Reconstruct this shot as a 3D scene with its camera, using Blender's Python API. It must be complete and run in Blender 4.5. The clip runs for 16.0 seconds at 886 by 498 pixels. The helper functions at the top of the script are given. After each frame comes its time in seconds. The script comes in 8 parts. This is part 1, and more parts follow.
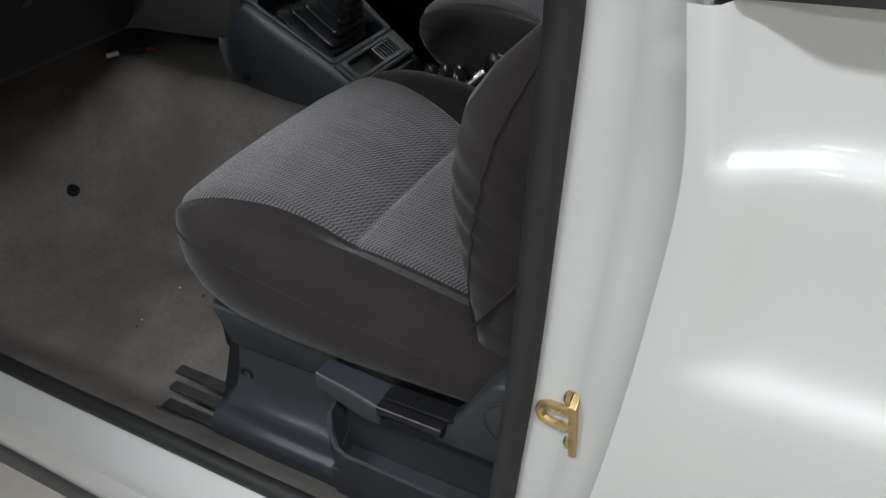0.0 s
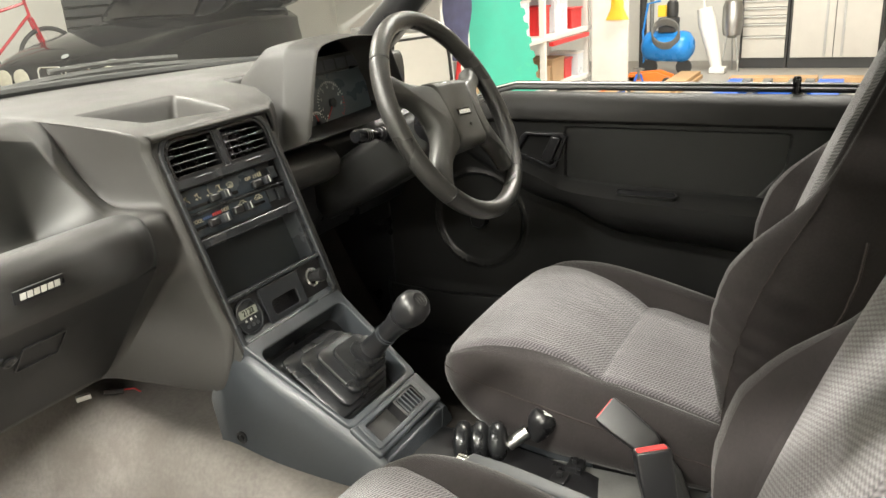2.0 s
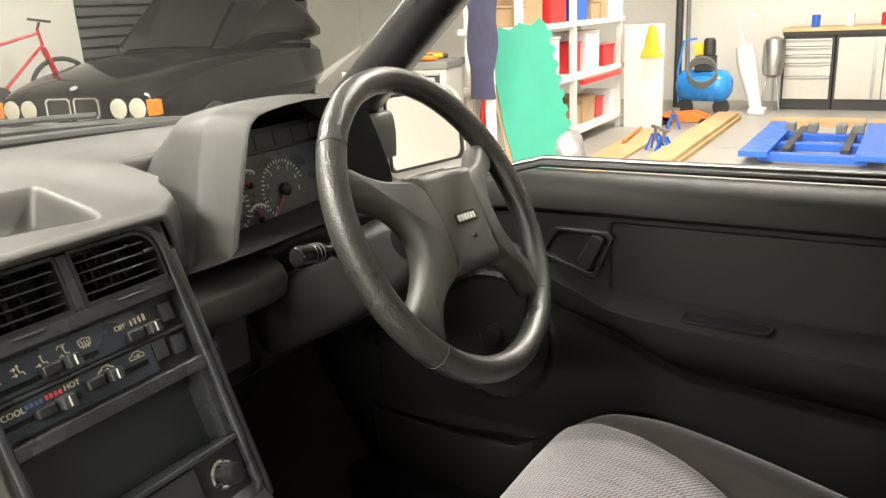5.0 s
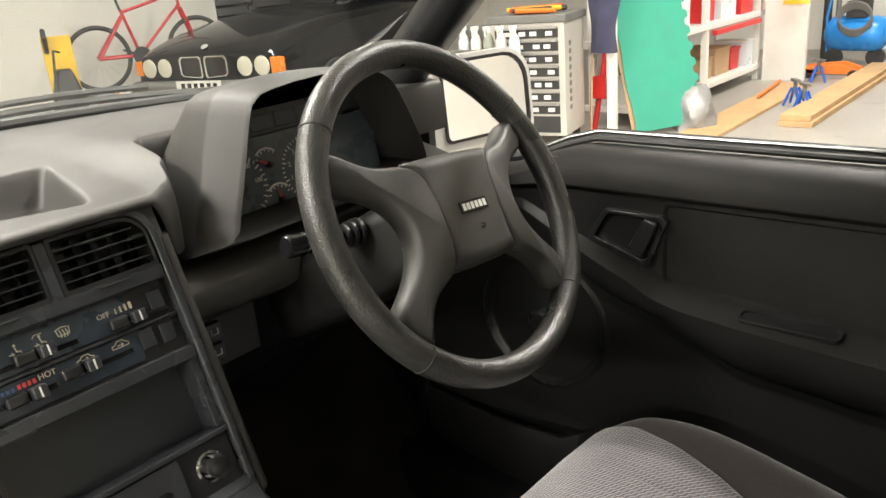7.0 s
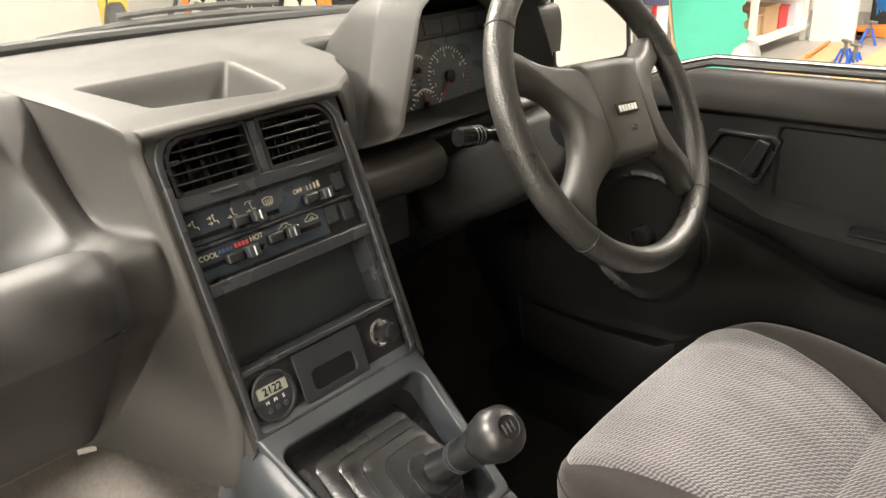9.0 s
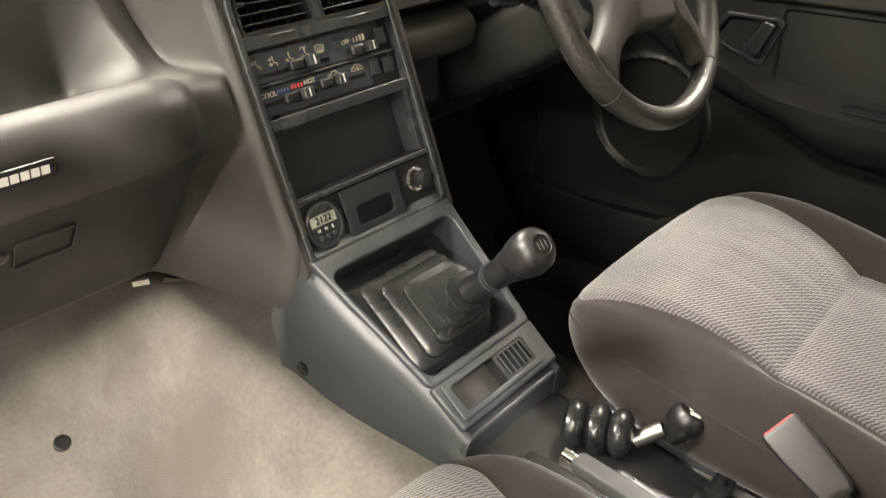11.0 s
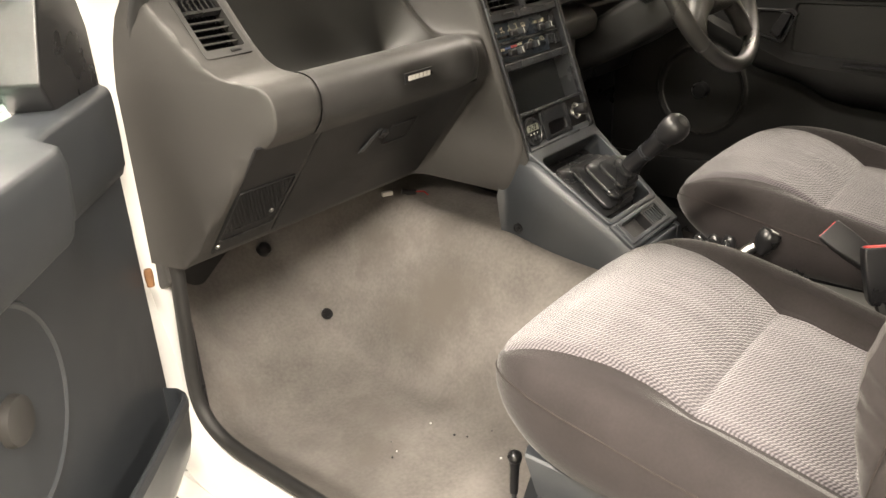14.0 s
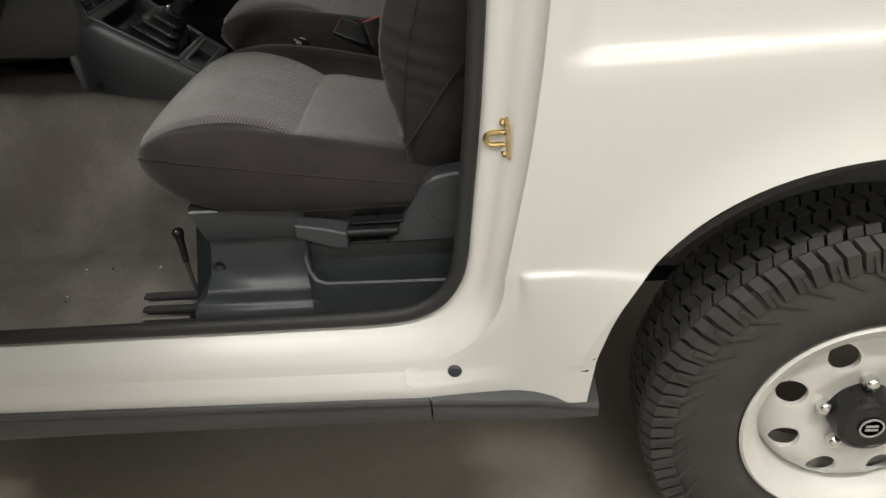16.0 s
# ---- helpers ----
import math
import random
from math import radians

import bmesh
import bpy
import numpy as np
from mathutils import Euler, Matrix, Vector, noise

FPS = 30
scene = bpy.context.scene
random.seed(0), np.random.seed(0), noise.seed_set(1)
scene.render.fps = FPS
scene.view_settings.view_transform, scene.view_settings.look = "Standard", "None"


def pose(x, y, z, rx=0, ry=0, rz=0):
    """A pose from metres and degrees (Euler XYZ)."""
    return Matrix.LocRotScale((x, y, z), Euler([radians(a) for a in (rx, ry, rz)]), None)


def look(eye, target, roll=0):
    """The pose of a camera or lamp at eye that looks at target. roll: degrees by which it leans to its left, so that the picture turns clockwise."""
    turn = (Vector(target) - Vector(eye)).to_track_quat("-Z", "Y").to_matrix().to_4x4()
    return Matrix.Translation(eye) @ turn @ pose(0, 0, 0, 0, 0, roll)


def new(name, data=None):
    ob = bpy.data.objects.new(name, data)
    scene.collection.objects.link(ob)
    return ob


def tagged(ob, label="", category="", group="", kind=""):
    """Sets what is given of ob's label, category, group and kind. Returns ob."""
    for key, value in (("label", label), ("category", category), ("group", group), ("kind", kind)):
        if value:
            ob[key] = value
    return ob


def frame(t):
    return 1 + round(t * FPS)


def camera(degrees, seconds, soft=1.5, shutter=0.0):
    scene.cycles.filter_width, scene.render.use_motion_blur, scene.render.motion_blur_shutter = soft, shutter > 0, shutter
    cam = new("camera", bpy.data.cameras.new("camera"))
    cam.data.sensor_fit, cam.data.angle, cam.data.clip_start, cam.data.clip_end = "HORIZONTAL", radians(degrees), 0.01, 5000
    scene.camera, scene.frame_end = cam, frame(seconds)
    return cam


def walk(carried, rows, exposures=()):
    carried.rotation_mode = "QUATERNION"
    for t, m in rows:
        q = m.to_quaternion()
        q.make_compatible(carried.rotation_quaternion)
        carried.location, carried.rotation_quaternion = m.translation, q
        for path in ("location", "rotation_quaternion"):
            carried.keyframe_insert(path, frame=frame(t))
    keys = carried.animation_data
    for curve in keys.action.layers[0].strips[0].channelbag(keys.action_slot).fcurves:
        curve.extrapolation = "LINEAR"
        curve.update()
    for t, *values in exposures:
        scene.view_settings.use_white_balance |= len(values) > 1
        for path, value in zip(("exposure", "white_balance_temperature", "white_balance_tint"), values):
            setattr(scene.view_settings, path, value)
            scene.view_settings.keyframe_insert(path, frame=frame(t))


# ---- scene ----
cam = camera(58.9, 16.0)
PATH = [
    (0, (-1.1, 0.381, 1.319), (0.278, 1.274, 0.177), -5.7),
    (0.5, (-1.112, 0.509, 1.353), (0.344, 1.433, 0.341), -4.9),
    (1, (-1.11, 0.574, 1.382), (0.454, 1.461, 0.508), -4.9),
    (1.5, (-1.004, 0.608, 1.417), (0.634, 1.487, 0.68), -4.7),
    (2, (-0.867, 0.604, 1.428), (0.772, 1.54, 0.768), -3.8),
    (2.5, (-0.784, 0.633, 1.416), (0.841, 1.611, 0.783), -4.4),
    (3, (-0.676, 0.696, 1.407), (0.959, 1.648, 0.76), -5.2),
    (3.5, (-0.586, 0.745, 1.4), (1.071, 1.643, 0.732), -5.9),
    (4, (-0.54, 0.766, 1.397), (1.138, 1.619, 0.722), -5.1),
    (4.5, (-0.49, 0.792, 1.419), (1.193, 1.674, 0.793), -3.7),
    (4.7, (-0.463, 0.802, 1.426), (1.204, 1.732, 0.828), -3.4),
    (6.8, (-0.26, 0.734, 1.444), (1.15, 1.987, 0.779), -5.0),
    (7, (-0.276, 0.731, 1.441), (1.132, 1.982, 0.767), -4.9),
    (7.5, (-0.323, 0.733, 1.425), (1.078, 1.975, 0.72), -4.3),
    (8, (-0.372, 0.749, 1.419), (1.006, 2.001, 0.69), -3.5),
    (8.5, (-0.415, 0.768, 1.421), (0.936, 2.041, 0.679), -3.3),
    (9, (-0.459, 0.779, 1.414), (0.879, 2.047, 0.638), -3.1),
    (9.2, (-0.477, 0.778, 1.407), (0.856, 2.025, 0.589), -2.7),
    (11.3, (-0.64, 0.744, 1.376), (0.657, 1.916, 0.405), -0.8),
    (11.5, (-0.683, 0.743, 1.372), (0.607, 1.963, 0.45), -0.4),
    (12, (-0.766, 0.786, 1.37), (0.444, 2.116, 0.494), -0.2),
    (12.5, (-0.838, 0.816, 1.377), (0.309, 2.23, 0.55), -0.6),
    (13, (-0.968, 0.792, 1.372), (0.233, 2.176, 0.571), -1.8),
    (13.5, (-1.109, 0.729, 1.385), (0.207, 2.006, 0.586), -1.8),
    (14, (-1.264, 0.605, 1.372), (0.117, 1.797, 0.552), -3.0),
    (14.5, (-1.434, 0.501, 1.341), (0.003, 1.604, 0.493), -4.9),
    (15, (-1.537, 0.49, 1.322), (0.001, 1.402, 0.425), -6.2),
    (15.5, (-1.629, 0.534, 1.313), (0.032, 1.09, 0.346), -7.4),
    (16, (-1.711, 0.529, 1.312), (-0.017, 0.705, 0.263), -6.2),
]
walk(cam, [(t, look(e, g, r)) for t, e, g, r in PATH], exposures=[(0, -0.76, 5640, 8), (0.5, 0.44, 5760, 8), (1, 1.38, 5720, 7), (1.5, 1.80, 6200, 3), (2, 2.03, 6450, 6), (4, 2.25, 6550, 7), (4.5, 2.22, 6600, 7), (7, 1.80, 6450, 8), (8, 2.10, 6550, 9), (9, 2.25, 6750, 10), (12, 2.18, 6950, 10), (12.5, 2.12, 6950, 10), (13.5, 1.94, 6850, 10), (14, 1.75, 7050, 12), (14.5, 1.53, 7050, 12), (15, 0.46, 7800, 12), (15.5, -0.12, 6850, 12), (16, -0.54, 6400, 8)])


# ---------------------------------------------------------------- world and lamps
world = bpy.data.worlds.new("world")
scene.world = world
world.use_nodes = True
world.node_tree.nodes["Background"].inputs[0].default_value = (0.75, 0.8, 0.9, 1)
world.node_tree.nodes["Background"].inputs[1].default_value = 0.15


# ---------------------------------------------------------------- materials
def M(name, base, rough=0.5, metal=0.0, var=0.12, vs=9.0, bump=0.0, bs=300.0, coat=0.0, spec=0.5, rvar=0.08, stain=None, sheen=0.0):
    """A procedural material: colour at two noise scales, a varied gloss and a fine relief."""
    m = bpy.data.materials.new(name)
    m.use_nodes = True
    nt = m.node_tree
    N, L = nt.nodes, nt.links
    b = N["Principled BSDF"]
    b.inputs["Metallic"].default_value = metal
    b.inputs["Coat Weight"].default_value = coat
    b.inputs["Coat Roughness"].default_value = 0.06
    b.inputs["Specular IOR Level"].default_value = spec
    b.inputs["Sheen Weight"].default_value = sheen
    b.inputs["Sheen Roughness"].default_value = 0.35
    tc = N.new("ShaderNodeTexCoord")
    a = N.new("ShaderNodeTexNoise")
    a.inputs["Scale"].default_value = vs
    a.inputs["Detail"].default_value = 6
    f = N.new("ShaderNodeTexNoise")
    f.inputs["Scale"].default_value = vs * 17
    f.inputs["Detail"].default_value = 3
    L.new(tc.outputs["Object"], a.inputs["Vector"])
    L.new(tc.outputs["Object"], f.inputs["Vector"])
    mx = N.new("ShaderNodeMath")
    mx.operation = "MULTIPLY_ADD"
    mx.inputs[1].default_value = 0.45
    L.new(f.outputs["Fac"], mx.inputs[0])
    L.new(a.outputs["Fac"], mx.inputs[2])
    mr = N.new("ShaderNodeMapRange")
    mr.inputs["From Min"].default_value, mr.inputs["From Max"].default_value = 0.45, 1.0
    mr.inputs["To Min"].default_value, mr.inputs["To Max"].default_value = 1 - var, 1 + var
    L.new(mx.outputs[0], mr.inputs["Value"])
    mul = N.new("ShaderNodeMix")
    mul.data_type, mul.blend_type = "RGBA", "MULTIPLY"
    mul.inputs["Factor"].default_value = 1
    mul.inputs["A"].default_value = (*base, 1)
    L.new(mr.outputs["Result"], mul.inputs["B"])
    out = mul.outputs["Result"]
    if stain:
        s = N.new("ShaderNodeTexNoise")
        s.inputs["Scale"].default_value = stain[1]
        s.inputs["Detail"].default_value = 8
        s.inputs["Roughness"].default_value = 0.65
        L.new(tc.outputs["Object"], s.inputs["Vector"])
        sr = N.new("ShaderNodeMapRange")
        sr.inputs["From Min"].default_value, sr.inputs["From Max"].default_value = stain[2], stain[2] + 0.15
        L.new(s.outputs["Fac"], sr.inputs["Value"])
        st = N.new("ShaderNodeMix")
        st.data_type = "RGBA"
        st.inputs["B"].default_value = (*stain[0], 1)
        L.new(sr.outputs["Result"], st.inputs["Factor"])
        L.new(out, st.inputs["A"])
        out = st.outputs["Result"]
    L.new(out, b.inputs["Base Color"])
    rr = N.new("ShaderNodeMapRange")
    rr.inputs["From Min"].default_value, rr.inputs["From Max"].default_value = 0.3, 0.7
    rr.inputs["To Min"].default_value, rr.inputs["To Max"].default_value = max(0.02, rough - rvar), min(1, rough + rvar)
    L.new(a.outputs["Fac"], rr.inputs["Value"])
    L.new(rr.outputs["Result"], b.inputs["Roughness"])
    if bump:
        g = N.new("ShaderNodeTexNoise")
        g.inputs["Scale"].default_value = bs
        g.inputs["Detail"].default_value = 2
        L.new(tc.outputs["Object"], g.inputs["Vector"])
        bp = N.new("ShaderNodeBump")
        bp.inputs["Strength"].default_value = bump
        bp.inputs["Distance"].default_value = 0.001
        L.new(g.outputs["Fac"], bp.inputs["Height"])
        L.new(bp.outputs["Normal"], b.inputs["Normal"])
    return m


def emitter(name, col, strength):
    m = bpy.data.materials.new(name)
    m.use_nodes = True
    b = m.node_tree.nodes["Principled BSDF"]
    b.inputs["Emission Color"].default_value = (*col, 1)
    b.inputs["Emission Strength"].default_value = strength
    return m


def glass(name, tint=(1, 1, 1), rough=0.0):
    m = bpy.data.materials.new(name)
    m.use_nodes = True
    N, L = m.node_tree.nodes, m.node_tree.links
    N.remove(N["Principled BSDF"])
    tr, gl, mx, lw = N.new("ShaderNodeBsdfTransparent"), N.new("ShaderNodeBsdfGlossy"), N.new("ShaderNodeMixShader"), N.new("ShaderNodeLayerWeight")
    fr, ad = N.new("ShaderNodeMath"), N.new("ShaderNodeMath")
    fr.operation, ad.operation = "POWER", "MULTIPLY_ADD"
    fr.inputs[1].default_value, ad.inputs[1].default_value, ad.inputs[2].default_value = 4.0, 0.8, 0.05
    lw.inputs[0].default_value = 0.5
    tr.inputs[0].default_value = (*tint, 1)
    gl.inputs["Roughness"].default_value = rough
    L.new(lw.outputs["Facing"], fr.inputs[0])
    L.new(fr.outputs[0], ad.inputs[0])
    L.new(ad.outputs[0], mx.inputs[0])
    L.new(tr.outputs[0], mx.inputs[1])
    L.new(gl.outputs[0], mx.inputs[2])
    L.new(mx.outputs[0], N["Material Output"].inputs[0])
    return m


def knit(name, dark, light, ky=1.0, kz=-0.12, pitch=0.0050, zig=0.0050, soft=0.25):
    """Woven seat cloth: fine rows with a small zigzag, dark and light yarn."""
    m = bpy.data.materials.new(name)
    m.use_nodes = True
    N, L = m.node_tree.nodes, m.node_tree.links
    b = N["Principled BSDF"]
    b.inputs["Roughness"].default_value = 0.95
    b.inputs["Specular IOR Level"].default_value = 0.15
    b.inputs["Sheen Weight"].default_value = 0.35
    tc, sp = N.new("ShaderNodeTexCoord"), N.new("ShaderNodeSeparateXYZ")
    L.new(tc.outputs["Object"], sp.inputs[0])

    def mth(op, a, c=None, d=None):
        n = N.new("ShaderNodeMath")
        n.operation = op
        for i, v in enumerate((a, c, d)):
            if v is None:
                continue
            if isinstance(v, (int, float)):
                n.inputs[i].default_value = v
            else:
                L.new(v, n.inputs[i])
        return n.outputs[0]

    s = mth("ADD", mth("MULTIPLY", sp.outputs[1], ky), mth("MULTIPLY", sp.outputs[2], kz))
    z = mth("PINGPONG", sp.outputs[0], zig)
    v = mth("ADD", s, mth("ADD", mth("MULTIPLY", sp.outputs[0], 0.55), mth("MULTIPLY", z, 0.38)))
    w = mth("SINE", mth("MULTIPLY", v, 2 * math.pi / pitch))
    w2 = mth("SINE", mth("MULTIPLY", sp.outputs[0], 2 * math.pi / (zig * 0.66)))
    h = mth("ADD", mth("MULTIPLY", w, 0.75), mth("MULTIPLY", w2, 0.25))
    n1 = N.new("ShaderNodeTexNoise")
    n1.inputs["Scale"].default_value = 14
    n1.inputs["Detail"].default_value = 6
    L.new(tc.outputs["Object"], n1.inputs["Vector"])
    k = mth("ADD", h, mth("MULTIPLY", mth("SUBTRACT", n1.outputs["Fac"], 0.5), 1.1))
    mr = N.new("ShaderNodeMapRange")
    mr.inputs["From Min"].default_value, mr.inputs["From Max"].default_value = -soft - 0.55, soft + 0.55
    L.new(k, mr.inputs["Value"])
    mx = N.new("ShaderNodeMix")
    mx.data_type = "RGBA"
    mx.inputs["A"].default_value, mx.inputs["B"].default_value = (*dark, 1), (*light, 1)
    L.new(mr.outputs["Result"], mx.inputs["Factor"])
    L.new(mx.outputs["Result"], b.inputs["Base Color"])
    bp = N.new("ShaderNodeBump")
    bp.inputs["Strength"].default_value = 0.5
    bp.inputs["Distance"].default_value = 0.0012
    L.new(h, bp.inputs["Height"])
    L.new(bp.outputs["Normal"], b.inputs["Normal"])
    return m


DASH = M("dash_vinyl", (0.0365, 0.0352, 0.0335), 0.49, var=0.10, vs=7, bump=0.45, bs=900, spec=0.36)
DASHL = M("dash_panel", (0.031, 0.0305, 0.030), 0.48, var=0.10, vs=6, bump=0.35, bs=1100, spec=0.38)
HOOD = M("hood_vinyl", (0.029, 0.028, 0.0265), 0.47, var=0.08, vs=6, bump=0.4, bs=1000, spec=0.35)
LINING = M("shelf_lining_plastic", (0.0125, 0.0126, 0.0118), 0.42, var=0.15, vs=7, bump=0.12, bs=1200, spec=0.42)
HOODB = M("rail_vinyl", (0.0105, 0.0098, 0.0092), 0.55, var=0.12, vs=7, bump=0.5, bs=900, spec=0.20)
# dash plastic with the shade of the downward-facing panels put into its colour
LIDSHADE = M("shaded_lid_plastic", (0.0105, 0.0105, 0.0112), 0.45, var=0.12, vs=6, bump=0.3, bs=1100, spec=0.30)
SKIRT = M("skirt_plastic", (0.058, 0.060, 0.063), 0.5, var=0.15, vs=6, bump=0.15, bs=700)
TRIM = M("console_plastic", (0.033, 0.037, 0.042), 0.36, var=0.12, vs=8, bump=0.25, bs=1000, spec=0.5)
BLACK = M("black_plastic", (0.0105, 0.0105, 0.0115), 0.32, var=0.15, vs=12, bump=0.12, bs=900, spec=0.5)
FASCIA = M("fascia_plastic", (0.024, 0.0258, 0.029), 0.25, var=0.12, vs=9, bump=0.15, bs=1000, spec=0.5)
GLOSSB = M("gloss_black", (0.006, 0.006, 0.007), 0.16, var=0.1, vs=20)
RIMLEATHER = M("steering_wheel_skin", (0.025, 0.0245, 0.023), 0.33, var=0.15, vs=14, bump=0.8, bs=420, spec=0.5)
HUBSKIN = M("hub_pad_skin", (0.039, 0.0385, 0.0355), 0.39, var=0.1, vs=12, bump=0.5, bs=850, spec=0.5)
RUBBER = M("seal_rubber", (0.016, 0.016, 0.016), 0.6, var=0.2, vs=20, bump=0.3, bs=500)
GAITER = M("gaiter_rubber", (0.011, 0.0115, 0.0125), 0.30, var=0.2, vs=20, bump=0.1, bs=400)
VELOUR = M("velour_cloth", (0.027, 0.0235, 0.0235), 0.9, var=0.22, vs=16, bump=0.35, bs=1600, spec=0.10, sheen=0.22)
SEAMC = M("seam_thread", (0.036, 0.031, 0.029), 0.9, var=0.3, vs=220, bump=0.8, bs=900, spec=0.1)
KNIT = knit("woven_cloth", (0.034, 0.030, 0.033), (0.148, 0.137, 0.145), kz=0.12, soft=0.40)
KNITB = knit("woven_back_cloth", (0.034, 0.030, 0.033), (0.148, 0.137, 0.145), soft=0.40, ky=-0.2, kz=1.0)
DOORB = M("door_trim_vinyl", (0.0088, 0.0087, 0.0086), 0.38, var=0.12, vs=7, bump=0.4, bs=900, spec=0.33)
CARPET = M("carpet_pile", (0.165, 0.153, 0.143), 0.97, var=0.28, vs=9, bump=1.0, bs=700, spec=0.05, stain=((0.135, 0.122, 0.110), 3.6, 0.52))
# the carpet again, with the driver's footwell shade put into its colour
CARPETSHADE = M("shaded_carpet", (0.035, 0.032, 0.03), 0.97, var=0.3, vs=14, bump=0.9, bs=700, spec=0.05)
PAINT = M("white_paint", (0.57, 0.57, 0.56), 0.30, var=0.006, vs=3, coat=0.6, rvar=0.01)
STEELW = M("wheel_paint", (0.60, 0.60, 0.585), 0.35, var=0.04, vs=9, bump=0.05, bs=300, stain=((0.5, 0.47, 0.42), 9, 0.68))
TYRE = M("tyre_rubber", (0.036, 0.035, 0.034), 0.75, var=0.25, vs=18, bump=0.25, bs=250, stain=((0.06, 0.057, 0.052), 12, 0.6))
ZINC = M("zinc_gold", (0.62, 0.47, 0.22), 0.32, 1.0, var=0.15, vs=40)
CHROME = M("chrome", (0.75, 0.75, 0.74), 0.16, 1.0, var=0.05, vs=30)
STEEL = M("bare_steel", (0.42, 0.42, 0.41), 0.38, 1.0, var=0.12, vs=14)
DARKSTEEL = M("dark_steel", (0.10, 0.10, 0.10), 0.45, 0.8, var=0.2, vs=30)
RED = M("red_plastic", (0.55, 0.02, 0.02), 0.4, var=0.06, vs=30)
RUST = M("rusty_hinge", (0.20, 0.10, 0.045), 0.8, 0.2, var=0.4, vs=60, bump=0.5, bs=400)
WHITEMARK = M("white_marking", (0.75, 0.75, 0.72), 0.6, var=0.03)
PALEMARK = M("worn_pale_marking", (0.50, 0.50, 0.48), 0.55, var=0.1)
DIMMARK = M("dim_marking", (0.055, 0.055, 0.055), 0.6, var=0.1)
GREYMARK = M("grey_marking", (0.35, 0.36, 0.36), 0.6, var=0.05)
REDMARK = M("red_marking", (0.50, 0.05, 0.05), 0.6, var=0.05)
BLUEMARK = M("blue_marking", (0.04, 0.07, 0.17), 0.6, var=0.05)
LCD = M("lcd_glass", (0.30, 0.32, 0.27), 0.25, var=0.05)
MIRROR = M("mirror_silver", (0.9, 0.9, 0.9), 0.02, 1.0, var=0.0, rvar=0.0)
PANE = glass("clear_glass", (0.93, 0.96, 0.95))
CONCRETE = M("garage_floor_paint", (0.33, 0.31, 0.28), 0.42, var=0.14, vs=1.6, bump=0.15, bs=60, stain=((0.20, 0.18, 0.16), 1.9, 0.62))
WALLW = M("white_wall", (0.74, 0.72, 0.67), 0.85, var=0.05, vs=0.8, bump=0.2, bs=50)


# ---------------------------------------------------------------- mesh tools
def V(*a):
    return Vector(a)


def box(bm, a, b, m=None):
    x0, y0, z0 = a
    x1, y1, z1 = b
    vs = [bm.verts.new((x, y, z)) for x in (x0, x1) for y in (y0, y1) for z in (z0, z1)]
    for q in ((0, 1, 3, 2), (4, 6, 7, 5), (0, 4, 5, 1), (2, 3, 7, 6), (0, 2, 6, 4), (1, 5, 7, 3)):
        bm.faces.new([vs[i] for i in q])
    if m is not None:
        bmesh.ops.transform(bm, matrix=m, verts=vs)
    return vs


def prism(bm, pts, axis, a, b, m=None):
    """A closed outline drawn out along an axis: (y, z) for x, (x, z) for y, (x, y) for z."""
    def at(p, d):
        return {"x": (d, p[0], p[1]), "y": (p[0], d, p[1]), "z": (p[0], p[1], d)}[axis]
    r0 = [bm.verts.new(at(p, a)) for p in pts]
    r1 = [bm.verts.new(at(p, b)) for p in pts]
    n = len(pts)
    bm.faces.new(r0)
    bm.faces.new(r1[::-1])
    for i in range(n):
        bm.faces.new((r0[i], r1[i], r1[(i + 1) % n], r0[(i + 1) % n]))
    if m is not None:
        bmesh.ops.transform(bm, matrix=m, verts=r0 + r1)
    return r0 + r1


def loft(bm, rings, caps=True, closed=True, wrap=False):
    rs = [[bm.verts.new(p) for p in r] for r in rings]
    n = len(rs[0])
    pairs = list(zip(rs[:-1], rs[1:])) + ([(rs[-1], rs[0])] if wrap else [])
    for a, b in pairs:
        for i in range(n if closed else n - 1):
            j = (i + 1) % n
            bm.faces.new((a[i], a[j], b[j], b[i]))
    if caps and closed and not wrap:
        bm.faces.new(rs[0][::-1])
        bm.faces.new(rs[-1])
    return [v for r in rs for v in r]


def tube(bm, pts, r, n=8, wrap=False):
    pts = [Vector(p) for p in pts]
    rad = r if isinstance(r, (list, tuple)) else [r] * len(pts)
    rings, side = [], None
    for i, p in enumerate(pts):
        q0 = pts[i - 1] if (i or wrap) else p
        q1 = pts[(i + 1) % len(pts)] if (i < len(pts) - 1 or wrap) else p
        d = (q1 - q0).normalized()
        if side is None:
            side = d.cross(V(0, 0, 1)) if abs(d.z) < 0.9 else d.cross(V(1, 0, 0))
        side = (side - d * side.dot(d)).normalized()
        up = side.cross(d)
        rings.append([p + rad[i] * (math.cos(k * 2 * math.pi / n) * side + math.sin(k * 2 * math.pi / n) * up) for k in range(n)])
    return loft(bm, rings, wrap=wrap)


def lathe(bm, prof, m=None, n=24):
    """A profile of (radius, height) turned about z, then moved by m."""
    rings = [[V(r * math.cos(k * 2 * math.pi / n), r * math.sin(k * 2 * math.pi / n), h) for k in range(n)] for r, h in prof]
    vs = loft(bm, rings)
    if m is not None:
        bmesh.ops.transform(bm, matrix=m, verts=vs)
    return vs


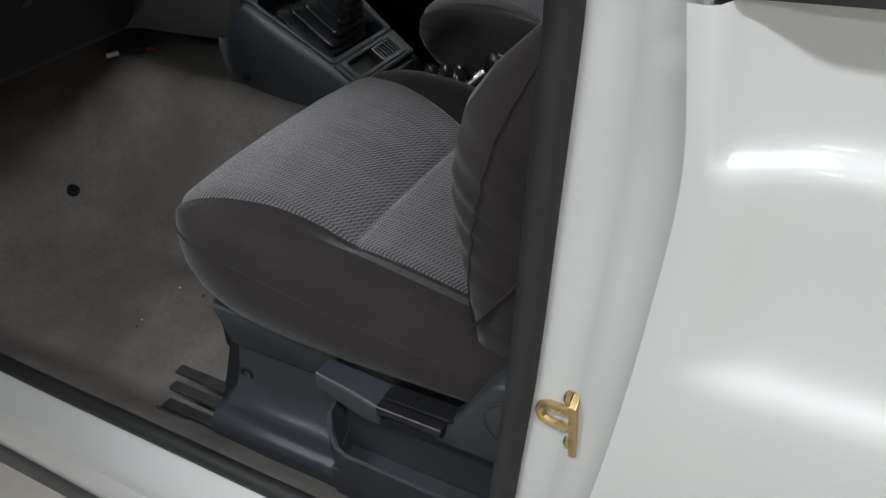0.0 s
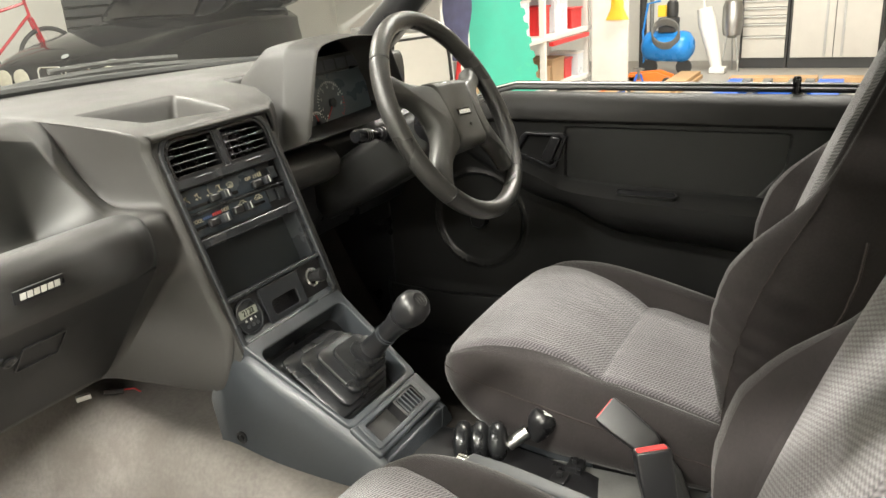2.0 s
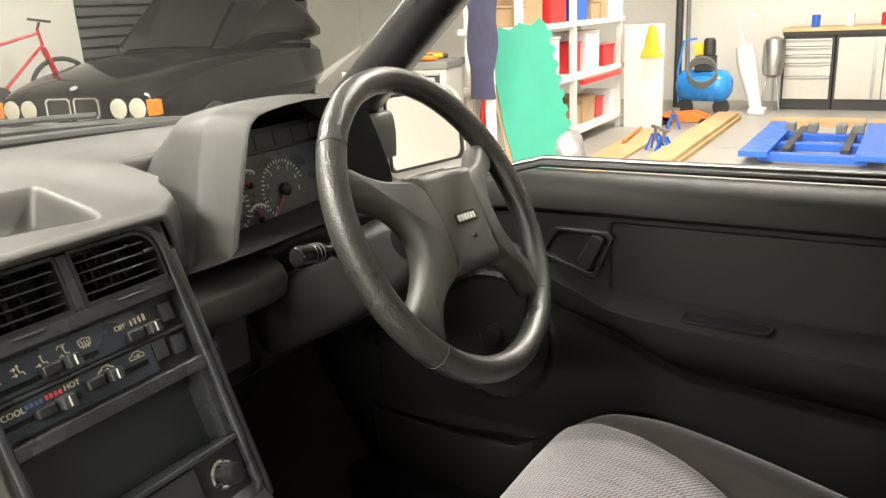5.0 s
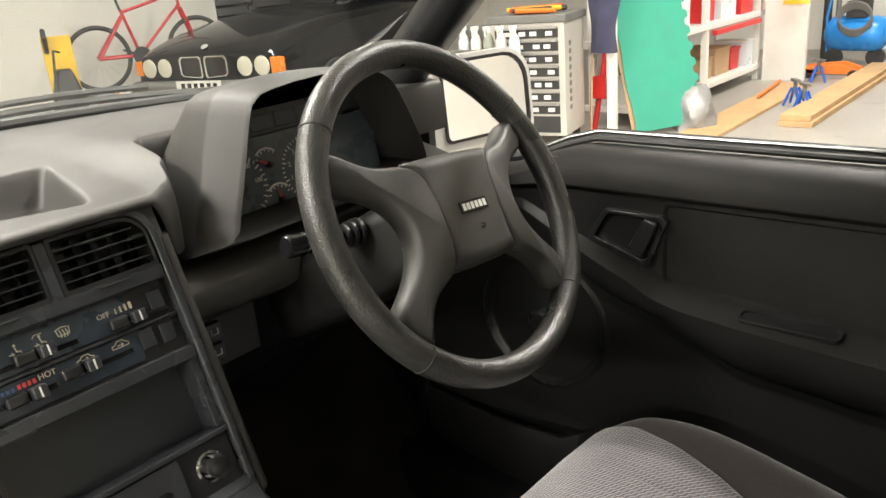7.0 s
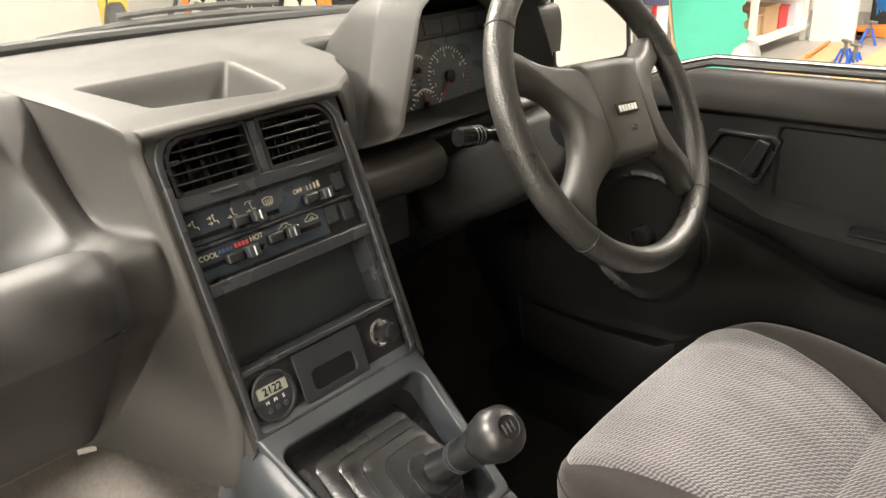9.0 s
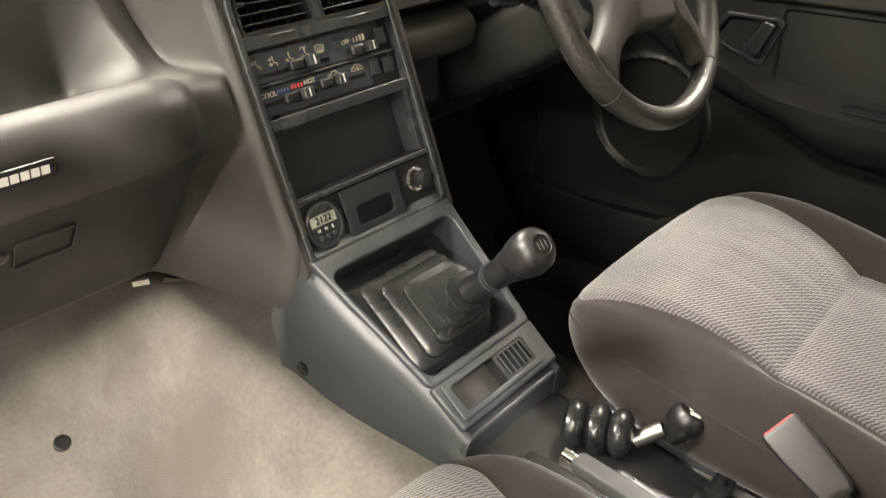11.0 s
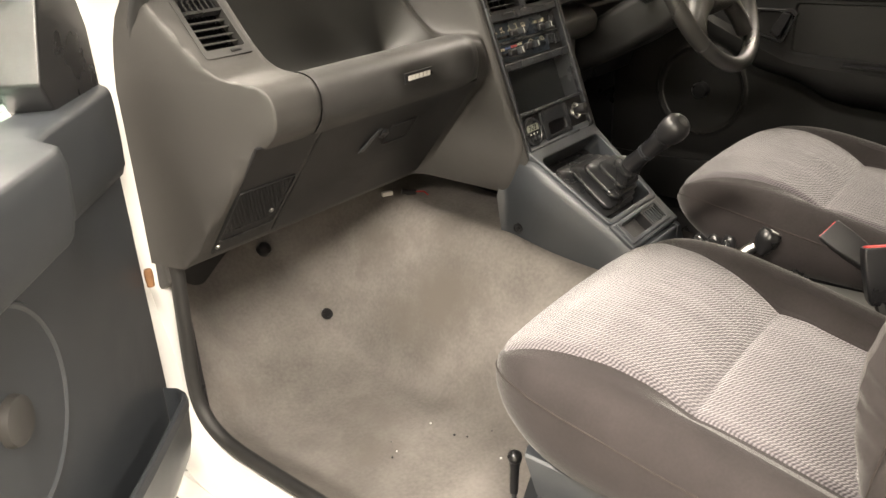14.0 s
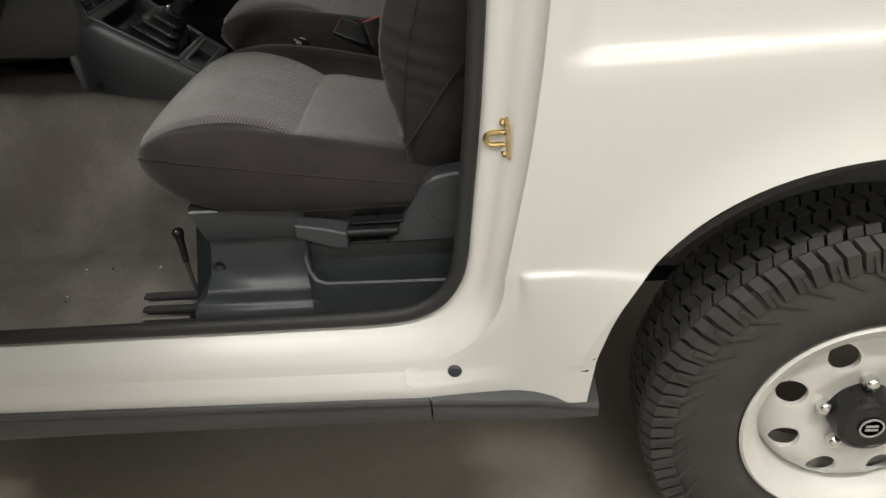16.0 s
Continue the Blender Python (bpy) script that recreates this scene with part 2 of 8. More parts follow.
def sheet(bm, fn, nu, nv):
    vs = [[bm.verts.new(fn(i / nu, j / nv)) for j in range(nv + 1)] for i in range(nu + 1)]
    for i in range(nu):
        for j in range(nv):
            bm.faces.new((vs[i][j], vs[i + 1][j], vs[i + 1][j + 1], vs[i][j + 1]))
    return vs


def lerp(tab, x):
    """Smooth reading of a small table of (x, value)."""
    if x <= tab[0][0]:
        return tab[0][1]
    for (a, u), (b, w) in zip(tab[:-1], tab[1:]):
        if x <= b:
            k = (x - a) / (b - a)
            return u + (w - u) * (k * k * (3 - 2 * k))
    return tab[-1][1]


def glide(tab, x):
    """A curve through a small table of (x, value), with no steps and no overshoot."""
    if x <= tab[0][0]:
        return tab[0][1]
    if x >= tab[-1][0]:
        return tab[-1][1]
    n = len(tab)
    i = next(k for k in range(n - 1) if x <= tab[k + 1][0])

    def slope(k):
        return (tab[k + 1][1] - tab[k][1]) / (tab[k + 1][0] - tab[k][0])

    def tangent(k):
        if k == 0:
            return slope(0)
        if k == n - 1:
            return slope(n - 2)
        a, b = slope(k - 1), slope(k)
        return 0.0 if a * b <= 0 else 2 * a * b / (a + b)
    h = tab[i + 1][0] - tab[i][0]
    t = (x - tab[i][0]) / h
    return (2 * t ** 3 - 3 * t * t + 1) * tab[i][1] + (t ** 3 - 2 * t * t + t) * h * tangent(i) + (3 * t * t - 2 * t ** 3) * tab[i + 1][1] + (t ** 3 - t * t) * h * tangent(i + 1)


def rounded(x0, z0, x1, z1, r, n=5, rs=None):
    """Outline of a rounded rectangle, anticlockwise; rs: radii of the corners from the lower left."""
    rs = rs or (r, r, r, r)
    out = []
    for (cx, cz, a0), q in zip(((x0, z0, 180), (x1, z0, 270), (x1, z1, 0), (x0, z1, 90)), rs):
        sx, sz = (1 if cx == x0 else -1), (1 if cz == z0 else -1)
        for k in range(n + 1):
            a = radians(a0 + 90 * k / n)
            out.append((cx + sx * q + q * math.cos(a), cz + sz * q + q * math.sin(a)))
    return out


def frame_ring(bm, outer, inner, axis, a, b, m=None):
    """A flat frame with a hole, of some depth: outer and inner outlines with the same number of points."""
    def at(p, d):
        return {"x": (d, p[0], p[1]), "y": (p[0], d, p[1]), "z": (p[0], p[1], d)}[axis]
    rings = [[at(p, d) for p in o] for o, d in ((outer, a), (outer, b), (inner, b), (inner, a))]
    vs = loft(bm, rings, wrap=True)
    if m is not None:
        bmesh.ops.transform(bm, matrix=m, verts=vs)
    return vs


def finish(bm, bevel=0.0, seg=2, angle=32):
    bmesh.ops.remove_doubles(bm, verts=bm.verts, dist=1e-6)
    bmesh.ops.recalc_face_normals(bm, faces=bm.faces)
    if bevel:
        es = [e for e in bm.edges if len(e.link_faces) == 2 and e.calc_face_angle(0) > radians(angle)]
        bmesh.ops.bevel(bm, geom=es, offset=bevel, offset_type="OFFSET", segments=seg, profile=0.5, affect="EDGES", clamp_overlap=True)
    for f in bm.faces:
        f.smooth = True
    for e in bm.edges:
        if len(e.link_faces) == 2 and e.calc_face_angle(0) > radians(40):
            e.smooth = False


def part(name, bm, material, parent=None, label="", bevel=0.0, seg=2, sub=0, angle=32):
    finish(bm, bevel, seg, angle)
    me = bpy.data.meshes.new(name)
    bm.to_mesh(me)
    bm.free()
    me.materials.append(material)
    ob = new(name, me)
    if parent is not None:
        ob.parent = parent
    if label:
        ob["label"] = label
    if bevel and not sub:
        md = ob.modifiers.new("crisp", "WEIGHTED_NORMAL")
        md.keep_sharp = True
    if sub:
        md = ob.modifiers.new("soft", "SUBSURF")
        md.levels = md.render_levels = sub
    return ob


def thing(name, label, category, group="", at=(0, 0, 0), turn=0):
    ob = new(name)
    ob.matrix_world = pose(*at, 0, 0, turn)
    ob.empty_display_size = 0.1
    return tagged(ob, label, category, group)


def lettering(name, text, size, m, material, parent, depth=0.0004):
    cu = bpy.data.curves.new(name, "FONT")
    cu.body, cu.size, cu.extrude, cu.align_x, cu.align_y = text, size, depth, "CENTER", "CENTER"
    tmp = new(name + "_text", cu)
    me = bpy.data.meshes.new_from_object(tmp)
    bpy.data.objects.remove(tmp)
    me.transform(m)
    me.materials.append(material)
    ob = new(name, me)
    ob.parent = parent
    return ob


B = bmesh.new


# ---------------------------------------------------------------- garage shell
def slab(name, a, b, material, label):
    bm = B()
    box(bm, a, b)
    return tagged(part(name, bm, material), label, name.split("_")[0], kind="structure")


GX0, GX1, GY0, GY1, GH = -5.0, 11.2, -5.0, 9.4, 3.3
slab("floor", (GX0, GY0, -0.1), (GX1, GY1, 0), CONCRETE, "worn grey painted concrete garage floor with stains")
slab("ceiling", (GX0, GY0, GH), (GX1, GY1, GH + 0.1), WALLW, "plain white garage ceiling")
slab("wall_north", (GX0, GY1, 0), (GX1, GY1 + 0.15, GH), WALLW, "plain white plastered garage wall")
slab("wall_south", (GX0, GY0 - 0.15, 0), (GX1, GY0, GH), WALLW, "plain white plastered garage wall")
slab("wall_east", (GX1, GY0, 0), (GX1 + 0.15, GY1, GH), WALLW, "white garage wall behind the cabinets")
slab("wall_west", (GX0 - 0.15, GY0, 0), (GX0, GY1, GH), WALLW, "plain white plastered garage wall")

TUBE = emitter("fluorescent_tube", (1.0, 0.95, 0.86), 6.0)


def strip_light(x, y, turn, power):
    t = thing("ceiling_light", "long white fluorescent strip light under the ceiling", "light", "strip lights", (x, y, GH - 0.02), turn)
    bm = B()
    box(bm, (-0.8, -0.07, -0.05), (0.8, 0.07, 0))
    part("housing", bm, WALLW, t, bevel=0.008)
    bm = B()
    tube(bm, [(-0.76, 0, -0.075), (0.76, 0, -0.075)], 0.016, 10)
    part("tube", bm, TUBE, t)
    d = bpy.data.lights.new("strip_lamp", "AREA")
    d.shape, d.size, d.size_y, d.energy, d.color = "RECTANGLE", 1.5, 0.16, power, (1.0, 0.945, 0.86)
    o = new("strip_lamp", d)
    o.matrix_world = pose(x, y, GH - 0.13, 0, 0, turn)


for lx, ly, lt, lw in ((-4.1, -0.2, 90, 85), (-1.9, -0.6, 90, 105), (-1.9, 2.2, 90, 90), (0.2, 3.6, 0, 60), (2.2, 1.0, 90, 42), (4.6, 2.0, 90, 38), (4.6, 6.4, 90, 30), (8.2, 2.2, 90, 38), (-0.8, -2.8, 0, 90)):
    strip_light(lx, ly, lt, lw)

# ---------------------------------------------------------------- car body
car = thing("car", "white painted body shell of a small off-road car", "car")


# door opening of the passenger side: the outline in (y, z)
OPEN = [(0.592, 0.72), (0.600, 0.67), (0.613, 0.630), (0.640, 0.592), (0.685, 0.567), (0.74, 0.559), (0.81, 0.557), (0.92, 0.556), (1.06, 0.555), (1.20, 0.554), (1.32, 0.553), (1.42, 0.553), (1.50, 0.5535), (1.555, 0.556), (1.600, 0.566), (1.632, 0.586), (1.650, 0.616), (1.655, 0.66), (1.650, 0.73), (1.641, 0.81),
        (1.634, 0.90), (1.629, 1.05), (1.624, 1.18), (1.592, 1.27), (1.50, 1.36), (1.42, 1.435), (1.34, 1.50), (1.25, 1.545), (1.16, 1.558), (1.02, 1.56), (0.86, 1.56), (0.72, 1.558), (0.62, 1.545), (0.555, 1.50), (0.534, 1.42), (0.530, 1.31), (0.532, 1.20), (0.540, 1.12), (0.548, 1.05), (0.558, 0.96), (0.568, 0.88), (0.580, 0.80)]


def offset_outline(pts, d):
    c = V(sum(p[0] for p in pts) / len(pts), sum(p[1] for p in pts) / len(pts))
    out = []
    n = len(pts)
    for i, p in enumerate(pts):
        a, b = Vector(pts[i - 1]), Vector(pts[(i + 1) % n])
        t = (b - a).normalized()
        nrm = V(t.y, -t.x)
        if nrm.dot(Vector(p) - c) < 0:
            nrm = -nrm
        out.append((p[0] + nrm.x * d, p[1] + nrm.y * d))
    return out


def finer(pts, k=3):
    """A closed outline with k times the points, rounded."""
    n, out = len(pts), []
    for i in range(n):
        p0, p1, p2, p3 = (Vector(pts[(i + j) % n]) for j in (-1, 0, 1, 2))
        for q in range(k):
            t = q / k
            out.append(tuple(0.5 * (2 * p1 + (p2 - p0) * t + (2 * p0 - 5 * p1 + 4 * p2 - p3) * t * t + (3 * p1 - p0 - 3 * p2 + p3) * t ** 3)))
    return out


HY, HZ, ARCH = -0.035, 0.335, 0.50
CYO, CZO, CRO = 0.70, 0.66, 0.168


def yedge(z):
    """Front edge of the rear quarter's skin, where it turns into the door jamb and the sill."""
    if z < CZO - CRO + 1e-6:
        return CYO
    if z < CZO:
        return CYO - math.sqrt(CRO ** 2 - (z - CZO) ** 2)
    return glide([(0.66, 0.532), (0.75, 0.512), (0.88, 0.484), (1.02, 0.462), (1.12, 0.452), (1.2, 0.458)], z)


def smooth(v, a, b):
    k = min(1, max(0, (v - a) / (b - a)))
    return k * k * (3 - 2 * k)


def skinx(y, z):
    """How far the outer skin stands out from the car's middle."""
    x = 0.748 + 0.008 * math.sin(max(0, min(1, (z - 0.45) / 0.6)) * math.pi)
    x -= 0.013 / (1 + math.exp(-(z - 1.123) / 0.0030)) * smooth(yedge(z) - 0.002 - y, 0, 0.010)
    k2 = smooth(yedge(z) - 0.006 - y, 0, 0.05)
    x -= 0.016 / (1 + math.exp(-(z - 0.984) / 0.0055)) * k2
    k3 = smooth(y, 0.325, 0.345) * smooth(0.522 - y, 0, 0.010)
    x += 0.007 / (1 + math.exp((z - 0.669) / 0.0022)) * k3 * min(1, max(0, (z - 0.50) / 0.14))
    r = math.hypot(y - HY, z - HZ)
    x += 0.022 * max(0, 1 - max(0, r - ARCH) / 0.10) ** 2
    ks = smooth(y, 0.52, 0.70) * smooth(0.53 - z, 0, 0.05)
    sill = lerp([(0.40, 0.72), (0.428, 0.758), (0.440, 0.7645), (0.452, 0.7665), (0.466, 0.766), (0.480, 0.760), (0.492, 0.7545), (0.53, 0.752)], z)
    return x + (sill - x) * ks


def opening_frame(sgn, parent):
    """The pressed frame round a door opening: a lip at the seal, a recessed channel, a soft step and the outer skin's edge."""
    o = finer(OPEN, 3)
    far = offset_outline(o, 0.062)
    rear_f = [(0, 0.7035), (0.03, 0.706), (0.10, 0.709), (0.25, 0.7105), (0.40, 0.7115), (0.47, 0.715), (0.54, 0.722), (0.62, 0.731), (0.70, 0.738), (0.80, 0.7425), (0.90, 0.746), (1.0, None)]
    low_f = [(0, 0.7035), (0.03, 0.706), (0.10, 0.710), (0.25, 0.722), (0.40, 0.733), (0.47, 0.738), (0.54, 0.742), (0.62, 0.746), (0.70, 0.7495), (0.80, 0.751), (0.90, 0.7525), (1.0, None)]
    rings = [[] for _ in rear_f]
    back = [[], []]
    for p0, pf in zip(o, far):
        w = 0.0
        tgt = pf
        if p0[1] < 1.25 and p0[0] < CYO + 0.001:
            if p0[1] > CZO:
                tgt, w = (yedge(p0[1]), p0[1]), 1.0
            else:
                a = math.atan2(p0[1] - CZO, p0[0] - CYO)
                tgt = (CYO + CRO * math.cos(a), CZO + CRO * math.sin(a))
                w = smooth(-a, radians(95), radians(165))
        elif p0[1] < 0.60 and p0[0] < 1.66:
            k = smooth(p0[0], 1.56, 1.65)
            tgt = (p0[0] + (pf[0] - p0[0]) * k, CZO - CRO + (pf[1] - CZO + CRO) * k)
        xe = skinx(max(tgt[0], 0.35), tgt[1]) if p0[0] < 1.60 and p0[1] < 1.25 else 0.754
        for q, ((f, xa), (_, xb)) in enumerate(zip(rear_f, low_f)):
            g = glide([(0.40, 0), (0.47, 0.11), (0.54, 0.21), (0.62, 0.27), (0.70, 0.31), (0.80, 0.38), (0.90, 0.55), (1.0, 1)], f)
            if xa is not None and f > 0.39:
                xa = 0.7115 + (xe - 0.7115) * g
            x = xe if xa is None else xb + (xa - xb) * w
            rings[q].append((sgn * x, p0[0] + (tgt[0] - p0[0]) * f, p0[1] + (tgt[1] - p0[1]) * f))
        back[0].append((sgn * 0.70, tgt[0], tgt[1]))
        back[1].append((sgn * 0.7025, p0[0] + (tgt[0] - p0[0]) * 0.06, p0[1] + (tgt[1] - p0[1]) * 0.06))
    bm = B()
    loft(bm, rings + back, wrap=True)
    part("door_frame", bm, PAINT, parent)
    bm = B()
    o2 = offset_outline(o, -0.009)
    tube(bm, [(sgn * 0.706, p[0], p[1]) for p in o2], 0.012, 10, wrap=True)
    part("door_seal", bm, RUBBER, parent, "black rubber door seal")


opening_frame(-1, car)


# lower sill with its rolled edge and the grey side skirt below
for s in (-1, 1):
    bm = B()
    zs = [0.492, 0.484, 0.476, 0.468, 0.460, 0.452, 0.445, 0.438, 0.432, 0.428]
    sec = [(s * skinx(0.9, z), z) for z in zs] + [(s * 0.70, 0.405), (s * 0.62, 0.405), (s * 0.62, 0.492)]
    loft(bm, [[V(x, y, z) for x, z in sec] for y in (CYO, 0.95, 1.25, 1.70)])
    part("sill", bm, PAINT, car)
    for ya, yb, dz in ((0.405, 0.672, 0.0), (0.675, 1.74, 0.0)):
        bm = B()
        rings = []
        for k in range(9):
            y = ya + (yb - ya) * k / 8
            zt = lerp([(0.40, 0.425), (0.52, 0.440), (0.68, 0.447), (1.74, 0.447)], y)
            zb = lerp([(0.40, 0.388), (0.52, 0.384), (0.68, 0.390), (1.2, 0.385), (1.74, 0.37)], y)
            rings.append([V(s * x, y, z) for x, z in ((0.68, zt), (0.762, zt), (0.7705, zt - 0.003), (0.7725, zt - 0.008), (0.771, zt - 0.013), (0.7665, zt - 0.017), (0.768, zb + 0.012), (0.764, zb + 0.003), (0.755, zb), (0.68, zb))])
        loft(bm, rings)
        part("side_skirt", bm, SKIRT, car, "dark grey plastic side skirt")

# rear quarter panel with its wheel arch
def arch_z(y):
    """Height of the wheel arch's edge: round behind, squarer in front."""
    k, e = (abs(y - HY) / 0.462, 2.4) if y > HY else (abs(y - HY) / ARCH, 2.0)
    return HZ + ARCH * (1 - k ** e) ** (1 / e) if k < 1 else 0


def quarter(sgn):
    bm = B()

    def skin(y, z):
        return V(sgn * skinx(y, z), y, z)

    zs = sorted(set([0.428 + 0.772 * k / 40 for k in range(41)] + [0.4305 + 0.0193 * k + 0.00965 * q / 2 for k in range(12) for q in (0, 1, 2)] + [c + d for c in (0.669, 0.984, 1.123) for d in (-0.012, -0.008, -0.005, -0.003, -0.0015, 0, 0.0015, 0.003, 0.005, 0.008, 0.012)]))
    us = sorted(set([-0.01, 0.0, 0.004, 0.008, 0.014] + [k / 100 for k in range(101)] + [0.085 + 0.06 * k / 30 for k in range(31)]))
    vs = []
    for z in zs:
        row = []
        for u in us:
            y = yedge(z) + max(u, 0) * (-0.75 - yedge(z))
            zz = max(z, arch_z(y))
            q = skin(y, zz)
            if u < 0:
                q += V(-sgn * 0.0015, 0.010, 0.008 if z < CZO else 0)
            row.append(bm.verts.new(q))
        vs.append(row)
    for a, b in zip(vs[:-1], vs[1:]):
        for j in range(len(a) - 1):
            if (b[j].co - a[j].co).length + (b[j + 1].co - a[j + 1].co).length > 1e-6:
                bm.faces.new((a[j], a[j + 1], b[j + 1], b[j]))
    bmesh.ops.remove_doubles(bm, verts=bm.verts[:], dist=2e-5)
    bmesh.ops.delete(bm, geom=[f for f in bm.faces if f.calc_area() < 3e-8], context="FACES")
    # folded lip of the arch
    n = 60
    arc = [math.pi * (0.06 + 0.88 * k / n) for k in range(n + 1)]
    r0 = [skin(HY + 0.462 * max(0, math.cos(a)) ** (2 / 2.4), HZ + ARCH * math.sin(a) ** (2 / 2.4)) if a < math.pi / 2 else skin(HY + ARCH * math.cos(a), HZ + ARCH * math.sin(a)) for a in arc]
    loft(bm, [r0, [p + V(-sgn * 0.012, 0, 0) for p in r0], [p + V(-sgn * 0.05, 0, 0) for p in r0]], closed=False, caps=False)
    qp = part("rear_quarter_panel", bm, PAINT, car)
    fx = bmesh.new()
    fx.from_mesh(qp.data)
    for f in fx.faces:
        if f.normal.x * sgn < -0.35:
            f.normal_flip()
    fx.to_mesh(qp.data)
    fx.free()
    bm = B()
    arc = [math.pi * (0.25 + 0.75 * k / 30) for k in range(31)]
    loft(bm, [[V(sgn * x, HY + r * math.cos(a), HZ + r * math.sin(a)) for a in arc] for x, r in ((0.44, 0.46), (0.735, 0.475), (0.735, 0.487), (0.44, 0.475))], caps=False, closed=False)
    part("wheel_housing", bm, BLACK, car)
    bm = B()
    arc = [math.pi * (0.06 + 0.19 * k / 10) for k in range(11)]
    loft(bm, [[V(sgn * x, HY + r * math.cos(a), HZ + r * math.sin(a)) for a in arc] for x, r in ((0.40, 0.44), (0.60, 0.455), (0.735, 0.49))], caps=False, closed=False)
    part("inner_wing", bm, PAINT, car)


quarter(-1)
quarter(1)
bm = B()
box(bm, (-0.741, -0.75, 1.201), (-0.722, 0.474, 1.214))
part("window_seal", bm, RUBBER, car, "black rubber seal under the rear side window", bevel=0.003)
bm = B()
box(bm, (-0.737, -0.75, 1.212), (-0.731, 0.474, 1.60))
rw_ = part("rear_side_window", bm, glass("tinted_glass", (0.10, 0.11, 0.13)), car, "dark tinted rear side window")
rw_.visible_shadow = False

# front wings, bonnet and scuttle
for s in (-1, 1):
    bm = B()
    prism(bm, [(1.665, 0.45), (1.80, 0.45), (1.80, 0.62), (1.95, 0.82), (2.2, 0.87), (2.45, 0.82), (2.62, 0.60), (2.62, 0.5), (2.85, 0.5), (2.85, 0.98), (2.6, 1.03), (1.9, 1.06), (1.665, 1.10)], "x", s * 0.752, s * 0.70)
    part("front_wing", bm, PAINT, car, bevel=0.006)
bm = B()
sheet(bm, lambda u, v: V(-0.70 + 1.4 * u, 2.02 + 0.85 * v, 1.10 - 0.07 * v - 0.05 * (2 * u - 1) ** 2), 16, 8)
bmesh.ops.solidify(bm, geom=bm.faces[:], thickness=0.02)
part("bonnet", bm, PAINT, car)
bm = B()
box(bm, (-0.70, 2.80, 0.5), (0.70, 2.87, 1.03))
part("front_panel", bm, PAINT, car, bevel=0.02)
bm = B()
box(bm, (-0.70, -0.8, 0.55), (0.70, -0.75, 1.17))
part("tailgate", bm, PAINT, car, bevel=0.01)
# floor pan under the carpets and the bulkhead
bm = B()
box(bm, (-0.69, 0.49, 0.42), (0.69, 2.3, 0.455))
box(bm, (-0.43, -0.75, 0.42), (0.43, 0.49, 0.455))
box(bm, (-0.70, 2.28, 0.42), (0.70, 2.32, 1.1))
part("floor_pan", bm, BLACK, car)
bm = B()
sheet(bm, lambda u, v: V(-0.70 + 1.4 * u, 1.985 - 0.18 * (2 * u - 1) ** 2, 0.46 + 0.775 * v), 16, 4)
bmesh.ops.solidify(bm, geom=bm.faces[:], thickness=-0.02)
part("bulkhead", bm, BLACK, car)
# roof with its pillars
bm = B()
sheet(bm, lambda u, v: V(-0.64 + 1.28 * u, -0.75 + 1.96 * v, 1.60 + 0.03 * (1 - (2 * u - 1) ** 4) - 0.015 * v ** 4), 12, 12)
bmesh.ops.solidify(bm, geom=bm.faces[:], thickness=-0.03)
part("roof", bm, PAINT, car)
bm = B()
sheet(bm, lambda u, v: V(-0.62 + 1.24 * u, -0.70 + 1.88 * v, 1.578 + 0.015 * (1 - (2 * u - 1) ** 4)), 8, 8)
part("headlining", bm, M("headlining_cloth", (0.42, 0.41, 0.39), 0.95, var=0.06, vs=8, bump=0.3, bs=600), car, "pale grey cloth headlining")
for s in (-1, 1):
    bm = B()
    prism(bm, [(0.30, 1.20), (0.455, 1.20), (0.470, 1.56), (0.34, 1.60)], "x", s * 0.735, s * 0.66)
    part("rear_pillar", bm, PAINT, car, bevel=0.008)
    bm = B()
    prism(bm, [(0.42, 0.55), (0.585, 0.55), (0.575, 0.80), (0.53, 1.15), (0.525, 1.56), (0.43, 1.56)], "x", s * 0.695, s * 0.655)
    part("pillar_trim", bm, BLACK, car, "black pillar trim panel", bevel=0.008)
    bm = B()
    tube(bm, [(s * 0.70, 1.78, 1.16), (s * 0.685, 1.66, 1.27), (s * 0.655, 1.42, 1.47), (s * 0.635, 1.25, 1.59)], [0.042, 0.042, 0.04, 0.04], 10)
    part("windscreen_pillar", bm, BLACK, car, "black windscreen pillar")
    bm = B()
    tube(bm, [(s * 0.725, 1.80, 1.14), (s * 0.71, 1.69, 1.27), (s * 0.68, 1.43, 1.485), (s * 0.655, 1.25, 1.615)], 0.028, 8)
    part("roof_gutter", bm, PAINT, car)
bm = B()
tube(bm, [(-0.64, 1.22, 1.60), (0, 1.27, 1.62), (0.64, 1.22, 1.60)], 0.035, 8)
part("windscreen_header", bm, BLACK, car)
bm = B()
sheet(bm, lambda u, v: V(-0.69 + 1.38 * u + 0.05 * v * (1 - 2 * u), 2.145 - 0.28 * (2 * u - 1) ** 2 - 0.875 * v + 0.23 * v * (2 * u - 1) ** 2, 1.225 + 0.385 * v), 12, 8)
ws = part("windscreen", bm, PANE, car, "clear windscreen glass")
ws.visible_shadow = False
bm = B()
tube(bm, [(0.69 * k / 12, 2.068 - 0.28 * (k / 12) ** 2, 1.266) for k in range(-12, 13)], 0.010, 8)
part("windscreen_seal", bm, RUBBER, car, "black rubber seal along the foot of the windscreen")
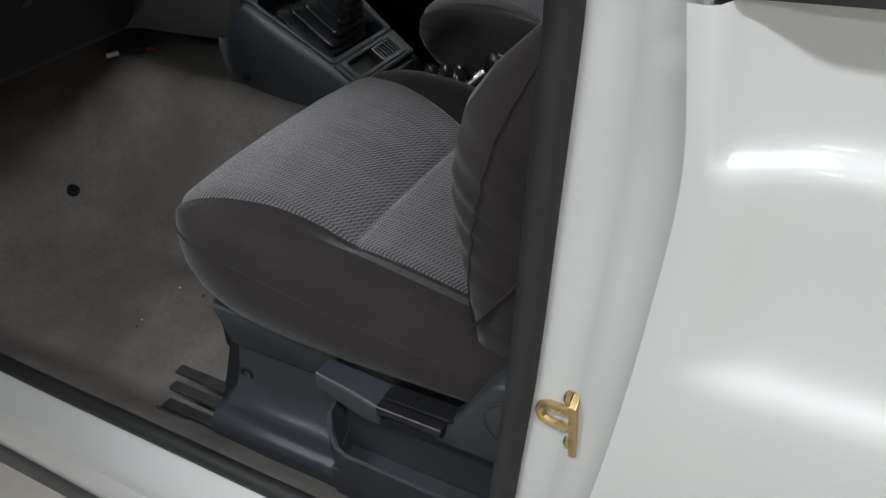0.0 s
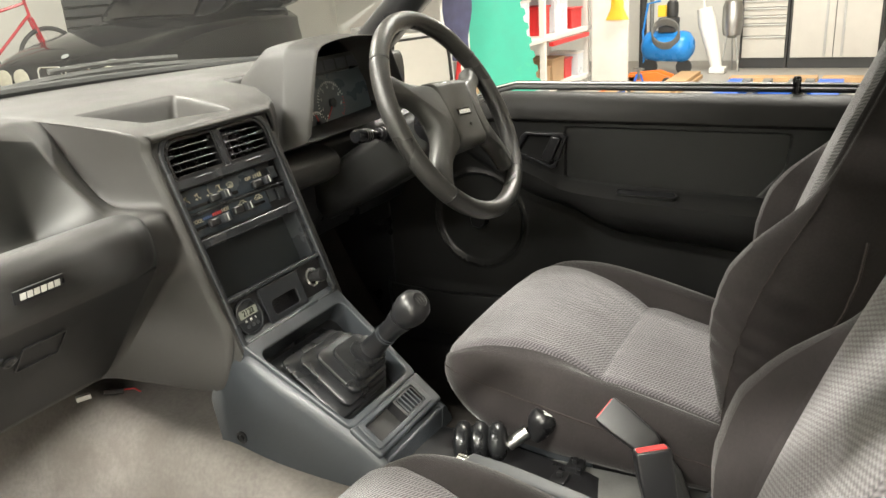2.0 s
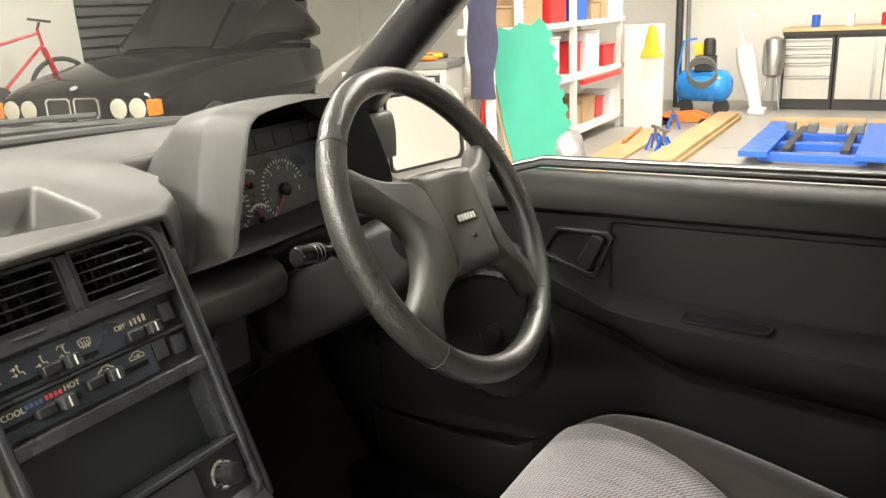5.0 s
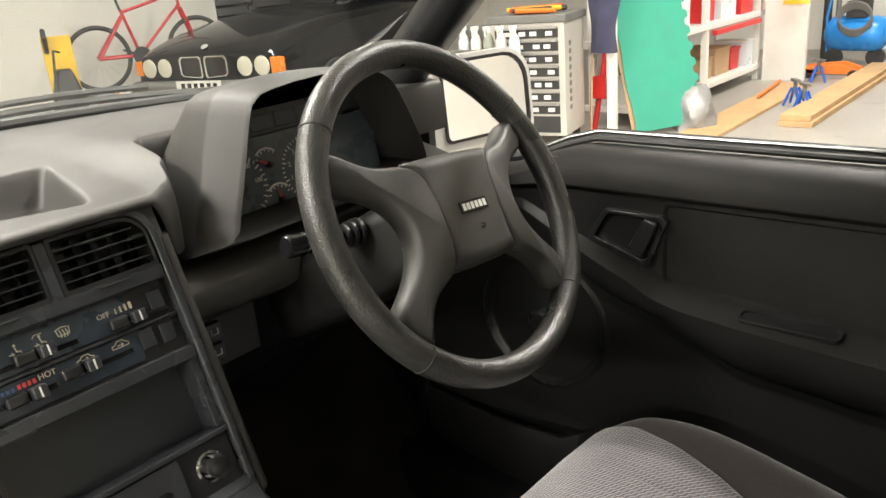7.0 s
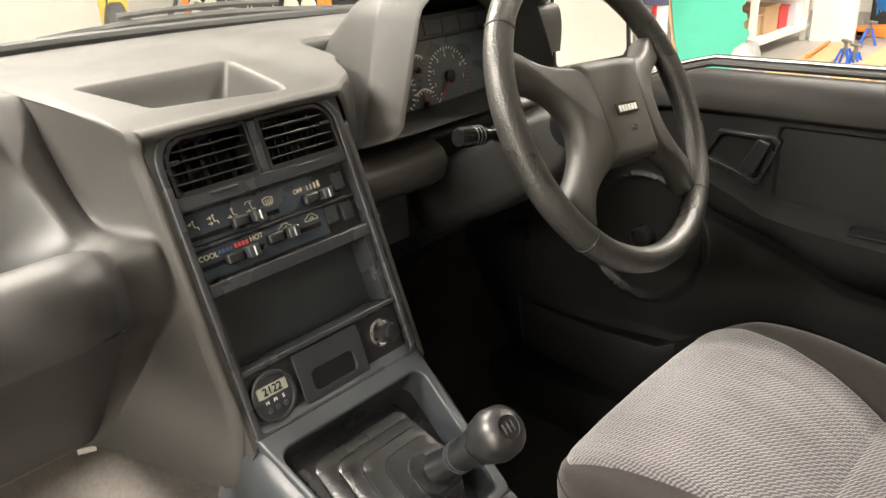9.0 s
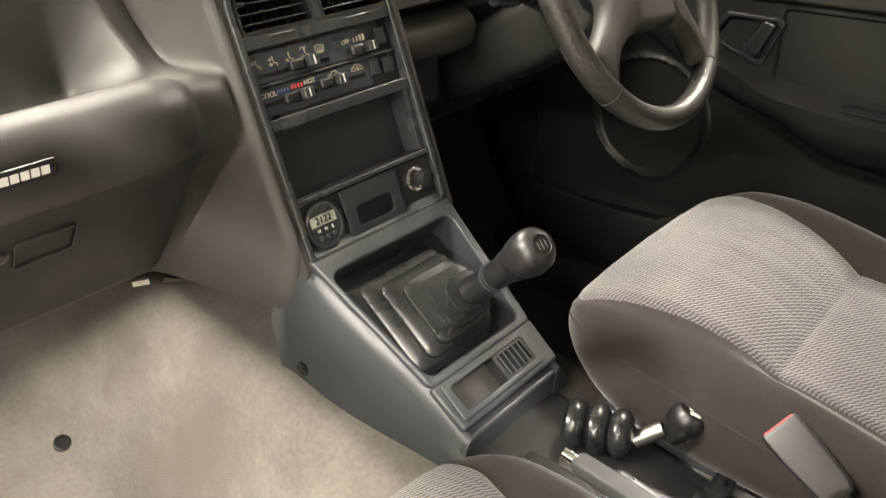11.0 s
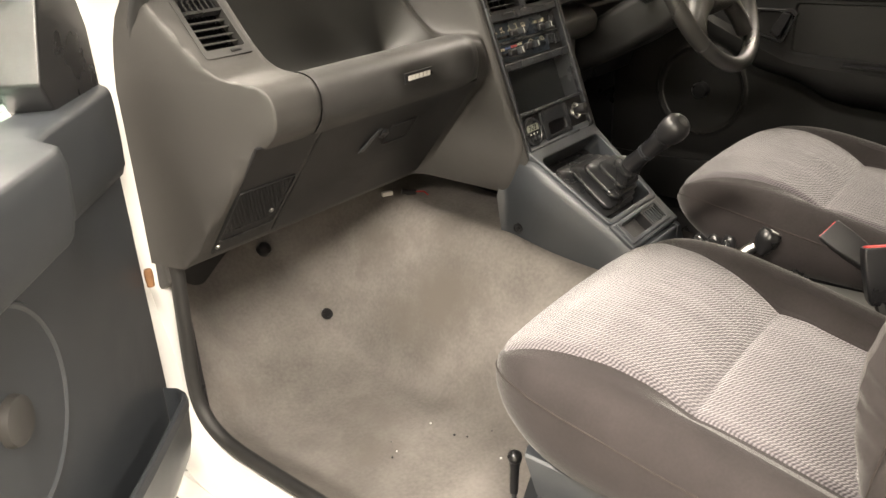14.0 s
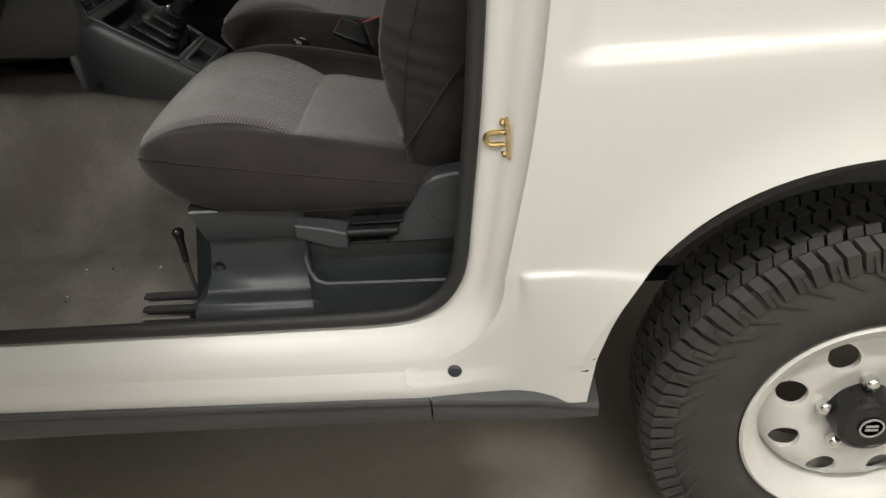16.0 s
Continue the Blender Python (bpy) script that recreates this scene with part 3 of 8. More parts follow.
# scuttle with the parked wiper
bm = B()
sheet(bm, lambda u, v: V(-0.70 + 1.4 * u, 2.16 - 0.28 * (2 * u - 1) ** 2 + 0.10 * v, 1.218 - 0.09 * v), 16, 3)
bmesh.ops.solidify(bm, geom=bm.faces[:], thickness=0.01)
part("scuttle_grille", bm, BLACK, car)
for wx in (-0.32, 0.30):
    bm = B()
    pts = [V(wx - 0.26 + 0.52 * k / 8, 2.10 - 0.28 * ((wx - 0.26 + 0.52 * k / 8) / 0.69) ** 2, 1.268 + 0.012 * math.sin(math.pi * k / 8)) for k in range(9)]
    tube(bm, pts, 0.007, 6)
    tube(bm, [p + V(0, 0.006, 0.014) for p in pts[2:7]], 0.006, 6)
    tube(bm, [pts[4] + V(0, 0.01, 0.015), pts[4] + V(0.12, 0.06, -0.01), pts[4] + V(0.22, 0.09, -0.05)], 0.008, 6)
    part("wiper", bm, DARKSTEEL, car, "black wiper arm and blade")

bm = B()
prism(bm, [(0.60, 0.488), (0.635, 0.575), (0.716, 0.585), (0.716, 0.488)], "y", 0.55, 1.70)
part("sill_cover", bm, BLACK, car, bevel=0.008)
for s in (-1, 1):
    bm = B()
    box(bm, (min(s * 0.690, s * 0.702), 1.64, 0.47), (max(s * 0.690, s * 0.702), 2.10, 1.235))
    part("footwell_side", bm, BLACK, car)

# striker, sill plug and inner quarter trim
bm = B()
tube(bm, [V(-0.713, 0.525, 0.877), V(-0.713, 0.550, 0.877), V(-0.713, 0.556, 0.874), V(-0.713, 0.558, 0.868), V(-0.713, 0.556, 0.862), V(-0.713, 0.550, 0.859), V(-0.713, 0.525, 0.859)], 0.0040, 8)
st = tagged(part("door_striker", bm, ZINC), "gold zinc-plated door striker loop on the white pillar", "striker")
bm = B()
prism(bm, [(-0.726, 0.842), (-0.715, 0.836), (-0.704, 0.842), (-0.702, 0.852), (-0.702, 0.884), (-0.704, 0.894), (-0.715, 0.900), (-0.726, 0.894)], "y", 0.524, 0.530)
part("mounting_plate", bm, ZINC, st, bevel=0.001)
for bz in (0.845, 0.892):
    bm = B()
    lathe(bm, [(0.006, 0), (0.006, 0.004), (0.004, 0.006)], pose(-0.714, 0.531, bz, -90, 0, 0), 8)
    part("bolt", bm, ZINC, st)
bm = B()
lathe(bm, [(0.0115, -0.004), (0.0115, 0.002), (0.0095, 0.0045), (0.004, 0.005)], pose(-0.7525, 0.631, 0.489, 0, -90, 0), 20)
lathe(bm, [(0.0055, 0.0), (0.0055, 0.007)], pose(-0.7525, 0.631, 0.489, 0, -90, 0), 6)
tagged(part("sill_plug", bm, TRIM), "round dark grey plastic plug in the white sill", "plug")


# ---------------------------------------------------------------- road wheel
def road_wheel():
    t = thing("road_wheel", "white painted steel wheel with a chunky all-terrain tyre", "wheel", "", (-0.665, HY, HZ))
    R, W = 0.366, 0.200
    bm = B()
    prof = []
    half = W / 2
    for x, r in ((-half + 0.02, 0.205), (-half + 0.004, 0.222), (-half, 0.260), (-half + 0.004, 0.310), (-half + 0.022, 0.340), (-half + 0.04, 0.346), (half - 0.04, 0.346), (half - 0.022, 0.340), (half - 0.004, 0.310), (half, 0.260), (half - 0.004, 0.222), (half - 0.02, 0.205)):
        prof.append((r, x))
    rings = [[V(-h, r * math.cos(k * 2 * math.pi / 64), r * math.sin(k * 2 * math.pi / 64)) for k in range(64)] for r, h in prof]
    loft(bm, rings, wrap=True)
    tyre = part("tyre", bm, TYRE, t)
    # tread blocks in five rows, cut by wavy grooves
    bm = B()
    nb = 88
    for row, (x0, x1) in enumerate(((-0.0965, -0.072), (-0.069, -0.045), (-0.042, -0.017), (-0.013, 0.013), (0.017, 0.042), (0.045, 0.069), (0.072, 0.0965))):
        for k in range(nb):
            a0 = (k + 0.5 * (row % 2) + random.uniform(-0.06, 0.06)) * 2 * math.pi / nb
            a1 = a0 + 2 * math.pi / nb * (0.74 if row in (0, 6) else 0.80)
            sk = 0.020 * (1 if row % 2 else -1)
            vs = []
            for x, da in ((x0, 0), (x1, sk)):
                for a in (a0 + da, (a0 + a1) / 2 + da + 0.006, a1 + da):
                    edge = 0.013 if (abs(x) > 0.09) else 0.0025 * (abs(x) / 0.07) ** 2
                    for r in (0.330 - edge, R - edge):
                        vs.append(bm.verts.new((x, r * math.cos(a), r * math.sin(a))))
            idx = lambda i, j, r: vs[i * 6 + j * 2 + r]
            for j in (0, 1):
                bm.faces.new((idx(0, j, 1), idx(1, j, 1), idx(1, j + 1, 1), idx(0, j + 1, 1)))
                bm.faces.new((idx(0, j, 0), idx(0, j, 1), idx(0, j + 1, 1), idx(0, j + 1, 0)))
                bm.faces.new((idx(1, j, 0), idx(1, j + 1, 0), idx(1, j + 1, 1), idx(1, j, 1)))
            bm.faces.new((idx(0, 0, 0), idx(1, 0, 0), idx(1, 0, 1), idx(0, 0, 1)))
            bm.faces.new((idx(0, 2, 0), idx(0, 2, 1), idx(1, 2, 1), idx(1, 2, 0)))
    tr = part("tread", bm, TYRE, tyre)
    tr["kind"] = "stuff"
    # shoulder bars running onto the side wall
    bm = B()
    for k in range(44):
        a = k * 2 * math.pi / 44
        m = Matrix.Rotation(a, 4, "X")
        prism(bm, [(-0.022, 0.290), (-0.019, 0.287), (0.010, 0.316), (0.013, 0.345), (0.007, 0.346), (0.004, 0.318)], "x", -0.0995, -0.088, m)
    part("side_lug", bm, TYRE, tyre)["kind"] = "stuff"
    # rim: barrel and dished disc with round holes
    bm = B()
    prof = [(0.203, -0.092), (0.208, -0.088), (0.206, -0.080), (0.190, -0.076), (0.178, -0.060), (0.172, 0.02), (0.180, 0.07), (0.200, 0.085), (0.205, 0.085), (0.168, 0.0), (0.168, -0.05), (0.183, -0.082)]
    rings = [[V(h, r * math.cos(k * 2 * math.pi / 64), r * math.sin(k * 2 * math.pi / 64)) for k in range(64)] for r, h in prof]
    loft(bm, rings, wrap=True)
    rim = part("rim", bm, STEELW, t)
    bm = B()
    holes, per = 8, 12
    radii = [0.060, 0.085, 0.103]
    hr, hc = 0.0245, 0.130

    def dish(r):
        return -0.040 - 0.020 * math.exp(-((r - 0.115) / 0.045) ** 2) + 0.02 * max(0, (r - 0.150) / 0.02) ** 1.2

    n = holes * 16
    grid = {}
    for h in range(holes):
        c = (h + 0.5) * 2 * math.pi / holes
        cy, cz = hc * math.cos(c), hc * math.sin(c)
        step = 2 * math.pi / holes
        # outline of this sector, walked once round, and the round hole with the same count
        outline = []
        for k in range(9):
            a = c - step / 2 + step * k / 8
            outline.append((0.175, a))
        for k in range(1, 4):
            outline.append((0.175 + (0.088 - 0.175) * k / 4, c + step / 2))
        for k in range(9):
            a = c + step / 2 - step * k / 8
            outline.append((0.088, a))
        for k in range(1, 4):
            outline.append((0.088 + (0.175 - 0.088) * k / 4, c - step / 2))
        pts = [(r * math.cos(a), r * math.sin(a)) for r, a in outline]
        rr = []
        for p in pts:
            ang = math.atan2(p[1] - cz, p[0] - cy)
            rr.append((cy + hr * math.cos(ang), cz + hr * math.sin(ang)))
        loops = []
        for f_, dx in ((0.0, 0), (0.5, 0), (0.85, 0), (1.0, 0.001), (1.0, 0.010)):
            loops.append([V(dish(math.hypot(*(q := (p[0] + (w[0] - p[0]) * f_, p[1] + (w[1] - p[1]) * f_)))) + dx, q[0], q[1]) for p, w in zip(pts, rr)])
        loft(bm, loops, caps=False)
    rings = [[V(dish(r), r * math.cos(k * 2 * math.pi / 64), r * math.sin(k * 2 * math.pi / 64)) for k in range(64)] for r in (0.052, 0.066, 0.078, 0.088)]
    loft(bm, rings, caps=False)
    part("wheel_disc", bm, STEELW, rim)
    bm = B()
    lathe(bm, [(0.056, 0), (0.056, 0.030), (0.052, 0.046), (0.046, 0.050), (0.043, 0.047), (0.020, 0.048)], pose(-0.040, 0, 0, 0, -90, 0), 32)
    cap = part("hub_cap", bm, BLACK, t, "black plastic hub cap with a pale badge")
    bm = B()
    rr = pose(-0.0905, 0, 0, 0, -90, 0)
    lathe(bm, [(0.020, 0), (0.020, 0.0015), (0.017, 0.0015), (0.017, 0)], rr, 24)
    box(bm, (-0.0915, -0.010, 0.002), (-0.0905, 0.010, 0.006))
    box(bm, (-0.0915, -0.010, -0.006), (-0.0905, 0.010, -0.002))
    part("badge", bm, GREYMARK, cap)
    for k in range(5):
        a = k * 2 * math.pi / 5 + 0.3
        bm = B()
        lathe(bm, [(0.013, 0), (0.013, 0.012), (0.011, 0.018), (0.005, 0.022)], pose(-0.050, 0.0695 * math.cos(a), 0.0695 * math.sin(a), 0, -90, 0), 6)
        part("wheel_nut", bm, CHROME, rim)
    # side wall lettering, worn to plain raised bars
    for k in range(7):
        bm = B()
        prism(bm, [(-0.004, 0.245), (0.004, 0.245), (0.004, 0.272), (-0.004, 0.272)], "x", -0.1000, -0.0965, Matrix.Rotation(radians(128 + 5 * k), 4, "X"))
        part("raised_mark", bm, TYRE, tyre)
    return t


road_wheel()


# ---------------------------------------------------------------- footwell carpet and tunnel
def sm(v, a, b):
    k = min(1, max(0, (v - a) / (b - a)))
    return k * k * (3 - 2 * k)


def floor_z(x, y):
    z = 0.492
    # toe board rises towards the bulkhead
    z += 0.50 * sm(y, 1.60, 2.27)
    # tunnel in the middle
    a = abs(x)
    k = 1 - sm(a, 0.145, 0.335)
    hump = lerp([(0.3, 0.66), (0.9, 0.69), (1.2, 0.735), (1.45, 0.785), (2.2, 0.90)], y)
    z += max(0, hump - z) * k
    # rise to the sill on either side
    z += 0.055 * lerp([(0.60, 0), (0.70, 1)], a)
    # front arch beside the feet
    z += 0.25 * lerp([(1.62, 0), (1.95, 1)], y) * lerp([(0.50, 0), (0.69, 1)], a)
    # a crease runs across the toe board's foot
    z += 0.006 * math.exp(-((y - 1.80 - 0.35 * (x + 0.42)) / 0.012) ** 2) * sm(x, -0.56, -0.44) * (1 - sm(x, -0.36, -0.28))
    return min(z, 1.04) + 0.004 * noise.noise(V(x * 9, y * 9, 0))


# same sheet both sides; the driver's copy carries its shade in the colour
for s, mt, lb in ((-1, CARPET, "grey-beige moulded carpet in the passenger footwell"), (1, CARPETSHADE, "moulded carpet in the driver's footwell, its colour darkened for the shade there")):
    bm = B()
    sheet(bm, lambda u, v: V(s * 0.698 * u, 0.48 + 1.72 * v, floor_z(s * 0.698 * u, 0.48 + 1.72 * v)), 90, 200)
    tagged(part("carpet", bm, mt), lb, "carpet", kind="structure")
bm = B()
lathe(bm, [(0.0125, -0.004), (0.0125, 0.0015), (0.009, 0.002), (0.008, 0.0005), (0.001, 0.0005)], Matrix.Translation((-0.317, 1.756, floor_z(-0.317, 1.756) + 0.010)) @ Matrix.Rotation(radians(42), 4, "X"), 20)
tagged(part("carpet_grommet", bm, BLACK), "small black grommet in the carpet", "grommet")
bm = B()
lathe(bm, [(0.016, 0), (0.014, 0.012), (0.005, 0.016)], Matrix.Translation((-0.353, 1.898, floor_z(-0.353, 1.898) + 0.002)) @ Matrix.Rotation(radians(48), 4, "X"), 14)
tagged(part("carpet_clip", bm, BLACK), "black plastic carpet clip by the side of the footwell", "clip")
for k in range(9):
    px, py = random.uniform(-0.6, -0.28), random.uniform(1.18, 1.6)
    bm = B()
    bmesh.ops.create_icosphere(bm, subdivisions=1, radius=random.uniform(0.0012, 0.0028), matrix=Matrix.Translation((px, py, floor_z(px, py) + 0.002)))
    tagged(part("crumb", bm, BLACK if k % 3 else WHITEMARK), "tiny crumb of dirt on the carpet", "crumb", "crumbs on the carpet")


# loose wiring that shows where the carpet meets the dash
wz = floor_z(-0.165, 1.645)
lw_ = thing("loose_wiring", "loose black plug with a red wire under the dash", "wiring")
bm = B()
tube(bm, [(-0.150, 1.672, wz + 0.020), (-0.138, 1.662, wz + 0.016), (-0.126, 1.655, wz + 0.014)], 0.006, 8)
part("plug", bm, BLACK, lw_)
bm = B()
tube(bm, [(-0.128, 1.656, wz + 0.016), (-0.116, 1.640, wz + 0.016), (-0.108, 1.636, wz + 0.006)], 0.0015, 6)
part("red_wire", bm, RED, lw_, "thin red wire")
bm = B()
prism(bm, [(-0.188, 1.690), (-0.168, 1.680), (-0.166, 1.688), (-0.184, 1.698)], "z", wz + 0.016, wz + 0.024)
part("pale_tab", bm, WHITEMARK, lw_)


# ---------------------------------------------------------------- front seats
CUSH = [(-0.30, 0.752), (-0.22, 0.774), (-0.14, 0.794), (-0.09, 0.805), (-0.056, 0.8125), (-0.038, 0.8135), (-0.026, 0.8140), (-0.014, 0.8180), (0.004, 0.829), (0.030, 0.842), (0.07, 0.855), (0.12, 0.862), (0.17, 0.858), (0.205, 0.847), (0.232, 0.832), (0.250, 0.814), (0.260, 0.796)]


def cushion_ring(y, side):
    """Half outline of the cushion across the car at y (from the seat's middle), from the top's middle to the bottom's middle."""
    zc = glide(CUSH, y)
    if side > 0:
        b = glide([(-0.30, 1.2), (-0.05, 1.2), (0.05, 0.95), (0.14, 0.35), (0.24, -0.1)], y)
        e = glide([(-0.30, 0.128), (-0.02, 0.138), (0.06, 0.154), (0.14, 0.178), (0.20, 0.196), (0.25, 0.198)], y)
    else:
        b = glide([(-0.30, 0.75), (-0.05, 0.70), (0.05, 0.45), (0.14, 0.10), (0.24, -0.1)], y)
        e = glide([(-0.30, 0.166), (-0.02, 0.174), (0.06, 0.182), (0.14, 0.196), (0.20, 0.204), (0.25, 0.200)], y)
    w = glide([(-0.30, 0.250), (0.0, 0.262), (0.11, 0.260), (0.15, 0.254), (0.19, 0.238), (0.22, 0.216), (0.240, 0.194), (0.254, 0.170), (0.260, 0.155)], y)
    e = min(w - 0.012, e)
    zb = glide([(-0.30, 0.698), (0.00, 0.704), (0.10, 0.711), (0.155, 0.725), (0.195, 0.740), (0.230, 0.754), (0.250, 0.766), (0.260, 0.775)], y)
    zr = glide([(-0.30, 0.756), (-0.20, 0.780), (-0.10, 0.804), (0.0, 0.828), (0.06, 0.843), (0.12, 0.855), (0.17, 0.857), (0.205, 0.846), (0.232, 0.832), (0.250, 0.814), (0.260, 0.796)], y)
    zs = zr - (zr - zb) * 0.42
    return [(0.0, zc), (e * 0.5, zc - 0.002), (e * 0.85, zc - 0.007), (e, zc - 0.011 + 0.004 * b),
            (e + (w - e) * 0.22, zr + 0.026 * b - 0.009), (e + (w - e) * 0.52, zr + 0.028 * b - 0.010), (e + (w - e) * 0.82, zr + 0.016 * b - 0.022),
            (w, zs), (w + 0.003, (zs + zb) / 2), (w - 0.008, zb + 0.010), (w - 0.028, zb), (w * 0.5, zb - 0.003), (0.0, zb - 0.003)]


def full_ring(y):
    a, b = cushion_ring(y, 1), cushion_ring(y, -1)
    return [V(x, y, z) for x, z in a] + [V(-x, y, z) for x, z in b[-2:0:-1]]


def back_axis(s):
    """Middle of the backrest's front face, s metres up along it: (y, z), and its lean."""
    return glide([(0, -0.200), (0.25, -0.268), (0.60, -0.395), (0.75, -0.46)], s), 0.775 + s * 0.955


def back_ring(s):
    y, z = back_axis(s)
    w = glide([(0, 0.222), (0.05, 0.238), (0.10, 0.248), (0.25, 0.250), (0.31, 0.236), (0.37, 0.203), (0.42, 0.182), (0.50, 0.172), (0.60, 0.150), (0.72, 0.128)], s)
    e = glide([(0, 0.150), (0.30, 0.160), (0.40, 0.164), (0.50, 0.158), (0.60, 0.136), (0.72, 0.114)], s)
    d = glide([(0, -0.022), (0.04, 0.0), (0.08, 0.026), (0.13, 0.052), (0.19, 0.068), (0.24, 0.070), (0.29, 0.056), (0.33, 0.034), (0.37, 0.012), (0.42, 0.0), (0.72, 0.0)], s)
    t = glide([(0, 0.12), (0.3, 0.135), (0.6, 0.10), (0.75, 0.07)], s)
    ln, lz = 0.955, 0.30
    out = []
    for x, f in ((0, 0), (e * 0.5, 0), (e * 0.85, 0.002), (e, 0.010), (e + (w - e) * 0.3, d), (e + (w - e) * 0.62, d * 0.95), (e + (w - e) * 0.9, d * 0.45), (w + 0.003, -0.010), (w, -t * 0.55), (w - 0.015, -t * 0.92), (w - 0.04, -t), (w * 0.5, -t - 0.004), (0, -t - 0.005)):
        out.append((x, f))
    # the cloth puckers a little along the bolster
    pk = 0.0017 * math.sin(s * 205 + 1.2 * math.sin(s * 40)) * math.exp(-((s - 0.18) / 0.09) ** 2)
    out = [(x + pk * wgt, f + pk * wgt * 0.6) for (x, f), wgt in zip(out, (0, 0, 0, 0, 0.2, 0.7, 1, 0.9, 0.4, 0, 0, 0, 0))]
    ring = [V(x, y + f * ln, z + f * lz) for x, f in out]
    return ring + [V(-p.x, p.y, p.z) for p in ring[-2:0:-1]]


def front_seat(at, label):
    t = thing("front_seat", label, "car seat", "front seats", at)
    ys = [-0.30, -0.26, -0.20, -0.14, -0.09, -0.055, -0.036, -0.027, -0.022, -0.017, -0.008, 0.01, 0.035, 0.07, 0.11, 0.15, 0.18, 0.205, 0.225, 0.240, 0.250, 0.256, 0.260]
    bm = B()
    loft(bm, [full_ring(y) for y in ys])
    part("seat_cushion", bm, VELOUR, t, "dark grey velour seat cushion with side bolsters", sub=1)
    bm = B()
    n = 72

    def top(u, v):
        y = -0.29 + 0.545 * v
        h = cushion_ring(y, 1 if u >= 0.5 else -1)
        e = h[3][0]
        x = (2 * u - 1) * e
        k = abs(2 * u - 1)
        ks = ((0, h[0][1]), (0.5, h[1][1]), (0.85, h[2][1]), (1.0, h[3][1]))
        base = next(a[1] + (b[1] - a[1]) * (k - a[0]) / (b[0] - a[0]) for a, b in zip(ks[:-1], ks[1:]) if k <= b[0] + 1e-9)
        z = base + 0.006 - 0.013 * max(0, (k - 0.90) / 0.10) ** 2 - 0.006 * max(0, (y - 0.235) / 0.02)
        # stitched flutes across the panel
        fl = sum(0.0007 * math.exp(-((x - c) / 0.0035) ** 2) for c in (-0.066, -0.022, 0.022, 0.066)) * smooth(y, -0.02, 0.01) * (1 - smooth(y, 0.10, 0.15))
        z -= 0.0045 * math.exp(-((y + 0.020) / 0.0055) ** 2) * (1 - 0.5 * k * k)
        return V(x * 0.995, y, z - fl)
    sheet(bm, top, n, 180)
    part("seat_panel", bm, KNIT, t, "grey woven cloth centre panel")
    ss = [0.00625 * k for k in range(60)] + [0.38, 0.40, 0.43, 0.48, 0.54, 0.60, 0.66, 0.70, 0.725]
    bm = B()
    rings = [back_ring(s) for s in ss]
    c0, c1 = sum(rings[0], V(0, 0, 0)) / len(rings[0]), sum(rings[-1], V(0, 0, 0)) / len(rings[-1])
    rings = [[c0 + (p - c0) * 0.8 + V(0, 0, -0.02) for p in rings[0]]] + rings + [[c1 + (p - c1) * 0.75 + V(0, -0.006, 0.02) for p in rings[-1]]]
    loft(bm, rings)
    part("backrest", bm, VELOUR, t, "dark grey velour backrest with rolled bolsters", sub=1)
    bm = B()

    def bp(u, v):
        s = 0.01 + 0.69 * v
        r = back_ring(s)
        k = abs(2 * u - 1)
        q = r[0].lerp(r[3], k)
        q = V(r[3].x * (2 * u - 1), q.y, q.z)
        return q + V(0, 0.955, 0.30) * (0.006 - 0.012 * max(0, (k - 0.86) / 0.14) ** 2)
    sheet(bm, bp, 18, 110)
    part("back_panel", bm, KNITB, t, "grey woven cloth back panel")
    # piping along the bolsters, stitched seam on the cushion's side
    for s in (-1, 1):
        bm = B()
        pts = []
        for y in ys[1:-2]:
            h = cushion_ring(y, s)
            zp = h[6][1] * 0.35 + h[7][1] * 0.65
            a, b = h[6], h[7]
            k = 0.65
            pts.append(V(s * (a[0] + (b[0] - a[0]) * k - 0.0006), y, zp))
        tube(bm, pts, 0.0013, 6)
        part("piping", bm, SEAMC, t, "stitched seam along the cushion")
        bm = B()
        pts = []
        for q, f in ((0.035, -0.004), (0.075, -0.018), (0.115, -0.033), (0.15, -0.046), (0.19, -0.062), (0.23, -0.073), (0.27, -0.077), (0.31, -0.075), (0.35, -0.066)):
            y, z = back_axis(q)
            wq = back_ring(q)[7].x
            pts.append(V(s * (wq - 0.001), y + f * 0.955, z + f * 0.30))
        tube(bm, pts, 0.0019, 6)
        part("piping", bm, SEAMC, t, "piped seam along the backrest")
        bm = B()
        pts = []
        for k in range(26):
            q = 0.03 + 0.36 * k / 25
            r = back_ring(q)
            pts.append(r[6].lerp(r[7], 0.35) + V(0.0008, 0.0006, 0))
        tube(bm, [V(s * p.x, p.y, p.z) for p in pts], 0.0009, 6)
        part("stitched_seam", bm, SEAMC, t, "stitched seam round the bolster")
    # plastic base: upper strip, hollow face with a screw, ledge, lower face and side tray
    yfr = [(0.50, 0.190), (0.52, 0.192), (0.550, 0.186), (0.575, 0.163), (0.60, 0.155), (0.66, 0.148), (0.722, 0.167)]
    bm = B()
    prism(bm, [(-0.34, 0.500)] + [(y - 0.006, z) for z, y in yfr] + [(-0.34, 0.715)], "x", -0.236, 0.236)
    part("seat_frame_cover", bm, TRIM, t, "blue-grey plastic seat base", bevel=0.004)
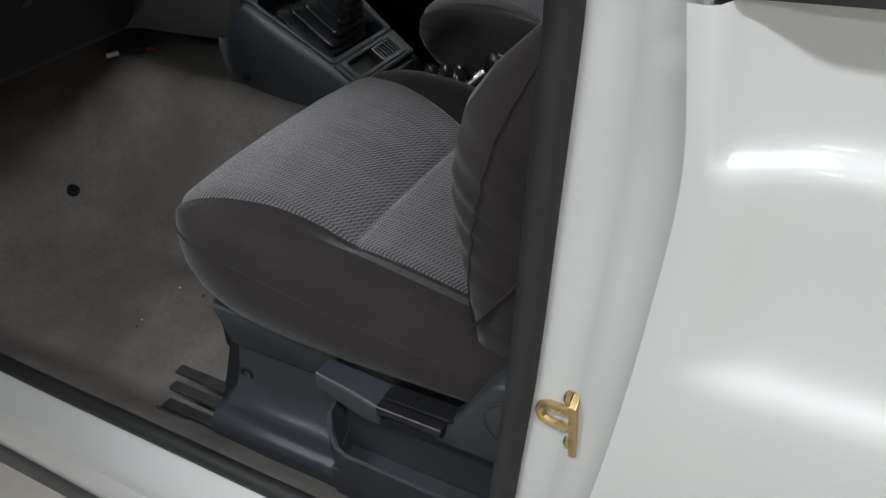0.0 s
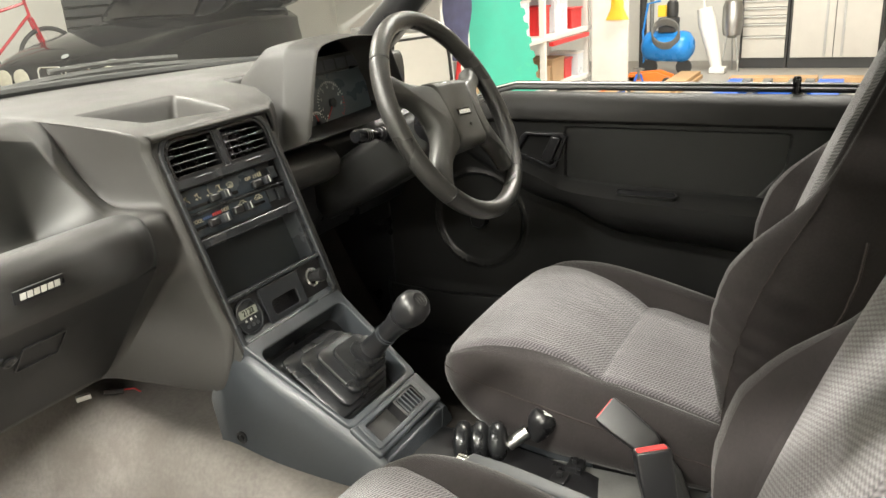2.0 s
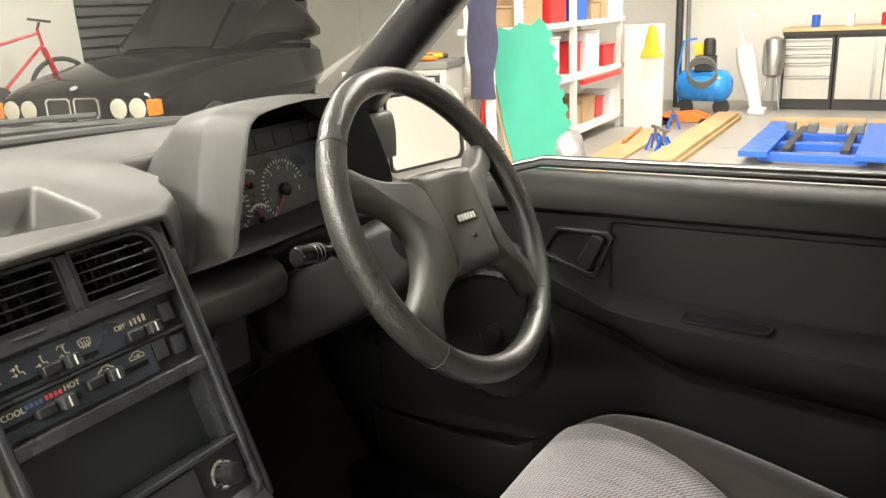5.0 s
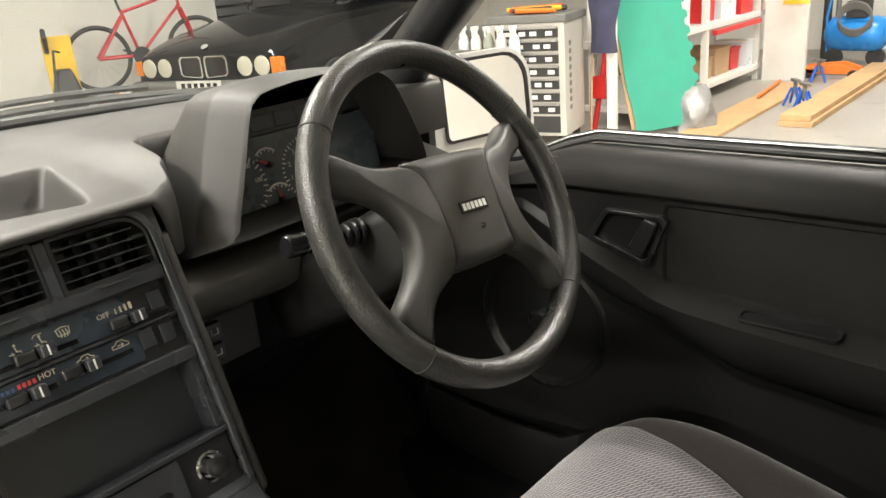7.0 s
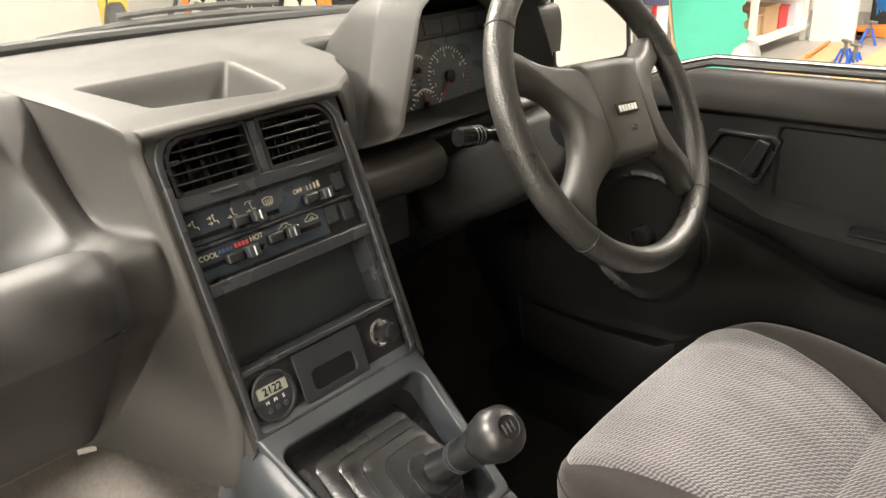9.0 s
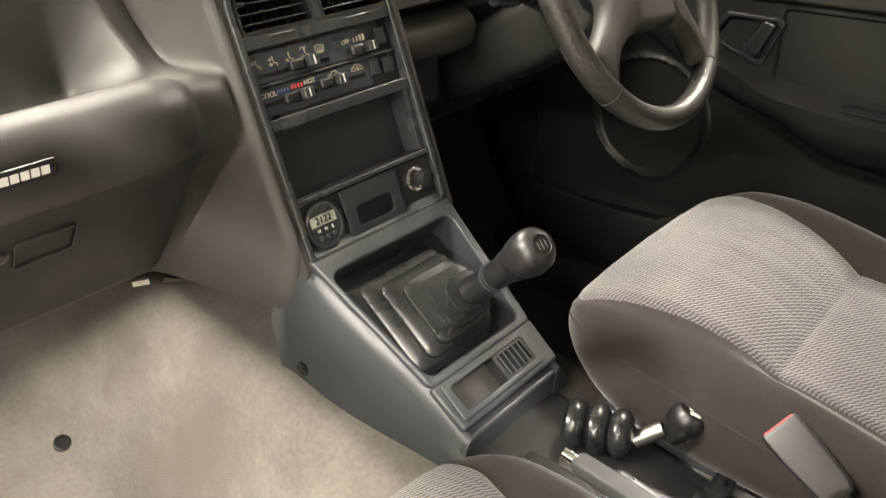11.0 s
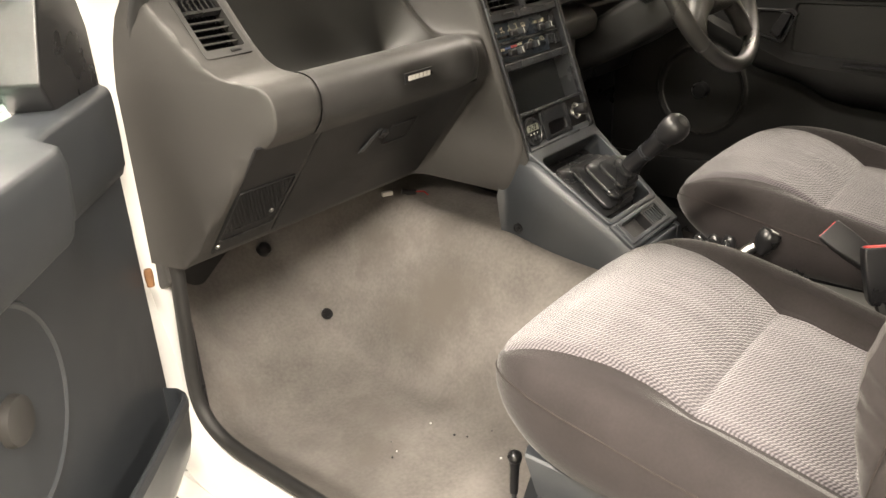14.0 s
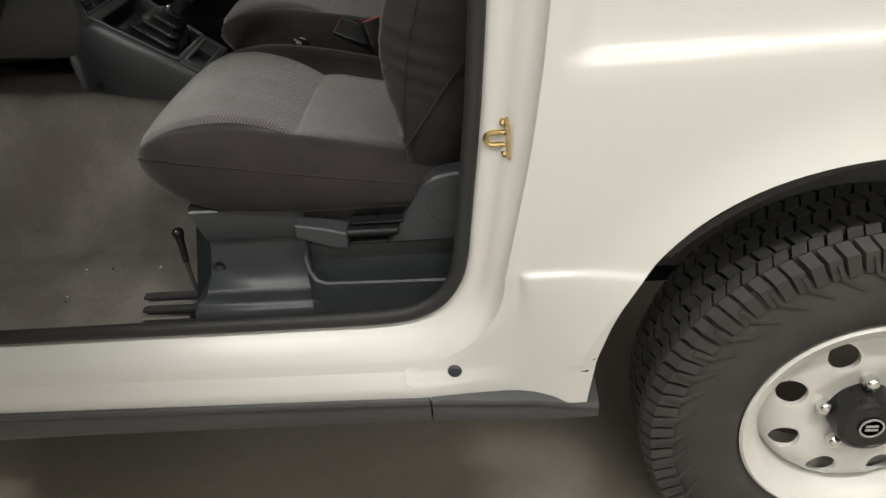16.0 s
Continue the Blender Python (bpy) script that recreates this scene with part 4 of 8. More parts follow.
    sec = [(0.20, 0.722), (0.243, 0.722), (0.246, 0.719), (0.246, 0.668), (0.244, 0.6635), (0.2385, 0.6625), (0.2385, 0.652), (0.2400, 0.640), (0.2440, 0.610), (0.2520, 0.588), (0.264, 0.580), (0.270, 0.576), (0.272, 0.570), (0.2725, 0.556), (0.276, 0.551), (0.283, 0.549), (0.287, 0.545), (0.288, 0.535), (0.286, 0.506), (0.20, 0.504)]
    for s in (-1, 1):
        bm = B()
        loft(bm, [[V(s * (x - (0.012 if k == 0 else 0)), lerp(yfr, z) - 0.002 - (0 if k == 0 else 0.006) if k < 2 else y, z) for x, z in sec] for k, y in enumerate((0.16, 0.15, 0.06, -0.034))])
        part("side_cover", bm, TRIM, t)
        bm = B()
        # hollow rear tray with a rounded front end
        prism(bm, [(s * 0.236, 0.650), (s * 0.244, 0.650), (s * 0.247, 0.640), (s * 0.250, 0.562), (s * 0.236, 0.562)], "y", -0.36, -0.030)
        prism(bm, [(s * 0.236, 0.562), (s * 0.292, 0.562), (s * 0.292, 0.510), (s * 0.236, 0.506)], "y", -0.36, -0.030)
        part("tray_back", bm, TRIM, t, bevel=0.002)
        bm = B()
        o = [(0.2935, -0.36), (0.2935, -0.20), (0.2935, -0.060), (0.2915, -0.043), (0.285, -0.032), (0.274, -0.027), (0.240, -0.026)]
        i_ = [(0.2885, -0.36), (0.2885, -0.20), (0.2885, -0.062), (0.2865, -0.048), (0.281, -0.038), (0.272, -0.033), (0.240, -0.033)]
        zr = [0.594, 0.597, 0.600, 0.606, 0.622, 0.645, 0.656]
        loft(bm, [[V(s * x, y, 0.556) for x, y in i_], [V(s * x, y, z - 0.003) for (x, y), z in zip(i_, zr)], [V(s * (x * 0.6 + q * 0.4), y * 0.6 + w_ * 0.4, z) for (x, y), (q, w_), z in zip(i_, o, zr)], [V(s * x, y, z - 0.003) for (x, y), z in zip(o, zr)], [V(s * x, y, 0.53) for x, y in o], [V(s * (x - 0.004), y, 0.506) for x, y in o]], closed=False, caps=False)
        part("side_tray", bm, TRIM, t)
        bm = B()
        lathe(bm, [(0.0105, 0.0), (0.0105, 0.002), (0.0070, 0.002), (0.0070, -0.004)], pose(s * 0.2435, 0.133, 0.612, 0, 90 * s, 0), 16)
        part("screw_recess", bm, BLACK, t)
        bm = B()
        prism(bm, [(-0.36, 0.652), (-0.165, 0.652), (-0.172, 0.664), (-0.200, 0.700), (-0.238, 0.757), (-0.256, 0.770), (-0.285, 0.776), (-0.36, 0.778)], "x", s * 0.225, s * 0.268)
        part("recliner_cover", bm, TRIM, t, "blue-grey plastic recliner cover", bevel=0.008, seg=3)
        bm = B()
        lathe(bm, [(0.0345, -0.003), (0.0345, 0.0010), (0.0325, 0.0010), (0.0322, -0.001), (0.031, -0.001), (0.030, 0.0008), (0.001, 0.0012)], pose(s * 0.268, -0.272, 0.722, 0, 90 * s, 0), 36)
        part("recliner_disc", bm, TRIM, t)
        bm = B()
        prism(bm, [(-0.020, 0.702), (-0.018, 0.676), (-0.085, 0.651), (-0.105, 0.651), (-0.108, 0.680), (-0.070, 0.692)], "x", s * 0.232, s * 0.274)
        part("lever_bracket", bm, TRIM, t, bevel=0.005, seg=3)
        bm = B()
        prism(bm, [(-0.020, 0.690), (-0.20, 0.690), (-0.235, 0.735), (-0.235, 0.755), (-0.02, 0.71)], "x", s * 0.230, s * 0.240)
        part("inner_plate", bm, BLACK, t)
        bm = B()
        prism(bm, [(s * 0.245, 0.690), (s * 0.277, 0.688), (s * 0.280, 0.683), (s * 0.276, 0.674), (s * 0.245, 0.672)], "y", -0.190, -0.106)
        prism(bm, [(s * 0.245, 0.697), (s * 0.268, 0.697), (s * 0.268, 0.693), (s * 0.245, 0.693)], "y", -0.200, -0.112)
        box(bm, (min(s * 0.24, s * 0.262), -0.180, 0.652), (max(s * 0.24, s * 0.262), -0.106, 0.659))
        part("recliner_lever", bm, BLACK, t, bevel=0.002)
        # rails on the floor
        bm = B()
        for x0, z0 in ((0.232, 0.552), (0.250, 0.536), (0.270, 0.519)):
            box(bm, (min(s * x0, s * (x0 + 0.016)), -0.30, z0), (max(s * x0, s * (x0 + 0.016)), 0.285, z0 + 0.006))
            box(bm, (min(s * x0, s * (x0 + 0.004)), -0.30, z0 - 0.012), (max(s * x0, s * (x0 + 0.004)), 0.285, z0))
        box(bm, (min(s * 0.235, s * 0.285), -0.2, 0.500), (max(s * 0.235, s * 0.285), 0.215, 0.508))
        tube(bm, [(s * 0.285, 0.24, 0.510), (s * 0.285, 0.300, 0.512)], 0.004, 6)
        part("slide_rail", bm, DARKSTEEL, t, "dark steel slide rail", bevel=0.0012)
    # fore-and-aft lever
    bm = B()
    tube(bm, [(-0.205, 0.17, 0.520), (-0.205, 0.205, 0.530), (-0.196, 0.212, 0.575), (-0.187, 0.216, 0.632)], 0.004, 8)
    lv = part("slide_lever", bm, DARKSTEEL, t)
    bm = B()
    tube(bm, [(-0.1935, 0.2135, 0.595), (-0.187, 0.216, 0.635), (-0.185, 0.217, 0.647)], [0.0062, 0.0072, 0.0098], 10)
    lathe(bm, [(0.004, -0.011), (0.0095, -0.006), (0.011, 0.0), (0.0095, 0.006), (0.004, 0.010)], Matrix.Translation((-0.185, 0.217, 0.650)), 12)
    part("knob", bm, BLACK, lv)
    return t


SEATY = 0.900
front_seat((-0.355, SEATY, 0), "front passenger seat in grey woven cloth and dark velour")
drv = front_seat((0.355, SEATY + 0.062, 0.006), "driver's seat in grey woven cloth behind the steering wheel")


# ---------------------------------------------------------------- dashboard
dash = thing("dashboard", "dark grey moulded vinyl dashboard with open shelf and centre stack", "dashboard", at=(0, 0, 0))


def yfront(x):
    return lerp([(-0.73, 1.585), (-0.585, 1.585), (-0.56, 1.605), (-0.245, 1.605), (-0.205, 1.570), (-0.165, 1.502), (-0.13, 1.471), (0.125, 1.471), (0.150, 1.480), (0.175, 1.525), (0.20, 1.625), (0.215, 1.64), (0.55, 1.64), (0.58, 1.58), (0.70, 1.57)], x)


def ztop(x, y):
    z = glide([(1.46, 1.257), (1.50, 1.262), (1.55, 1.266), (1.66, 1.272), (1.80, 1.269), (2.07, 1.258)], y)
    # the centre stack's top slopes down towards the vents
    low = glide([(1.46, 1.238), (1.495, 1.243), (1.53, 1.250), (1.60, 1.257), (1.66, 1.262), (1.74, 1.265), (1.80, 1.265), (2.07, 1.258)], y)
    z += (low - z) * lerp([(-0.22, 0), (-0.15, 1)], x) * lerp([(0.12, 1), (0.20, 0)], x)
    # tapered tray sunk in it
    sides = (x + 0.078 + 0.18 * (y - 1.538), 0.069 + 0.175 * (y - 1.51) - x, y - 1.523 + 0.19 * x, 1.664 - y)
    rim = min(sides)
    if -0.03 < rim < 0.05:
        rim -= 0.004 * math.log(sum(math.exp((rim - d) / 0.004) for d in sides))
    return z - 0.042 * lerp([(-0.003, 0), (0.021, 1)], rim)


bm = B()


def dtop(u, v):
    x = -0.1235 + 0.8385 * u
    yf = yfront(x)
    yb = 2.07 - 0.28 * (x / 0.69) ** 2
    if v < 0.12:
        a = v / 0.12 * radians(90)
        return V(x, yf + 0.012 * (1 - math.sin(a)) + 0.022 * (1 - math.cos(a)), ztop(x, yf + 0.022) - (0.011 + 0.069 * lerp([(0.12, 0), (0.145, 1)], x)) * (1 - math.sin(a)))
    k = (v - 0.12) / 0.88
    y = yf + 0.022 + (yb - yf - 0.022) * k
    return V(x, y, ztop(x, y))


sheet(bm, dtop, 290, 210)
part("dash_top", bm, DASH, dash)

# passenger side: one moulding from the dash top over the end block, the open shelf and the padded lip to the stack's flank
LOW = [(1.424, 1.078), (1.436, 1.066), (1.470, 1.022), (1.520, 0.962), (1.575, 0.895), (1.583, 0.888)]
PA = [(1.640, 1.272), (1.604, 1.280), (1.580, 1.274), (1.552, 1.246), (1.522, 1.214), (1.494, 1.187), (1.478, 1.176), (1.462, 1.170), (1.442, 1.167), (1.420, 1.163), (1.405, 1.150), (1.399, 1.128), (1.406, 1.100)] + [(y + 0.010, z - 0.004) for y, z in LOW]
PB = [(1.652, 1.270), (1.636, 1.268), (1.626, 1.256), (1.614, 1.200), (1.602, 1.134), (1.582, 1.116), (1.505, 1.121), (1.476, 1.144), (1.456, 1.160), (1.428, 1.158), (1.412, 1.146), (1.407, 1.126), (1.414, 1.100)] + [(y + 0.010, z - 0.004) for y, z in LOW]


def sy(z):
    """Leaning face of the centre stack; it falls back below the fascia."""
    return 1.3846 + (z - 0.947) * 0.37 if z > 0.922 else 1.3754 + (0.922 - z) * 0.78


def edge_profile(dy):
    return [(1.535, 1.250), (1.497, 1.243), (1.4835 + dy, 1.2345)] + [(sy(z) + dy, z) for z in (1.218, 1.190, 1.168, 1.158, 1.151, 1.143, 1.133, 1.118, 1.098, 1.080, 1.062, 1.045, 1.005, 0.955, 0.880, 0.858)]


COLS = [(-0.728, PA), (-0.690, PA), (-0.653, PA), (-0.586, PA), (-0.566, PB), (-0.262, PB)]


def crest(x, pts):
    """Smooth run of points (x, y, z) over the dash top and down the given profile."""
    if x > -0.27:
        f = min(1, (x + 0.27) / 0.03)
        pts = [(p[0], p[1], p[2] + (ztop(p[0], p[1]) - p[2]) * f) for p in pts[:2]] + list(pts[2:])
    xr, y0 = pts[0][0], pts[0][1]
    yb = 2.07 - 0.28 * (xr / 0.69) ** 2
    base = [(xr, yb + (y0 - yb) * f, ztop(xr, yb + (y0 - yb) * f)) for f in (0, 0.15, 0.3, 0.45, 0.6, 0.75, 0.88)] + list(pts)
    out = []
    for i in range(len(base) - 1):
        p0, p1, p2, p3 = (Vector(base[min(max(i + j, 0), len(base) - 1)]) for j in (-1, 0, 1, 2))
        for q in range(4):
            t = q / 4
            out.append(0.5 * (2 * p1 + (p2 - p0) * t + (2 * p0 - 5 * p1 + 4 * p2 - p3) * t * t + (3 * p1 - p0 - 3 * p2 + p3) * t ** 3))
    out.append(Vector(base[-1]))
    return out


def moulding(x):
    for (xa, a), (xb, b) in zip(COLS[:-1], COLS[1:]):
        if x <= xb + 1e-9:
            k = (x - xa) / (xb - xa)
            k = k * k * (3 - 2 * k) if -0.70 < xa < -0.30 else k
            pts = [(p[0] + (q[0] - p[0]) * k, p[1] + (q[1] - p[1]) * k) for p, q in zip(a, b)]
            break
    yw = glide([(-0.728, 1.660), (-0.722, 1.626), (-0.710, 1.575), (-0.694, 1.516), (-0.680, 1.470), (-0.668, 1.435), (-0.658, 1.410), (-0.650, 1.38)], x)
    return crest(x, [(x, y + max(0, yw - y) * 0.96, z) for y, z in pts])


def soft_moulding(x):
    sg = lerp([(-0.728, 0.001), (-0.715, 0.002), (-0.70, 0.0015), (-0.652, 0.0012), (-0.635, 0.003), (-0.60, 0.004), (-0.30, 0.004), (-0.262, 0.0005)], x)
    steps = (-2, -1.5, -1, -0.5, 0, 0.5, 1, 1.5, 2)
    ws = [math.exp(-0.5 * q * q) for q in steps]
    many = [moulding(min(-0.262, max(-0.728, x + q * sg))) for q in steps]
    return [V(x, *(sum(m[i][c] * w for m, w in zip(many, ws)) / sum(ws) for c in (1, 2))) for i in range(len(many[0]))]


xs = sorted(set([round(xa + (xb - xa) * k / 10, 5) for (xa, _), (xb, _) in zip(COLS[:-1], COLS[1:]) for k in range(11)] + [round(-0.566 + 0.304 * k / 24, 5) for k in range(25)] + [round(-0.684 + 0.0015 * k, 5) for k in range(26)]))
cols = []
for x in xs:
    col_ = []
    for q in soft_moulding(x):
        # seat of the side vent, sunk into the slope
        if -0.670 < x < -0.602 and 1.196 < q.z < 1.264 and q.y < 1.60:
            q = q + V(0, 0.72, -0.69) * 0.024
        col_.append(q)
    cols.append(col_)

# beyond the shelf: its slanted side wall, a raised band that steps forward over the end of the lip, a valley, and the stack's flank
def at_x(xv, prof):
    return [(xv if not isinstance(xv, list) else xv[i], y, z) for i, (y, z) in enumerate(prof)]


CORNER = at_x([-0.248] * 6 + [-0.232, -0.228, -0.234, -0.236, -0.236, -0.236, -0.236] + [-0.240] * 6, PB)
BAND = [(-0.212, 1.680, 1.271), (-0.206, 1.648, 1.267), (-0.204, 1.617, 1.246), (-0.198, 1.598, 1.214), (-0.194, 1.575, 1.188), (-0.190, 1.547, 1.163), (-0.187, 1.522, 1.1435), (-0.187, 1.494, 1.141), (-0.188, 1.470, 1.146), (-0.187, 1.456, 1.142), (-0.185, 1.448, 1.127), (-0.184, 1.444, 1.106), (-0.186, 1.441, 1.084),
        (-0.189, 1.448, 1.066), (-0.191, 1.460, 1.050), (-0.192, 1.488, 1.016), (-0.194, 1.530, 0.962), (-0.202, 1.575, 0.902), (-0.206, 1.583, 0.888)]
VALLEY = [(-0.158, 1.702, 1.264), (-0.152, 1.682, 1.262), (-0.151, 1.662, 1.251), (-0.153, 1.638, 1.222), (-0.154, 1.610, 1.190), (-0.155, 1.577, 1.161), (-0.155, 1.546, 1.146), (-0.153, 1.510, 1.144), (-0.152, 1.478, 1.144), (-0.151, 1.457, 1.138), (-0.149, 1.448, 1.120), (-0.147, 1.446, 1.095), (-0.146, 1.448, 1.072),
          (-0.147, 1.459, 1.055), (-0.150, 1.477, 1.035), (-0.156, 1.499, 1.003), (-0.168, 1.523, 0.965), (-0.185, 1.548, 0.920), (-0.196, 1.560, 0.888)]
ROUND = [tuple(c[i] + (b[i] - c[i]) * w for i, w in enumerate((0.55, 0.28, 0.28))) for c, b in zip(CORNER, BAND)]
ROUND[:8] = [tuple((c[i] + b[i]) / 2 for i in range(3)) for c, b in zip(CORNER[:8], BAND[:8])]
STRIP = [tuple(b[i] + (v[i] - b[i]) * 0.62 - (0.006 if i == 1 and 2 <= r <= 6 else 0) + (0.002 if i == 2 and 6 <= r <= 8 else 0) for i in range(3)) for r, (b, v) in enumerate(zip(BAND, VALLEY))]
RUNS = [at_x(-0.262, PB), CORNER, ROUND, BAND, STRIP, VALLEY] + [at_x(x, edge_profile(d)) for x, d in ((-0.1335, 0.008), (-0.1290, 0.001), (-0.1240, -0.0025), (-0.1185, 0.001))]
RUNS = [crest(r[0][0], r) for r in RUNS]
fine = []
for j in range(len(RUNS[0])):
    line = [np.array(RUNS[0][j])]
    for a, b in zip(RUNS[:-1], RUNS[1:]):
        line += [np.array(a[j].lerp(b[j], (k + 1) / 12)) for k in range(12)]
    line = np.array(line)
    wide = np.concatenate([2 * line[0] - line[12:0:-1], line, 2 * line[-1] - line[-2:-14:-1]])
    run = np.concatenate([[0], np.cumsum(np.linalg.norm(np.diff(wide, axis=0), axis=1))])
    step = np.gradient(run) + 1e-9
    sg = np.interp(wide[:, 0], [-0.262, -0.20, -0.15, -0.134, -0.1185], [0.005, 0.0042, 0.0042, 0.0022, 0.0006])
    w = np.exp(-0.5 * ((run[:, None] - run[None, :]) / sg[:, None]) ** 2) * step[None, :]
    fine.append(((w @ wide) / w.sum(axis=1)[:, None])[12:-12])
near = len(cols) - 1
for i in range(1, len(fine[0])):
    cols.append([V(*fine[j][i]) for j in range(len(fine))])
seam = near + 36
bm, bl, br = B(), B(), B()
va, vb, vr = ([[b_.verts.new(p) for p in c] for c in cols] for b_ in (bm, bl, br))
for i in range(len(cols) - 1):
    for j in range(len(cols[0]) - 1):
        xm = cols[i][j].x
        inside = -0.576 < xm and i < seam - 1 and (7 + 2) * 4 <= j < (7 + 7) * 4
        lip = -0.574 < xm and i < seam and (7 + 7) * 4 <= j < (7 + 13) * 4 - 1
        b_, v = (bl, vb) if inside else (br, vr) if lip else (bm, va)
        b_.faces.new((v[i][j], v[i + 1][j], v[i + 1][j + 1], v[i][j + 1]))
for b_ in (bm, bl, br):
    bmesh.ops.delete(b_, geom=[v for v in b_.verts if not v.link_faces], context="VERTS")
part("passenger_moulding", bm, DASH, dash, "dark grey vinyl moulding with an open shelf")
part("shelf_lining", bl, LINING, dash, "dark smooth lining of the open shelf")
# padded lip in front of the shelf: a skin a little proud of the moulding, with turned-in edges
br.normal_update()
away = 1 if sum(f.normal.y for f in br.faces) < 0 else -1
for v in br.verts:
    v.co += v.normal * 0.0016 * away
rim = bmesh.ops.extrude_edge_only(br, edges=[e for e in br.edges if e.is_boundary])
br.normal_update()
mid = V(-0.38, 1.455, 1.125)
for g in rim["geom"]:
    if isinstance(g, bmesh.types.BMVert):
        d = mid - g.co
        g.co += V(0.006 * (1 if d.x > 0 else -1) if abs(d.x) > 0.16 else 0, d.y * 0.12, d.z * 0.12)
part("grab_roll", br, DASHL, dash, "smooth padded lip of the shelf")
bm = B()
prism(bm, [(1.625, 0.850), (1.66, 0.83), (1.70, 0.83), (1.70, 1.25), (1.64, 1.262)], "x", -0.724, -0.700)
part("kick_panel", bm, DASHL, dash, bevel=0.008)
bm = B()
prism(bm, [(-0.708, 1.640), (-0.690, 1.648), (-0.684, 1.760), (-0.708, 1.760)], "z", 0.500, 0.860)
part("footwell_lining", bm, CARPET, car, "grey-beige carpet lining beside the footwell", bevel=0.008)
# tall slim side vent on the sloping face
SV = Matrix.Translation((-0.636, 1.5390, 1.2300)) @ Matrix.Rotation(radians(-2), 4, "Z") @ Matrix.Rotation(radians(46), 4, "X")
bm = B()
frame_ring(bm, rounded(-0.037, -0.055, 0.037, 0.055, 0.005), rounded(-0.030, -0.042, 0.030, 0.049, 0.003), "z", -0.010, 0.004, SV)
sv = part("side_vent", bm, DASHL, dash, "dark side air vent with slats")
bm = B()
box(bm, (-0.031, -0.043, -0.022), (0.031, 0.050, -0.018), SV)
part("vent_back", bm, GLOSSB, sv)
bm = B()
box(bm, (-0.031, 0.018, -0.006), (0.031, 0.023, 0.003), SV)
part("crossbar", bm, BLACK, sv)
for k in range(5):
    bm = B()
    box(bm, (-0.029, -0.0009, -0.0060), (0.029, 0.0009, 0.0060), SV @ Matrix.Translation((0, -0.037 + 0.0118 * k, -0.007)) @ Matrix.Rotation(radians(38), 4, "X"))
    part("slat", bm, DASH, sv)
for k in range(7):
    bm = B()
    box(bm, (-0.0265 + 0.0085 * k, 0.023, -0.014), (-0.0240 + 0.0085 * k, 0.048, -0.002), SV)
    part("fin", bm, BLACK, sv)
bm = B()
box(bm, (0.004, -0.050, 0.003), (0.020, -0.046, 0.006), SV)
part("thumb_tab", bm, BLACK, sv, bevel=0.001)

# model badge: a small dark plate with pale bars
bm = B()
BG = Matrix.Translation((-0.383, 1.3965, 1.128)) @ Matrix.Rotation(radians(90), 4, "X")
box(bm, (-0.031, -0.0078, -0.002), (0.031, 0.0078, 0.0022), BG)
bdg = part("badge", bm, BLACK, dash, "black badge with pale raised marks", bevel=0.001)
for k in range(6):
    bm = B()
    x = -0.0215 + 0.0084 * k
    prism(bm, [(x - 0.0034, -0.0036), (x + 0.0034, -0.0036), (x + 0.0042, 0.0036), (x - 0.0026, 0.0036)], "z", 0.002, 0.003, BG)
    part("badge_mark", bm, PALEMARK, bdg)

# lower panels leaning away below the roll
def lean_panel(name, x0, x1, mat_, th=0.006, y0=1.425, z0=1.083, y1=1.580, z1=0.893, label=""):
    bm = B()
    d = V(0, y1 - y0, z1 - z0).normalized()
    nn = V(0, d.z, -d.y) * th
    prism(bm, [(y0, z0), (y1, z1), (y1 - nn.y, z1 - nn.z), (y0 - nn.y, z0 - nn.z)], "x", x0, x1)
    return part(name, bm, mat_, dash, label, bevel=0.003)


def on_lean(x, s, out=0.0):
    """Point on the leaning panel, s from its top (0) to its bottom (1)."""
    return V(x, 1.425 + 0.155 * s - 0.775 * out, 1.083 - 0.190 * s - 0.632 * out)


# both panels face down; their shade is in the colour
lean_panel("glovebox_lid", -0.556, -0.197, LIDSHADE, label="dark grey glovebox lid with a square latch, coloured darker for the shade on it")
lean_panel("speaker_panel", -0.672, -0.560, LIDSHADE)
LT = Matrix.Translation(on_lean(-0.355, 0.30, 0.0015)) @ Matrix.Rotation(radians(90 + 39.2), 4, "X")
bm = B()
frame_ring(bm, rounded(-0.030, -0.024, 0.030, 0.024, 0.004), rounded(-0.0285, -0.0225, 0.0285, 0.0225, 0.003), "z", -0.001, 0.0012, LT)
lat = part("latch", bm, BLACK, dash)
bm = B()
lathe(bm, [(0.009, 0), (0.009, 0.003), (0.006, 0.0035), (0.005, 0.002)], LT @ Matrix.Translation((-0.044, 0.010, 0)), 18)
part("lock_barrel", bm, BLACK, lat)
bm = B()
prism(bm, [(-0.085, -0.022), (-0.072, -0.022), (-0.055, 0.026), (-0.066, 0.026)], "z", 0.0, 0.0022, LT)
part("finger_ramp", bm, TRIM, lat, bevel=0.001)
# perforated speaker field: small raised pips
bm = B()
SP = Matrix.Translation(on_lean(-0.618, 0.62, 0.0015)) @ Matrix.Rotation(radians(90 + 39.2), 4, "X")
frame_ring(bm, rounded(-0.052, -0.058, 0.052, 0.060, 0.006), rounded(-0.050, -0.056, 0.050, 0.058, 0.005), "z", -0.001, 0.0008, SP)
